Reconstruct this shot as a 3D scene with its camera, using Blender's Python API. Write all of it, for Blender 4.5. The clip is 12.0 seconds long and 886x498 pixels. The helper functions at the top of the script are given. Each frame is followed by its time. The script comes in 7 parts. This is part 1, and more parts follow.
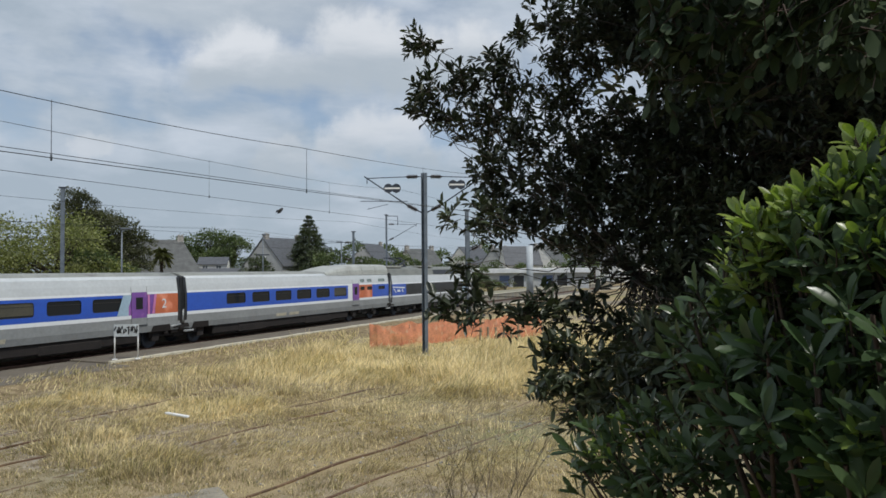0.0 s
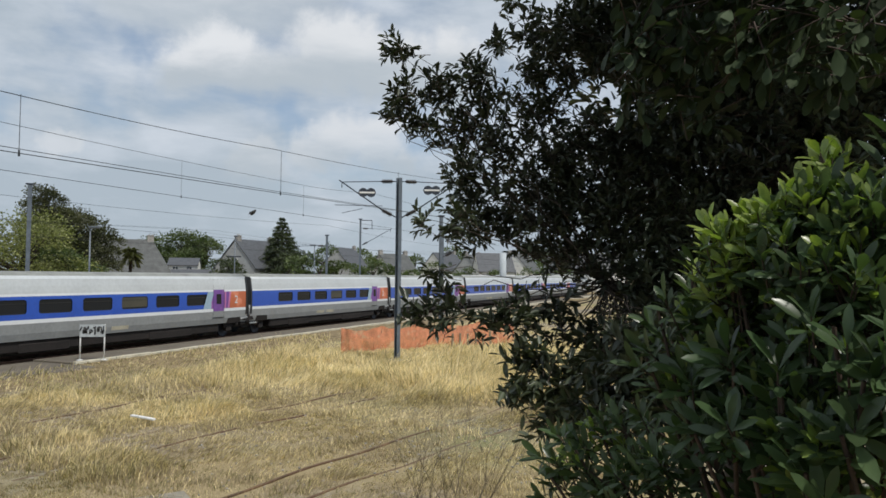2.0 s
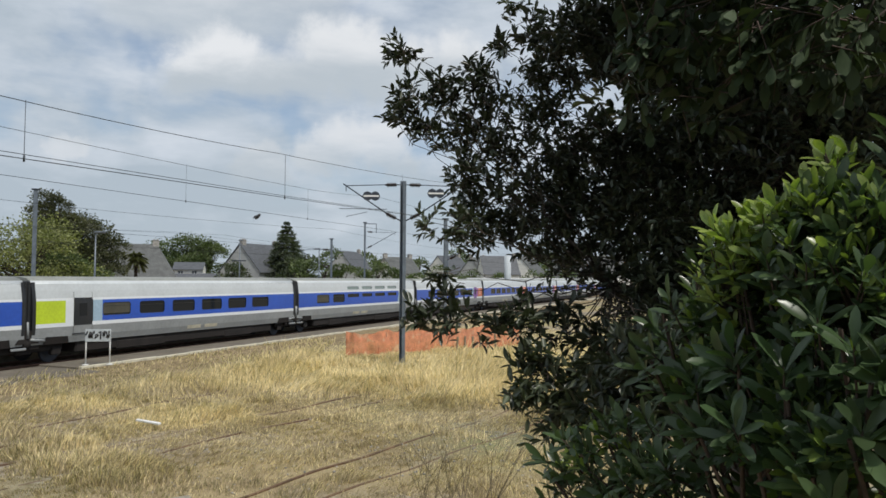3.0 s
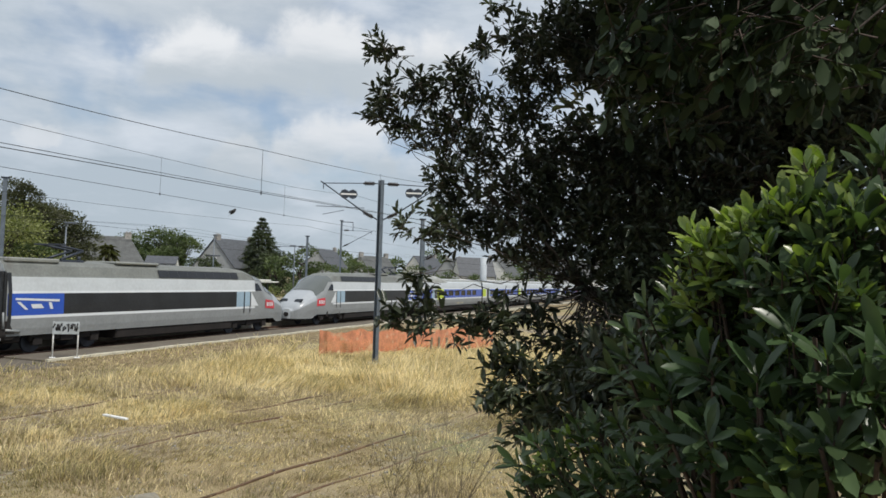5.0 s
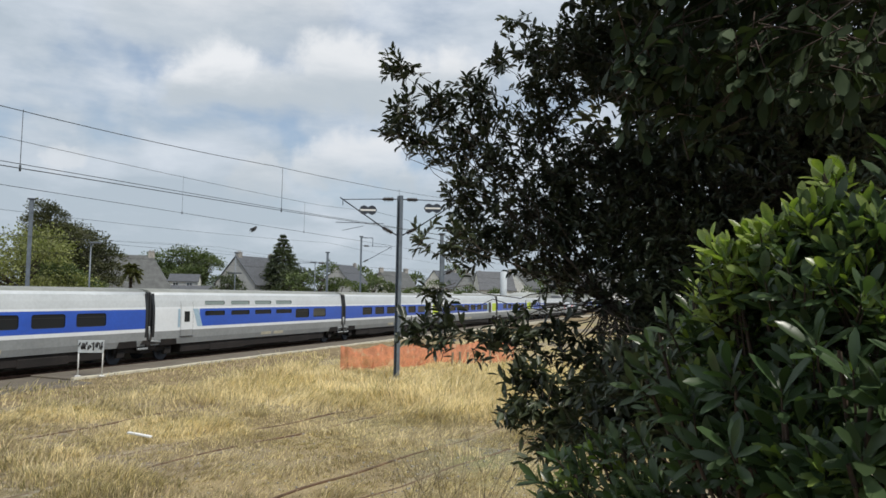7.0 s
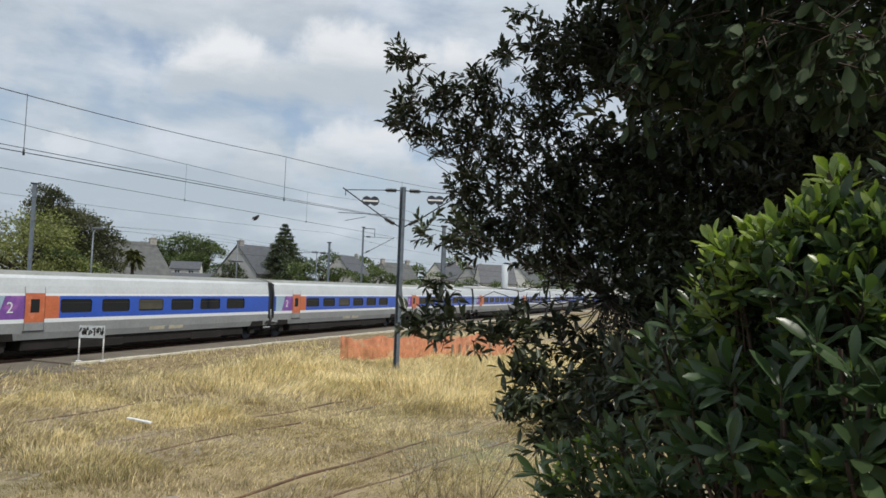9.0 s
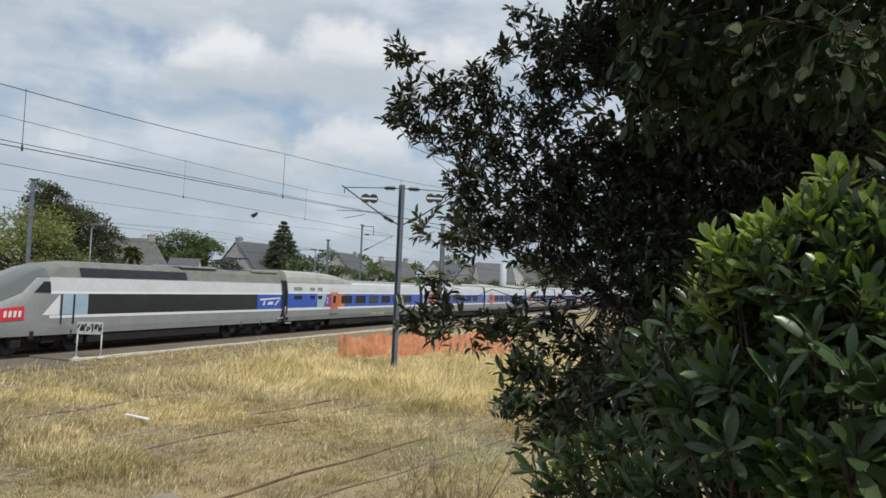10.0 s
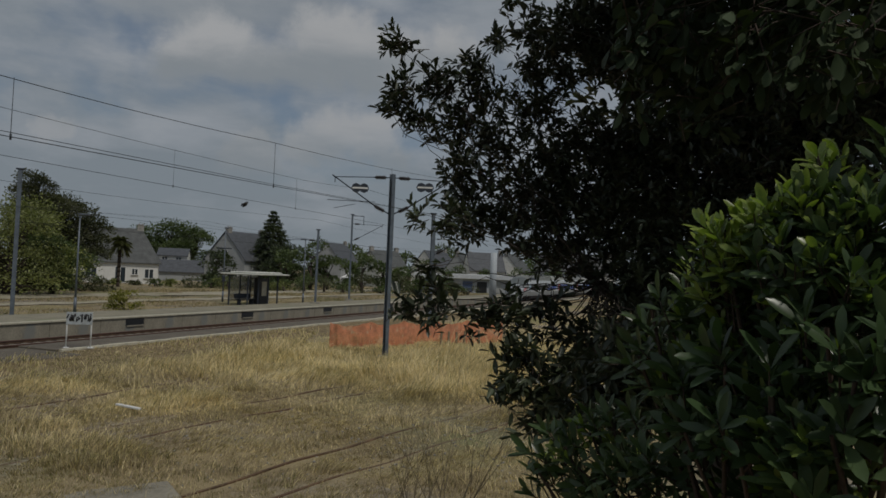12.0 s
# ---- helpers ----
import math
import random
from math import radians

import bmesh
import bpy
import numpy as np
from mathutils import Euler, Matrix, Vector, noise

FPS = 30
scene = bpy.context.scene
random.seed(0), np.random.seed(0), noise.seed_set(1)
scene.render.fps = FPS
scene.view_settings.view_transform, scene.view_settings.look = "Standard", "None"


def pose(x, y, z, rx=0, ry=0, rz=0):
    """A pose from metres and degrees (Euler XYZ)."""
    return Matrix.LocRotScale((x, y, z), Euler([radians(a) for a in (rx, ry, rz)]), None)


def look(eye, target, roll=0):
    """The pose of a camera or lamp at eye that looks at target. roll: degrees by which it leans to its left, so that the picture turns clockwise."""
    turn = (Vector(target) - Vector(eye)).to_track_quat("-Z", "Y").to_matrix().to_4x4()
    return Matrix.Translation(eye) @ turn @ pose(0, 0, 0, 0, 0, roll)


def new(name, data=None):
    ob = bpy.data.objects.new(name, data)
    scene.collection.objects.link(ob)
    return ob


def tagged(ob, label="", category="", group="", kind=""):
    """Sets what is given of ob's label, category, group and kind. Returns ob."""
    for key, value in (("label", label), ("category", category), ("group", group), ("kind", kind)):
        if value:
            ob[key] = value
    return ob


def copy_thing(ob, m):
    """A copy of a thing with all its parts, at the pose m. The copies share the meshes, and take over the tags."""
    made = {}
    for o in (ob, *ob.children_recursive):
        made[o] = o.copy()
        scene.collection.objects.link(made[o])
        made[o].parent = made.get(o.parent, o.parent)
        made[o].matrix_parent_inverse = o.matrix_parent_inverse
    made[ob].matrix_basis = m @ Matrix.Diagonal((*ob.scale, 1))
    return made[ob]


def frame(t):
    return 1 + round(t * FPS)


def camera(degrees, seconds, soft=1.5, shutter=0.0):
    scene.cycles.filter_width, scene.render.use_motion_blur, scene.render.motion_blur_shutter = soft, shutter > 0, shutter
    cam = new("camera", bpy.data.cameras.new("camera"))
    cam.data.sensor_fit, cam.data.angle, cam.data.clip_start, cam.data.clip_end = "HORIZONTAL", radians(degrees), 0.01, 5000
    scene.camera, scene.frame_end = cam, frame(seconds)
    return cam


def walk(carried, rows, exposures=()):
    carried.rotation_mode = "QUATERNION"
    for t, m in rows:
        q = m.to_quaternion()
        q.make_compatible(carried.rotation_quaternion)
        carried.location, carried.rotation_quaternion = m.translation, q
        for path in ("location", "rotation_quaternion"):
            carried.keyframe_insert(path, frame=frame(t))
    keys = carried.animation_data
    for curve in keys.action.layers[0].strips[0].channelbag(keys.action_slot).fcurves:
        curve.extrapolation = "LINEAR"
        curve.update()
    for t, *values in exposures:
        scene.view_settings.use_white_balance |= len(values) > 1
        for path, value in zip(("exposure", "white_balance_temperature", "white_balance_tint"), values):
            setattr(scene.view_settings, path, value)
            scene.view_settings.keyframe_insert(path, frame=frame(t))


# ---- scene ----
import itertools

# ---------------------------------------------------------------- camera
cam = camera(63.8, 12.0, soft=1.6)
EYE = (0.0, 0.0, 3.6)
PATH = [
    (0.0, 0.000, 0.000, 0.000, 1.70, 0.47, 0.00),
    (0.5, -0.002, -0.003, -0.001, 2.06, 0.13, -1.75),
    (1.0, -0.004, -0.010, 0.001, 2.30, -0.17, -2.13),
    (1.5, 0.001, -0.011, -0.001, 2.18, -0.44, -1.93),
    (2.0, 0.002, -0.006, -0.001, 2.16, -0.63, -2.14),
    (2.5, 0.008, -0.001, 0.000, 2.41, -0.16, -1.56),
    (4.5, 0.010, 0.030, -0.003, 2.39, -1.70, -3.32),
    (5.0, 0.010, 0.032, -0.003, 2.49, -1.77, -3.72),
    (5.5, 0.013, 0.031, -0.002, 2.56, -1.69, -4.03),
    (6.0, 0.014, 0.030, 0.002, 2.99, -1.18, -3.92),
    (6.5, 0.014, 0.033, 0.005, 3.38, -0.43, -3.03),
    (6.7, 0.014, 0.031, 0.004, 3.62, -0.69, -2.37),
    (8.5, 0.018, 0.025, 0.000, 3.17, -2.03, -2.17),
    (9.0, 0.013, 0.029, -0.002, 2.99, -2.15, -2.02),
    (9.5, 0.011, 0.026, -0.002, 3.28, -2.52, -2.03),
    (10.0, 0.015, 0.030, -0.006, 2.85, -2.44, -2.14),
    (10.5, 0.021, 0.029, -0.007, 2.39, -1.88, -2.88),
    (11.0, 0.014, 0.027, -0.009, 2.22, -2.23, -3.03),
    (11.5, 0.000, 0.016, -0.012, 2.01, -2.16, -3.04),
    (12.0, -0.011, -0.003, -0.019, 2.04, -2.31, -2.92),
]
EXPOSURE = 0.15
walk(cam, [(t, pose(EYE[0] + x, EYE[1] + y, EYE[2] + z, 90 + p, r, w)) for t, x, y, z, p, r, w in PATH],
     exposures=[(t, EXPOSURE + e, k, 10) for t, e, k in (
         (0.0, -0.18, 6210), (1.0, -0.19, 6300), (1.5, -0.20, 6340), (2.0, -0.08, 6390), (4.5, 0.0, 6430), (5.5, 0.04, 6430), (6.7, 0.04, 6430), (9.0, 0.02, 6430),
         (10.5, 0.0, 6450), (11.6, 0.0, 6450), (11.7, -0.1, 6470), (11.85, -0.8, 6470), (12.0, -1.32, 6470))])

# ---------------------------------------------------------------- track frame
HEADING = radians(23.5)          # the main line's direction, to the right of straight ahead
AWAY = 27.3                      # from the camera to the line's axis
UX, UY = math.sin(HEADING), math.cos(HEADING)
NX, NY = UY, -UX


def line(s, q, z=0.0):
    """A point s metres along the line, q metres from its axis towards the camera."""
    return Vector((UX * s + NX * (q - AWAY), UY * s + NY * (q - AWAY), z))


def along(s, q, z=0.0, turn=0.0):
    """A pose on the line: x along it, y away from the camera."""
    p = line(s, q, z)
    return pose(p.x, p.y, p.z, 0, 0, 90 - math.degrees(HEADING) + turn)


# ---------------------------------------------------------------- sky, sun
SUN_TO = Vector((0.36, -0.47, 0.88)).normalized()
world = bpy.data.worlds.new("sky")
scene.world = world
world.use_nodes = True


def build_sky():
    """Blue sky with broken cumulus: puffs lit from above, grey undersides, thin veil between."""
    nt = world.node_tree
    nt.nodes.clear()
    N, Lk = nt.nodes.new, nt.links.new
    out, bg = N("ShaderNodeOutputWorld"), N("ShaderNodeBackground")
    sky = N("ShaderNodeTexSky")
    sky.sky_type, sky.sun_disc = "NISHITA", False
    sky.sun_elevation = math.asin(SUN_TO.z)
    sky.sun_rotation = math.atan2(SUN_TO.x, SUN_TO.y)
    co = N("ShaderNodeTexCoord")

    def mapped(shift, stretch):
        mp = N("ShaderNodeMapping")
        mp.inputs["Location"].default_value, mp.inputs["Scale"].default_value = shift, stretch
        Lk(co.outputs["Generated"], mp.inputs[0])
        return mp

    def noise_at(src, scale, detail, rough, dist=0.0):
        n = N("ShaderNodeTexNoise")
        n.inputs["Scale"].default_value, n.inputs["Detail"].default_value = scale, detail
        n.inputs["Roughness"].default_value, n.inputs["Distortion"].default_value = rough, dist
        Lk(src.outputs[0], n.inputs["Vector"])
        return n.outputs["Fac"]

    def calc(op, a, b_):
        m = N("ShaderNodeMath")
        m.operation = op
        for i, v in enumerate((a, b_)):
            if isinstance(v, (int, float)):
                m.inputs[i].default_value = v
            else:
                Lk(v, m.inputs[i])
        return m.outputs[0]

    def span(v, a, b_, c, d):
        m = N("ShaderNodeMapRange")
        m.interpolation_type = "SMOOTHSTEP"
        for key, val in (("From Min", a), ("From Max", b_), ("To Min", c), ("To Max", d)):
            m.inputs[key].default_value = val
        Lk(v, m.inputs["Value"])
        return m.outputs[0]

    def blob(way, size, height):
        """A rounded swelling (or gap) in the cloud cover round a direction."""
        wob = N("ShaderNodeVectorMath"); wob.operation = "MULTIPLY_ADD"
        nz = N("ShaderNodeTexNoise"); nz.inputs["Scale"].default_value, nz.inputs["Detail"].default_value = 9.0, 4
        Lk(co.outputs["Generated"], nz.inputs["Vector"])
        wob.inputs[1].default_value = (0.24, 0.24, 0.24)
        Lk(nz.outputs["Color"], wob.inputs[0]); Lk(co.outputs["Generated"], wob.inputs[2])
        ds = N("ShaderNodeVectorMath"); ds.operation = "DISTANCE"
        c = Vector(way).normalized() + Vector((0.12, 0.12, 0.12))
        ds.inputs[1].default_value = c
        Lk(wob.outputs[0], ds.inputs[0])
        return span(ds.outputs["Value"], 0.0, size, height, 0.0)

    low = (1.0, 1.0, 2.3)
    p0, p1 = mapped((SKY_X, SKY_Y, 0.3), low), mapped((SKY_X, SKY_Y, 0.3 + 0.075), low)
    n0, n1 = noise_at(p0, 2.1, 9, 0.56, 0.15), noise_at(p1, 2.1, 3, 0.5, 0.15)
    wide = noise_at(mapped((0.4, 1.1, 0.0), (1, 1, 2.6)), 1.1, 3, 0.5)
    fine = noise_at(mapped((1.3, 0.2, 0.7), (1, 1, 3.0)), 6.5, 7, 0.58, 0.2)
    gaps = blob((-0.378, 1.0, 0.309), 0.055, -0.16)
    for way, size, height in (((-0.218, 1.0, 0.234), 0.07, -0.15), ((-0.150, 1.0, 0.215), 0.07, -0.14), ((-0.502, 1.0, 0.353), 0.08, -0.10),
                              ((-0.553, 1.0, 0.237), 0.09, -0.13), ((-0.011, 1.0, 0.162), 0.06, -0.14), ((-0.408, 1.0, 0.197), 0.055, -0.10), ((-0.452, 1.0, 0.249), 0.07, -0.10)):
        gaps = calc("ADD", gaps, blob(way, size, height))
    dens = calc("ADD", calc("ADD", n0, calc("MULTIPLY", calc("SUBTRACT", wide, 0.5), 0.45)), gaps)
    dens = calc("ADD", dens, calc("MULTIPLY", calc("SUBTRACT", fine, 0.5), 0.22))
    high = N("ShaderNodeSeparateXYZ")
    Lk(co.outputs["Generated"], high.inputs[0])
    cover = span(calc("ADD", dens, span(high.outputs[2], 0.03, 0.18, 0.22, 0.0)), 0.32, 0.55, 0.36, 0.97)
    lit = calc("ADD", calc("MULTIPLY", calc("SUBTRACT", dens, n1), 1.1), 0.44)
    lit = calc("SUBTRACT", lit, span(high.outputs[2], 0.04, 0.22, 0.25, 0.0))
    lit = calc("ADD", lit, calc("MULTIPLY", calc("SUBTRACT", fine, 0.5), 0.8))
    tone = N("ShaderNodeValToRGB")
    e = tone.color_ramp.elements
    e[0].position, e[0].color = 0.18, (0.485, 0.56, 0.63, 1)
    e[1].position, e[1].color = 0.85, (0.88, 0.91, 0.94, 1)
    mid = e.new(0.5)
    mid.color = (0.66, 0.72, 0.79, 1)
    Lk(lit, tone.inputs[0])

    def times(col, k):
        m = N("ShaderNodeMix"); m.data_type = "RGBA"; m.blend_type = "MULTIPLY"
        m.inputs["Factor"].default_value = 1.0
        m.inputs["B"].default_value = (k, k, k, 1)
        Lk(col, m.inputs["A"])
        return m.outputs["Result"]
    mix = N("ShaderNodeMix"); mix.data_type = "RGBA"
    Lk(cover, mix.inputs["Factor"])
    Lk(times(sky.outputs[0], BLUE), mix.inputs["A"]); Lk(times(tone.outputs[0], CLOUD), mix.inputs["B"])
    col = mix.outputs["Result"]
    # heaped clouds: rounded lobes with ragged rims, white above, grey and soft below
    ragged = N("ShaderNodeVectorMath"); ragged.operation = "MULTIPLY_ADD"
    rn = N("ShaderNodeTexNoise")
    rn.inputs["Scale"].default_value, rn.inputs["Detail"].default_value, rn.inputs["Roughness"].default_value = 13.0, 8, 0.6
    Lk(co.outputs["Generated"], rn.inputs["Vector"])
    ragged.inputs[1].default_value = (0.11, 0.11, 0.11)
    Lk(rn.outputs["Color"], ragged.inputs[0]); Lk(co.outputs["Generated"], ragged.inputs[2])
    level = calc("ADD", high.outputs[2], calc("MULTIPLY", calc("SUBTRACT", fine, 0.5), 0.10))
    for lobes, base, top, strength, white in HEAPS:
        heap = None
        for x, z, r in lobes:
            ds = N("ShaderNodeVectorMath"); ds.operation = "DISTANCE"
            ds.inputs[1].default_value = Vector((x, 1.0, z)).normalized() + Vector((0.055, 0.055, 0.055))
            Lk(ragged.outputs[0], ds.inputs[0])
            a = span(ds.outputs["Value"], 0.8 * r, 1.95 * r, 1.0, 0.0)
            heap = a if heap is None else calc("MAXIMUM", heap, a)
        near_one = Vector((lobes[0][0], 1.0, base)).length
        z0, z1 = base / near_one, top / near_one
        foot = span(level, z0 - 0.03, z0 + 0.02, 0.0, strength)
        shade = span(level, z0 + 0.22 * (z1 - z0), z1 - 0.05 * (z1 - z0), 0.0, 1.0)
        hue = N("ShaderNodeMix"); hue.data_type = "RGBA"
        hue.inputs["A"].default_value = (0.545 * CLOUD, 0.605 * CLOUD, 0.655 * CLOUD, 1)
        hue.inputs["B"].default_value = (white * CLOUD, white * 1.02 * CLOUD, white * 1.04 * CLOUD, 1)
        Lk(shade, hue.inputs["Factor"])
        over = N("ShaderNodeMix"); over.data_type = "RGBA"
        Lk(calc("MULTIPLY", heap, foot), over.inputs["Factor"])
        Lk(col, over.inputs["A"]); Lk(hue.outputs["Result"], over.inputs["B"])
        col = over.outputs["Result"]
    Lk(col, bg.inputs["Color"])
    bg.inputs["Strength"].default_value = 1.0
    Lk(bg.outputs[0], out.inputs[0])


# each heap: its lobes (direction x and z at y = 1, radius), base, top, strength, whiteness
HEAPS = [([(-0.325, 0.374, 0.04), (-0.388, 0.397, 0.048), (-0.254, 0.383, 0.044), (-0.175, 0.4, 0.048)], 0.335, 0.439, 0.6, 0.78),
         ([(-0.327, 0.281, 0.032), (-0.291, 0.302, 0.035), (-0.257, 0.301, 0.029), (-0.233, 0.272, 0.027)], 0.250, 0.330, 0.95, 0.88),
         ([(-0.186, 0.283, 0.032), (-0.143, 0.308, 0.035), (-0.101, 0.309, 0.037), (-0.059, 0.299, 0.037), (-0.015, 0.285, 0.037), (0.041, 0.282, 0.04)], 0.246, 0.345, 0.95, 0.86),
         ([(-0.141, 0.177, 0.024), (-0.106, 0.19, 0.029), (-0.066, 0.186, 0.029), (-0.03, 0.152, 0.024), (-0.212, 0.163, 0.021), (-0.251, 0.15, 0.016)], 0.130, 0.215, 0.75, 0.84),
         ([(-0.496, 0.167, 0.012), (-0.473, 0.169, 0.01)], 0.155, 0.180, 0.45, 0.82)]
SKY_X, SKY_Y, CLOUD, BLUE = 2.1, 0.4, 0.84, 0.105
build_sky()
sun = new("sun", bpy.data.lights.new("sun", "SUN"))
sun.data.energy, sun.data.angle, sun.data.color = 2.9, radians(2.0), (1.0, 0.95, 0.86)
sun.matrix_basis = look((0, 0, 60), Vector((0, 0, 60)) - SUN_TO)

# ---------------------------------------------------------------- materials
MATS = {}


def mat(name, color, rough=0.6, metal=0.0, vary=0.12, scale=3.0, bump=0.0, bump_scale=40.0, color2=None, spot=None,
        trans=0.0, coat=0.0, spec=0.5, island=0.0, stretch=None, patch=None, tint=(1.6, 1.9, 0.7)):
    """A surface: colour broken up at two scales (broad stains and fine grain), with relief."""
    if name in MATS:
        return MATS[name]
    m = bpy.data.materials.new(name)
    m.use_nodes = True
    nt = m.node_tree
    N, Lk = nt.nodes.new, nt.links.new
    b = nt.nodes["Principled BSDF"]
    b.inputs["Roughness"].default_value, b.inputs["Metallic"].default_value = rough, metal
    b.inputs["Specular IOR Level"].default_value = spec
    if coat:
        b.inputs["Coat Weight"].default_value, b.inputs["Coat Roughness"].default_value = coat, 0.08
    co = N("ShaderNodeTexCoord")
    src = co.outputs["Object"]
    if stretch:
        mp = N("ShaderNodeMapping"); mp.inputs["Scale"].default_value = stretch
        Lk(src, mp.inputs[0]); src = mp.outputs[0]
    n1, n2 = N("ShaderNodeTexNoise"), N("ShaderNodeTexNoise")
    n1.inputs["Scale"].default_value, n1.inputs["Detail"].default_value = scale, 5
    n2.inputs["Scale"].default_value, n2.inputs["Detail"].default_value = scale * 9, 3
    Lk(src, n1.inputs["Vector"]); Lk(src, n2.inputs["Vector"])
    c2 = color2 or tuple(c * (1 - 2.2 * vary) for c in color)
    r = N("ShaderNodeValToRGB")
    lo, hi = patch or (0.3, 0.7)
    r.color_ramp.elements[0].position, r.color_ramp.elements[1].position = lo, hi
    r.color_ramp.elements[0].color, r.color_ramp.elements[1].color = (*c2, 1), (*color, 1)
    Lk(n1.outputs["Fac"], r.inputs[0])
    fine = N("ShaderNodeMix"); fine.data_type = "RGBA"; fine.blend_type = "MULTIPLY"
    fr = N("ShaderNodeMapRange")
    fr.inputs["From Min"].default_value, fr.inputs["From Max"].default_value = 0.3, 0.7
    fr.inputs["To Min"].default_value, fr.inputs["To Max"].default_value = 1 - vary * 1.6, 1 + vary * 0.6
    Lk(n2.outputs["Fac"], fr.inputs["Value"])
    fine.inputs["Factor"].default_value = 1.0
    Lk(r.outputs[0], fine.inputs["A"]); Lk(fr.outputs[0], fine.inputs["B"])
    col = fine.outputs["Result"]
    if island:
        g = N("ShaderNodeNewGeometry")
        oi = N("ShaderNodeObjectInfo")
        ad = N("ShaderNodeMath"); ad.operation = "ADD"
        Lk(g.outputs["Random Per Island"], ad.inputs[0]); Lk(oi.outputs["Random"], ad.inputs[1])
        fc = N("ShaderNodeMath"); fc.operation = "FRACT"; Lk(ad.outputs[0], fc.inputs[0])
        mr = N("ShaderNodeMapRange")
        mr.inputs["To Min"].default_value, mr.inputs["To Max"].default_value = 1 - island, 1 + island
        Lk(fc.outputs[0], mr.inputs["Value"])
        mu = N("ShaderNodeMix"); mu.data_type = "RGBA"; mu.blend_type = "MULTIPLY"; mu.inputs["Factor"].default_value = 1.0
        Lk(col, mu.inputs["A"]); Lk(mr.outputs[0], mu.inputs["B"])
        col = mu.outputs["Result"]
    if spot:
        sc, sz, width = spot
        n3 = N("ShaderNodeTexNoise"); n3.inputs["Scale"].default_value, n3.inputs["Detail"].default_value = sz, 6
        Lk(src, n3.inputs["Vector"])
        r3 = N("ShaderNodeValToRGB")
        r3.color_ramp.elements[0].position, r3.color_ramp.elements[1].position = width, width + 0.1
        Lk(n3.outputs["Fac"], r3.inputs[0])
        mx = N("ShaderNodeMix"); mx.data_type = "RGBA"; mx.inputs["B"].default_value = (*sc, 1)
        Lk(r3.outputs[0], mx.inputs["Factor"]); Lk(col, mx.inputs["A"])
        col = mx.outputs["Result"]
    Lk(col, b.inputs["Base Color"])
    if bump:
        bp = N("ShaderNodeBump"); bp.inputs["Strength"].default_value = bump; bp.inputs["Distance"].default_value = 0.02
        nb = N("ShaderNodeTexNoise"); nb.inputs["Scale"].default_value, nb.inputs["Detail"].default_value = bump_scale, 4
        Lk(src, nb.inputs["Vector"]); Lk(nb.outputs["Fac"], bp.inputs["Height"]); Lk(bp.outputs[0], b.inputs["Normal"])
    if trans:
        t = N("ShaderNodeBsdfTranslucent")
        tc = N("ShaderNodeMix"); tc.data_type = "RGBA"; tc.blend_type = "MULTIPLY"; tc.inputs["Factor"].default_value = 1.0
        tc.inputs["B"].default_value = (*tint, 1)
        Lk(col, tc.inputs["A"]); Lk(tc.outputs["Result"], t.inputs["Color"])
        ms = N("ShaderNodeMixShader"); ms.inputs[0].default_value = trans
        Lk(b.outputs[0], ms.inputs[1]); Lk(t.outputs[0], ms.inputs[2])
        Lk(ms.outputs[0], nt.nodes["Material Output"].inputs[0])
    MATS[name] = m
    return m


def glass(name, tint, rough=0.04, shine=0.5):
    m = bpy.data.materials.new(name)
    m.use_nodes = True
    b = m.node_tree.nodes["Principled BSDF"]
    b.inputs["Base Color"].default_value = (*tint, 1)
    b.inputs["Roughness"].default_value = rough
    b.inputs["Specular IOR Level"].default_value = shine
    b.inputs["Coat Weight"].default_value = 0.6 * shine - 0.1
    MATS[name] = m
    return m


TR_WHITE = mat("train_white", (0.53, 0.56, 0.575), 0.32, 0, 0.05, 0.8, coat=0.3)
TR_STRIPE = mat("train_stripe", (0.68, 0.71, 0.735), 0.3, 0, 0.03, 0.8)
TR_BLUE = mat("train_blue", (0.018, 0.085, 0.47), 0.3, 0, 0.06, 0.8, coat=0.35)
TR_GREY = mat("train_grey", (0.27, 0.285, 0.29), 0.42, 0, 0.08, 0.9, spot=((0.25, 0.25, 0.24), 0.7, 0.62))
TR_ROOF = mat("train_roof", (0.28, 0.29, 0.265), 0.6, 0, 0.12, 1.1, spot=((0.16, 0.155, 0.15), 0.9, 0.6))
TR_POWER_ROOF = mat("power_car_roof", (0.195, 0.205, 0.19), 0.6, 0, 0.12, 1.1, spot=((0.14, 0.14, 0.13), 0.9, 0.58))
TR_FAIRING = mat("roof_fairing", (0.40, 0.415, 0.39), 0.55, 0, 0.10, 0.9, spot=((0.30, 0.30, 0.27), 0.8, 0.6))
TR_DARK = mat("train_black", (0.022, 0.024, 0.028), 0.45, 0, 0.2, 1.2)
TR_UNDER = mat("underframe", (0.020, 0.015, 0.013), 0.85, 0, 0.25, 2.0, bump=0.3, bump_scale=12)
TR_ORANGE = mat("train_orange", (0.55, 0.15, 0.065), 0.35, 0, 0.1, 1.4, spot=((0.66, 0.24, 0.14), 1.3, 0.55))
TR_PURPLE = mat("train_purple", (0.19, 0.075, 0.33), 0.35, 0, 0.1, 1.4, spot=((0.30, 0.11, 0.36), 1.3, 0.56))
TR_LIME = mat("train_lime", (0.52, 0.66, 0.03), 0.35, 0, 0.08, 1.4)
TR_PALE = mat("train_pale_blue", (0.34, 0.47, 0.58), 0.35, 0, 0.08, 1.4)
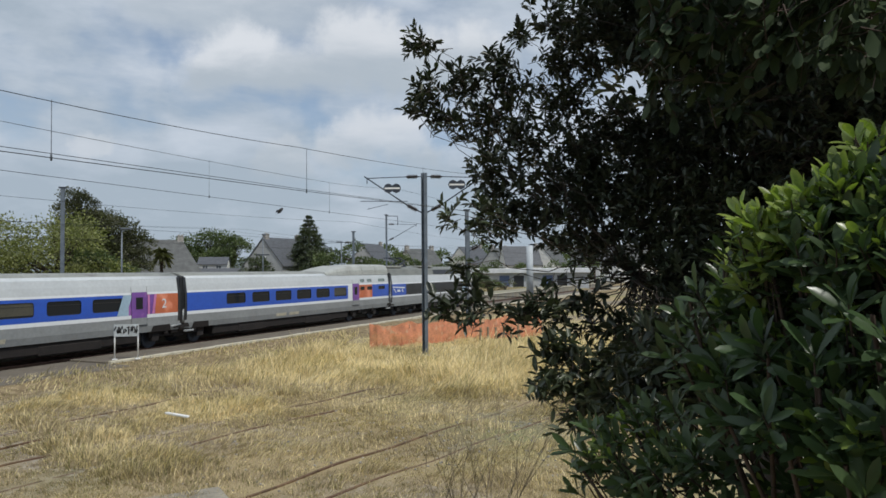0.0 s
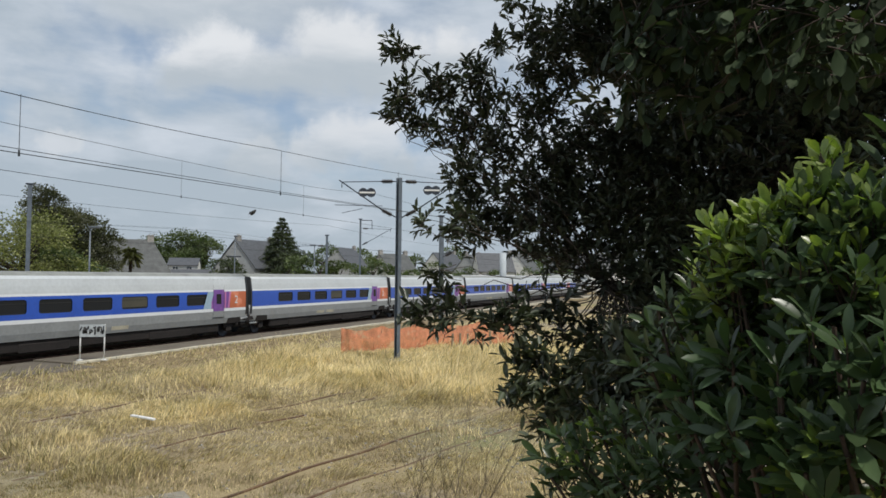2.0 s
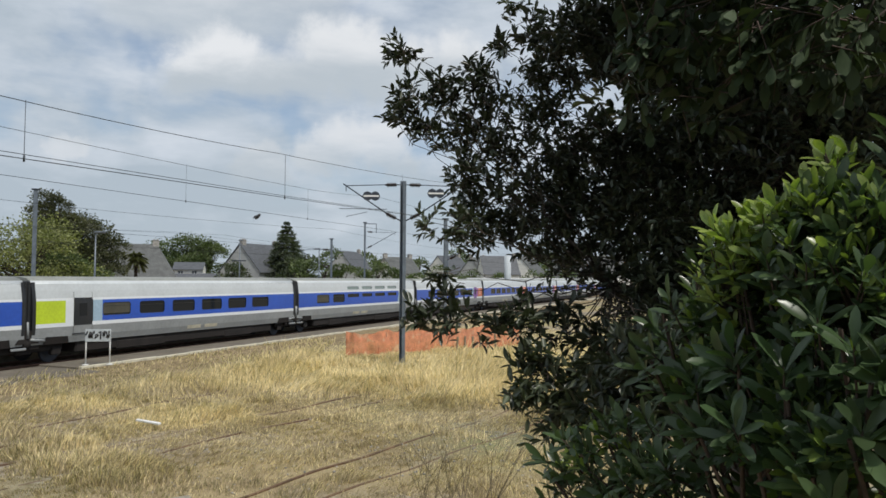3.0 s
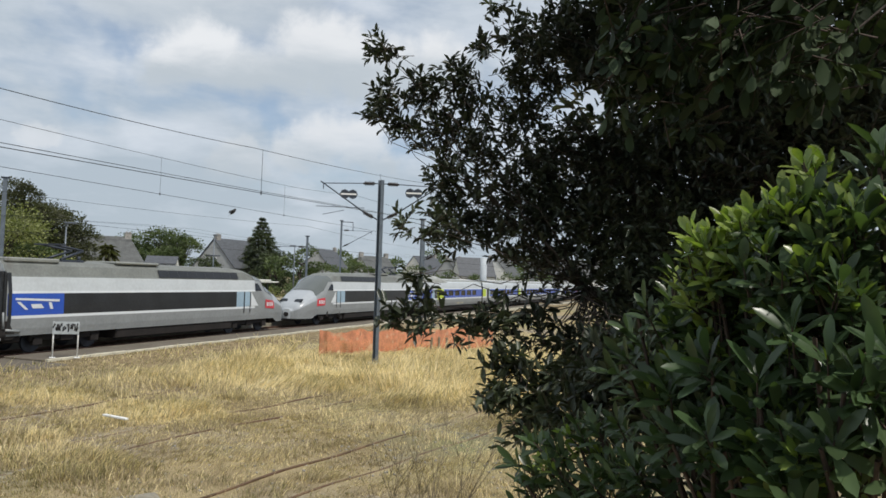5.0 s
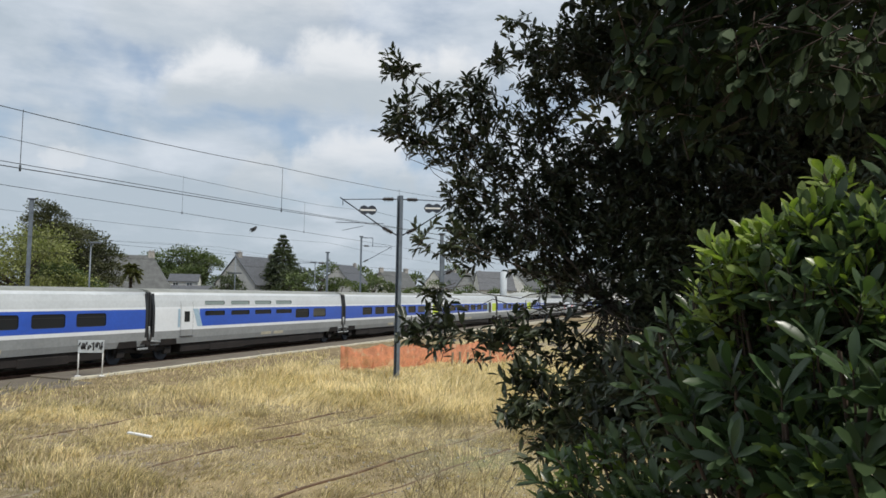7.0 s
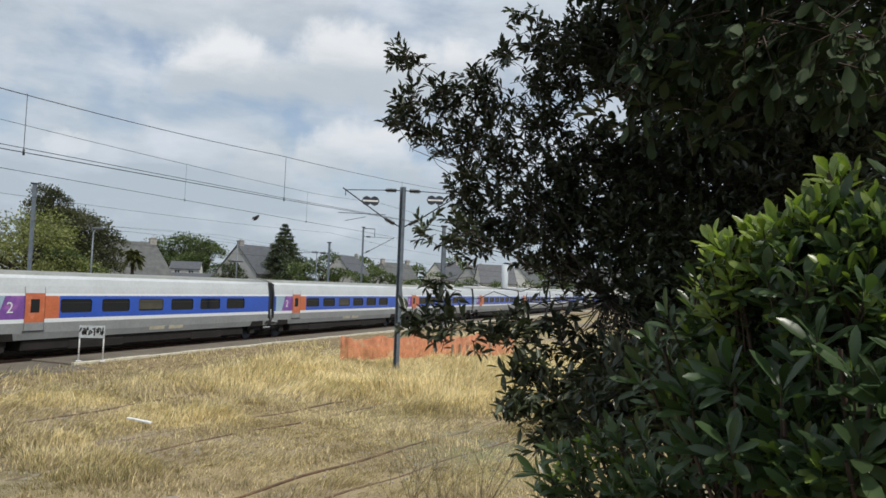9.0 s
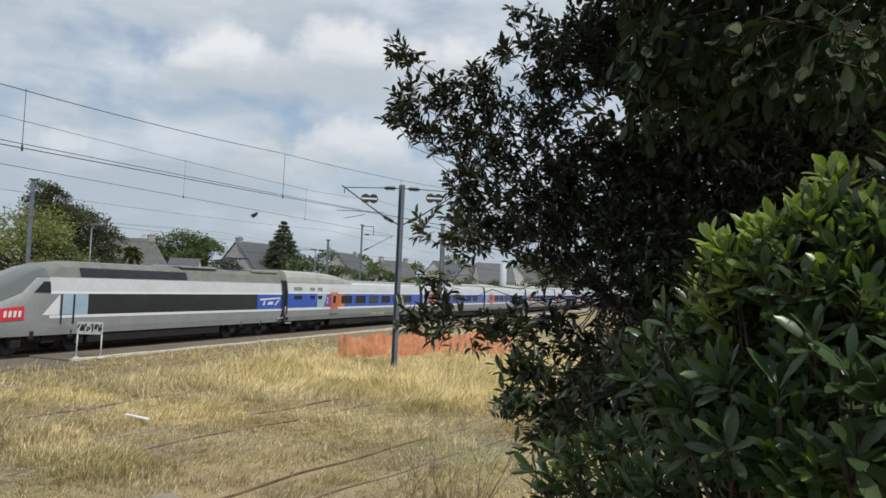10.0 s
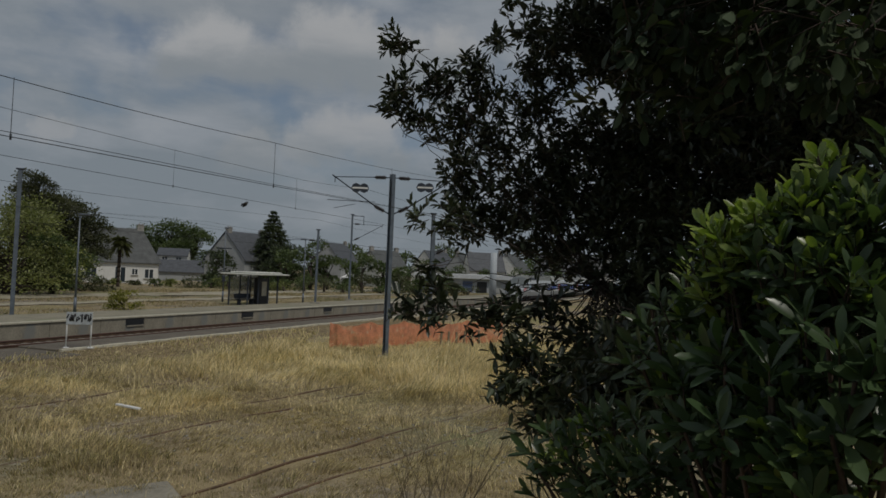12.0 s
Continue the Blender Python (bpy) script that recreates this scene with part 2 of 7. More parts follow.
TR_PINK = mat("train_pink", (0.55, 0.20, 0.42), 0.35, 0, 0.08, 1.4)
TR_RED = mat("train_red", (0.60, 0.03, 0.05), 0.35, 0, 0.05, 1.4)
TR_GLASS = glass("train_glass", (0.012, 0.015, 0.02), 0.05, 0.3)
BLIND = mat("window_blind", (0.075, 0.07, 0.05), 0.6, 0, 0.12, 1.5)
TR_MILKY = glass("frosted_train_glass", (0.20, 0.25, 0.235), 0.2, 0.4)
TR_SCREEN = glass("cab_glass", (0.10, 0.11, 0.105), 0.08)
TR_HOOD = mat("hood_silver", (0.39, 0.415, 0.44), 0.35, 0, 0.05, 0.9, coat=0.3)
STEEL = mat("galvanised_steel", (0.18, 0.205, 0.235), 0.5, 0.5, 0.12, 4.0)
STEEL_DARK = mat("dark_steel", (0.05, 0.06, 0.08), 0.55, 0.3, 0.15, 4.0)
RUST = mat("rusty_rail", (0.15, 0.088, 0.055), 0.8, 0.2, 0.25, 6.0, bump=0.2)
RAILTOP = mat("rail_head", (0.20, 0.11, 0.085), 0.5, 0.4, 0.15, 6.0)
INSUL = mat("insulator", (0.035, 0.03, 0.03), 0.3, 0, 0.1, 8.0)
WIRE = mat("wire", (0.055, 0.065, 0.075), 0.5, 0.4, 0.1, 2.0)
ASPHALT = mat("asphalt", (0.165, 0.14, 0.105), 0.9, 0, 0.15, 1.2, bump=0.3, bump_scale=60)
CONCRETE = mat("concrete", (0.31, 0.28, 0.215), 0.85, 0, 0.16, 1.4, bump=0.2, spot=((0.2, 0.2, 0.18), 0.8, 0.58))
KERBW = mat("pale_kerb", (0.58, 0.54, 0.42), 0.8, 0, 0.14, 2.0)
BALLAST = mat("ballast", (0.15, 0.12, 0.10), 0.95, 0, 0.3, 5.0, bump=0.8, bump_scale=22)
WHITE = mat("white_paint", (0.78, 0.78, 0.76), 0.6, 0, 0.06, 2.0)
BLACKP = mat("black_paint", (0.02, 0.02, 0.022), 0.6, 0, 0.1, 3.0)

# ---------------------------------------------------------------- mesh helpers


def link(name, bm, materials, parent=None, label="", smooth=False):
    me = bpy.data.meshes.new(name)
    bm.to_mesh(me)
    bm.free()
    for m in (materials if isinstance(materials, (list, tuple)) else [materials]):
        me.materials.append(m)
    if smooth:
        for p in me.polygons:
            p.use_smooth = True
    ob = new(name, me)
    ob.parent = parent
    if label:
        tagged(ob, label)
    return ob


def part(name, bm, material, parent, label="", smooth=False):
    return link(name, bm, material, parent, label, smooth)


def thing(name, label, category, group="", kind="", at=None):
    ob = new(name)
    tagged(ob, label, category, group, kind)
    if at is not None:
        ob.matrix_basis = at
    return ob


def box(bm, x0, x1, y0, y1, z0, z1, bevel=0.0, m=None, idx=0):
    v = [bm.verts.new(p) for p in itertools.product((x0, x1), (y0, y1), (z0, z1))]
    if m is not None:
        for a in v:
            a.co = m @ a.co
    f = [bm.faces.new([v[i] for i in q]) for q in ((0, 1, 3, 2), (4, 6, 7, 5), (0, 4, 5, 1), (2, 3, 7, 6), (0, 2, 6, 4), (1, 5, 7, 3))]
    for a in f:
        a.material_index = idx
    if bevel:
        es = list({e for a in f for e in a.edges})
        r = bmesh.ops.bevel(bm, geom=es, offset=bevel, segments=1, affect="EDGES")
        for a in r["faces"]:
            a.material_index = idx
    return v


def tube(bm, a, b, r0, r1=None, n=8, cap=True, idx=0):
    a, b = Vector(a), Vector(b)
    r1 = r0 if r1 is None else r1
    q = (b - a).to_track_quat("Z", "Y").to_matrix()
    rings = []
    for c, r in ((a, r0), (b, r1)):
        rings.append([bm.verts.new(c + q @ Vector((r * math.cos(k * math.tau / n), r * math.sin(k * math.tau / n), 0))) for k in range(n)])
    for k in range(n):
        f = bm.faces.new((rings[0][k], rings[0][(k + 1) % n], rings[1][(k + 1) % n], rings[1][k]))
        f.material_index = idx
        f.smooth = True
    if cap:
        bm.faces.new(rings[0][::-1]).material_index = idx
        bm.faces.new(rings[1]).material_index = idx
    return rings


def lathe(bm, axis_a, axis_b, profile, n=10, idx=0):
    """A turned body: profile rows are (share of the axis, radius)."""
    a, b = Vector(axis_a), Vector(axis_b)
    q = (b - a).to_track_quat("Z", "Y").to_matrix()
    rings = []
    for f, r in profile:
        c = a.lerp(b, f)
        rings.append([bm.verts.new(c + q @ Vector((r * math.cos(k * math.tau / n), r * math.sin(k * math.tau / n), 0))) for k in range(n)])
    for r0, r1 in zip(rings, rings[1:]):
        for k in range(n):
            f = bm.faces.new((r0[k], r0[(k + 1) % n], r1[(k + 1) % n], r1[k]))
            f.material_index = idx
            f.smooth = True
    bm.faces.new(rings[0][::-1]).material_index = idx
    bm.faces.new(rings[-1]).material_index = idx


def mesh_np(name, verts, faces, materials, parent=None, smooth=False, idx=None):
    """One mesh from arrays; every face has the same number of corners."""
    me = bpy.data.meshes.new(name)
    nv, (nf, k) = len(verts), faces.shape
    me.vertices.add(nv)
    me.vertices.foreach_set("co", np.asarray(verts, dtype=np.float32).ravel())
    me.loops.add(nf * k)
    me.loops.foreach_set("vertex_index", faces.astype(np.int32).ravel())
    me.polygons.add(nf)
    me.polygons.foreach_set("loop_start", np.arange(0, nf * k, k, dtype=np.int32))
    me.polygons.foreach_set("loop_total", np.full(nf, k, dtype=np.int32))
    if idx is not None:
        me.polygons.foreach_set("material_index", idx.astype(np.int32))
    if smooth:
        me.polygons.foreach_set("use_smooth", np.ones(nf, dtype=bool))
    me.update(calc_edges=True)
    for m in materials:
        me.materials.append(m)
    ob = new(name, me)
    ob.parent = parent
    return ob


# ---------------------------------------------------------------- the train
# cross-section of a trailer: half width at each height above the rail
PROFILE = [(0.82, 1.36), (1.10, 1.43), (1.50, 1.452), (1.66, 1.452), (1.88, 1.452), (2.20, 1.45), (2.46, 1.445), (2.59, 1.44), (2.69, 1.43),
           (2.78, 1.42), (3.00, 1.39), (3.28, 1.33)]
ROOF = [(3.28, 1.33), (3.42, 1.22), (3.52, 1.02), (3.57, 0.70), (3.60, 0.0)]
BODY_MATS = [TR_WHITE, TR_STRIPE, TR_BLUE, TR_GREY, TR_ORANGE, TR_PURPLE, TR_LIME, TR_PALE, TR_DARK]
W_, S_, B_, G_, O_, P_, L_, C_, K_ = range(9)


def half_width(z):
    for (z0, w0), (z1, w1) in zip(PROFILE, PROFILE[1:]):
        if z0 <= z <= z1:
            return w0 + (w1 - w0) * (z - z0) / (z1 - z0)
    return PROFILE[-1][1]


def body_shell(length, windows, paint, parent):
    """Side walls cut open at the windows, painted in fields; paint: x0, x1, colour of the window band, whole height or not."""
    xs = {-length + 0.16, -0.16}
    for x0, x1, z0, z1 in windows:
        xs |= {x0, x1}
    for x0, x1, *_ in paint:
        xs |= {x0, x1}
    xs = sorted(x for x in xs if -length + 0.15 < x < -0.15)
    zs = [z for z, _ in PROFILE]
    bm = bmesh.new()
    for side in (-1, 1):
        grid = {}
        for i, x in enumerate(xs):
            for k, z in enumerate(zs):
                grid[i, k] = bm.verts.new((x, side * half_width(z), z))
        for i in range(len(xs) - 1):
            for k in range(len(zs) - 1):
                xm, zm = (xs[i] + xs[i + 1]) / 2, (zs[k] + zs[k + 1]) / 2
                hole = [w for w in windows if w[0] < xm < w[1] and w[2] < zm < w[3]]
                c = [(i, k), (i + 1, k), (i + 1, k + 1), (i, k + 1)]
                if hole:
                    continue
                f = bm.faces.new([grid[a] for a in (c if side < 0 else c[::-1])])
                colour = G_ if zm < 1.5 else S_ if zm < 1.66 else B_ if zm < 2.59 else S_ if zm < 2.69 else W_
                for x0, x1, tone, full in paint:
                    if x0 < xm < x1 and 1.5 < zm < (3.28 if full else 2.69) and (full or 1.66 < zm < 2.59):
                        colour = tone
                f.material_index = colour
        # reveals of the openings, and their rounded corners
        for x0, x1, z0, z1 in windows:
            r_ = 0.11 if z1 - z0 > 0.4 else 0.07
            tint = B_ if z0 < 2.59 else W_
            for x, z, dx, dz in ((x0, z0, 1, 1), (x1, z0, -1, 1), (x1, z1, -1, -1), (x0, z1, 1, -1)):
                c = [bm.verts.new((xx, side * half_width(zz), zz)) for xx, zz in ((x, z), (x + dx * r_, z), (x + dx * r_ * 0.3, z + dz * r_ * 0.3), (x, z + dz * r_))]
                bm.faces.new(c if dx * dz * side < 0 else c[::-1]).material_index = next(
                    (tone for a, b, tone, full in paint if a < x < b and z0 < 2.59), tint)
            ring = [(x0, z0), (x1, z0), (x1, z1), (x0, z1)]
            o = [bm.verts.new((x, side * half_width(z), z)) for x, z in ring]
            n = [bm.verts.new((x, side * (half_width(z) - 0.05), z)) for x, z in ring]
            for a in range(4):
                b = (a + 1) % 4
                bm.faces.new((o[a], n[a], n[b], o[b]) if side < 0 else (o[b], n[b], n[a], o[a])).material_index = K_
    # end walls and floor
    for x in (xs[0], xs[-1]):
        pts = [(x, -w, z) for z, w in PROFILE] + [(x, w, z) for z, w in PROFILE[::-1]]
        f = bm.faces.new([bm.verts.new(p) for p in pts])
        f.material_index = K_
    f = bm.faces.new([bm.verts.new(p) for p in ((xs[0], -1.36, 0.82), (xs[0], 1.36, 0.82), (xs[-1], 1.36, 0.82), (xs[-1], -1.36, 0.82))])
    f.material_index = K_
    body = part("body", bm, BODY_MATS, parent)
    return body


def roof_shell(x0, x1, parent, z_up=None):
    bm = bmesh.new()
    pts = ROOF + [(z, -w) for z, w in ROOF[-2::-1]]
    steps = [x0 + (x1 - x0) * k / 6 for k in range(7)]
    rows = [[bm.verts.new((x, -w, z + 0.004)) for z, w in pts] for x in steps]
    for a, b in zip(rows, rows[1:]):
        for k in range(len(pts) - 1):
            f = bm.faces.new((a[k], b[k], b[k + 1], a[k + 1]))
            f.smooth = True
            f.material_index = 1 if k in (0, len(pts) - 2) else 0
    bm.faces.new(rows[0])
    bm.faces.new(rows[-1][::-1])
    return part("roof", bm, [TR_ROOF, TR_WHITE], parent)


def hump(length, parent):
    """Raised roof fairing beside the power car, in panels, sloping down along the carriage."""
    bm = bmesh.new()
    seams = [-0.2, -2.15, -4.1, -6.0, -7.4, -8.9]
    tops = [4.08, 4.08, 4.07, 4.00, 3.84, 3.56]

    def row(x, top):
        h = top - 3.3
        return [bm.verts.new((x, y, 3.3 + h * t)) for y, t in
                ((-1.335, 0.0), (-1.30, 0.45), (-1.18, 0.80), (-0.9, 0.95), (0, 1.0), (0.9, 0.95), (1.18, 0.80), (1.30, 0.45), (1.335, 0.0))]
    for (xa, ta), (xb, tb) in zip(zip(seams, tops), zip(seams[1:], tops[1:])):
        a, b = row(xa - 0.012, ta), row(xb + 0.012, tb)
        for k in range(8):
            bm.faces.new((b[k], a[k], a[k + 1], b[k + 1]))
    for x, top in ((seams[0] - 0.012, tops[0]), (seams[-1] + 0.012, tops[-1])):
        bm.faces.new(row(x, top))
    part("roof_fairing", bm, TR_FAIRING, parent, "pale grey raised roof fairing in panels")


def bogie(x, parent, half=1.5, big=False):
    bm = bmesh.new()
    box(bm, x - half - 0.35, x + half + 0.35, -1.16, -0.98, 0.52, 0.78, 0.03)
    box(bm, x - half - 0.35, x + half + 0.35, 0.98, 1.16, 0.52, 0.78, 0.03)
    box(bm, x - 0.35, x + 0.35, -1.2, 1.2, 0.45, 0.86, 0.03)
    for dx in (-half, half):
        box(bm, x + dx - 0.22, x + dx + 0.22, -1.24, -1.0, 0.34, 0.66, 0.03)
        box(bm, x + dx - 0.22, x + dx + 0.22, 1.0, 1.24, 0.34, 0.66, 0.03)
        lathe(bm, (x + dx * 0.62, -1.26, 0.62), (x + dx * 0.62, -1.26, 1.0), [(0, 0.12), (0.2, 0.14), (0.5, 0.11), (0.8, 0.14), (1, 0.12)], 8)
    frame_ = part("bogie", bm, TR_UNDER, parent, "dark bogie with four wheels")
    for dx in (-half, half):
        bm = bmesh.new()
        for y in (-0.76, 0.76):
            lathe(bm, (x + dx, y - 0.065, 0.46), (x + dx, y + 0.065, 0.46), [(0, 0.40), (0.05, 0.46), (0.85, 0.46), (0.95, 0.42), (1, 0.3)], 20)
        tube(bm, (x + dx, -0.98, 0.46), (x + dx, 0.98, 0.46), 0.09, n=8)
        part("wheelset", bm, STEEL_DARK, frame_)
    return frame_


def panes(windows, parent, drawn=()):
    """Each window of each flank: dark glass with a top light and a lower rim."""
    for (x0, x1, z0, z1), side in itertools.product(windows, (-1, 1)):
        bm = bmesh.new()
        vs = [bm.verts.new((x, side * (half_width(z) - 0.035), z)) for x, z in ((x0, z0), (x1, z0), (x1, z1), (x0, z1))]
        bm.faces.new(vs if side < 0 else vs[::-1])
        pane = part("window", bm, TR_GLASS if z0 < 2.7 else TR_MILKY, parent)
        if windows.index((x0, x1, z0, z1)) in drawn and z1 - z0 > 0.4:
            bm = bmesh.new()
            v = [bm.verts.new((x, side * (half_width(z) - 0.031), z)) for x, z in ((x0, z0 + 0.08), (x1, z0 + 0.08), (x1, z1), (x0, z1))]
            bm.faces.new(v if side < 0 else v[::-1])
            part("blind", bm, BLIND, pane, "drawn olive window blind")
        zt = z0 + (z1 - z0) * 0.70
        bm = bmesh.new()
        for a, b in ((z0, z0 + 0.03), (zt, zt + 0.02)) if z1 - z0 > 0.4 else ((z0, z0 + 0.02),):
            v = [bm.verts.new((x, side * (half_width(z) - 0.026), z)) for x, z in ((x0, a), (x1, a), (x1, b), (x0, b))]
            bm.faces.new(v if side < 0 else v[::-1])
        part("window_bar", bm, TR_DARK, pane)


def door(x0, x1, parent, tone):
    """A plug door: leaf set in a joint, its small window and grip."""
    xm = (x0 + x1) / 2
    zs = [1.20, 1.52, 1.9, 2.2, 2.46, 2.7, 2.95]
    for side in (-1, 1):
        bm = bmesh.new()
        for za, zb in zip(zs, zs[1:]):
            v = [bm.verts.new((x, side * (half_width(z) + 0.012), z)) for x, z in ((x0, za), (x1, za), (x1, zb), (x0, zb))]
            bm.faces.new(v if side < 0 else v[::-1]).material_index = G_ if zb < 1.6 else W_ if za > 2.6 else tone
        for xj in (x0, x1):
            for za, zb in zip(zs, zs[1:]):
                v = [bm.verts.new((xj + d, side * (half_width(z) + 0.016), z)) for d, z in ((-0.008, za), (0.008, za), (0.008, zb), (-0.008, zb))]
                bm.faces.new(v if side < 0 else v[::-1]).material_index = K_
        leaf = part("door", bm, BODY_MATS, parent)
        bm = bmesh.new()
        v = [bm.verts.new((x, side * (half_width(z) + 0.02), z)) for x, z in ((xm - 0.2, 1.92), (xm + 0.2, 1.92), (xm + 0.2, 2.46), (xm - 0.2, 2.46))]
        bm.faces.new(v if side < 0 else v[::-1])
        part("door_window", bm, TR_GLASS, leaf)
        bm = bmesh.new()
        box(bm, x0 - 0.05, x1 + 0.05, *sorted((side * 1.40, side * 1.47)), 1.15, 1.18, 0.008)
        part("door_step", bm, TR_DARK, leaf, "narrow dark step below the door")


def slanted(parent, low, high, width, material, lift=0.008):
    """A leaning field of paint over the window band; low, high: where it begins at the foot and at the top."""
    zs = [1.665, 1.9, 2.2, 2.46, 2.585]
    for side in (-1, 1):
        bm = bmesh.new()
        for za, zb in zip(zs, zs[1:]):
            v = []
            for z, d in ((za, 0), (za, width), (zb, width), (zb, 0)):
                x = low + (high - low) * (z - zs[0]) / (zs[-1] - zs[0]) + d
                v.append(bm.verts.new((x, side * (half_width(z) + lift), z)))
            bm.faces.new(v if side < 0 else v[::-1])
        part("livery_stripe", bm, material, parent)


def class_number(x, z, text, parent, height=0.62):
    for side, turn in ((-1, 0), (1, 180)):
        cu = bpy.data.curves.new("class_number", "FONT")
        cu.body, cu.size, cu.align_x, cu.extrude = text, height, "CENTER", 0.003
        cu.materials.append(TR_STRIPE)
        ob = new("class_number", cu)
        ob.parent = parent
        ob.matrix_basis = pose(x, side * (half_width(z + 0.2) + 0.022), z, 90, 0, turn)


def gangway(x, parent, low=True):
    """Dark bellows between two carriages, with the coupling frame below."""
    bm = bmesh.new()
    for k in range(4):
        w = 1.40 if k % 2 else 1.36
        xa = x - 0.17 + k * 0.085
        box(bm, xa, xa + 0.08, -w, w, 0.95, 3.42 if k % 2 else 3.36, 0.03)
    bel = part("gangway", bm, TR_DARK, parent, "black rubber bellows between carriages")
    # black end frames of both bodies, skirt panels painted dark for shaded wheel pockets
    for side, sgn in itertools.product((-1, 1), (-1, 1)):
        bm = bmesh.new()
        zs = [0.98, 1.5, 2.1, 2.62, 3.2, 3.36]
        for za, zb in zip(zs, zs[1:]):
            v = [bm.verts.new((xx, side * (half_width(z) + 0.012), z)) for xx, z in ((x + sgn * 0.15, za), (x + sgn * 0.31, za), (x + sgn * 0.31, zb), (x + sgn * 0.15, zb))]
            bm.faces.new(v if side * sgn < 0 else v[::-1])
        part("end_frame", bm, TR_DARK, bel)
        if low:
            bm = bmesh.new()
            v = [bm.verts.new((x + sgn * xx, side * (half_width(max(z, 0.86)) + 0.012), z)) for xx, z in ((0.7, 0.80), (1.95, 0.80), (1.85, 1.10), (0.8, 1.12))]
            bm.faces.new(v if side * sgn < 0 else v[::-1])
            part("wheel_pocket_shade", bm, TR_UNDER, bel)
    bm = bmesh.new()
    box(bm, x - 0.62, x + 0.62, -1.32, 1.32, 0.62, 0.98, 0.05)
    for y0, y1 in ((-1.43, -1.2), (1.2, 1.43)):
        c0, c1 = (0.52, 0.22)
        v = [bm.verts.new((x + sx * (c0 if z < 1 else c1), y, z)) for y in (y0, y1) for sx, z in ((-1, 0.9), (1, 0.9), (1, 1.42), (-1, 1.42))]
        for q_ in ((0, 1, 2, 3), (7, 6, 5, 4), (0, 4, 5, 1), (1, 5, 6, 2), (2, 6, 7, 3), (3, 7, 4, 0)):
            bm.faces.new([v[i] for i in q_])
    for y in (-1.24, 1.24):
        lathe(bm, (x, y, 0.7), (x, y, 1.45), [(0, 0.2), (0.3, 0.24), (0.6, 0.16), (1, 0.12)], 10)
    part("coupling_frame", bm, TR_UNDER, bel)
    for y in (-1.46, 1.46):
        bm = bmesh.new()
        tube(bm, (x + 0.02, y, 1.12), (x + 0.05, y, 1.78), 0.05, 0.04, n=8)
        tube(bm, (x - 0.75, y * 0.97, 0.98), (x - 0.1, y * 0.97, 1.06), 0.06, n=8)
        box(bm, x + 0.1, x + 0.75, y - 0.04, y + 0.04, 0.66, 0.76, 0.02)
        part("damper", bm, TR_GREY, bel, "pale grey damper between carriages")


def underside(length, parent, x0=-2.6, x1=None):
    x1 = -length + 2.6 if x1 is None else x1
    bm = bmesh.new()
    box(bm, x1, x0, -1.27, 1.27, 0.34, 0.83, 0.06)
    box(bm, x1 + 2, x1 + 4.4, -1.31, 1.31, 0.30, 0.7, 0.04)
    box(bm, x0 - 5.2, x0 - 2.2, -1.31, 1.31, 0.30, 0.7, 0.04)
    part("underframe", bm, TR_UNDER, parent)
    for (a, b), side in itertools.product(((x1 + 5.2, x1 + 6.2), (x1 + 6.5, x1 + 7.5)), (-1, 1)):
            bm = bmesh.new()
            v = [bm.verts.new((x, side * (half_width(z) + 0.006), z)) for x, z in ((a, 0.95), (b, 0.95), (b, 1.13), (a, 1.13))]
            bm.faces.new(v if side < 0 else v[::-1])
            part("data_panel", bm, KERBW, parent)


CAR = 18.95
END = 22.0
ROW6 = [(-4.42 - 2.15 * k - 0.8, -4.42 - 2.15 * k + 0.8, 1.88, 2.46) for k in range(6)]


def carriage(name, label, length, windows, paint, door_at, tone, number="", number_x=0.0, rear_bogie=True, front_hump=False):
    ob = thing(name, label, "train carriage", "carriages of the train")
    body_shell(length, windows, paint, ob)
    roof_shell(-length + 0.16, -0.16 if not front_hump else -7.6, ob)
    if front_hump:
        hump(length, ob)
    panes(windows, ob, {"2": (2,), "": (0,)}.get(number, ()))
    door(*door_at, ob, tone)
    if number:
        class_number(number_x, 1.92, number, ob)
    if front_hump:
        bogie(-3.6, ob)
        gangway(-length, ob)
        bogie(-length, ob)
        underside(length, ob, -6.0, -length + 2.4)
    else:
        gangway(-length, ob)
        bogie(-length, ob)
        underside(length, ob, -2.4, -length + 2.4)
    return ob


def small_pairs(spans):
    return [(a, b, z0, z1) for a, b in spans for z0, z1 in ((2.20, 2.46), (2.78, 3.00))]


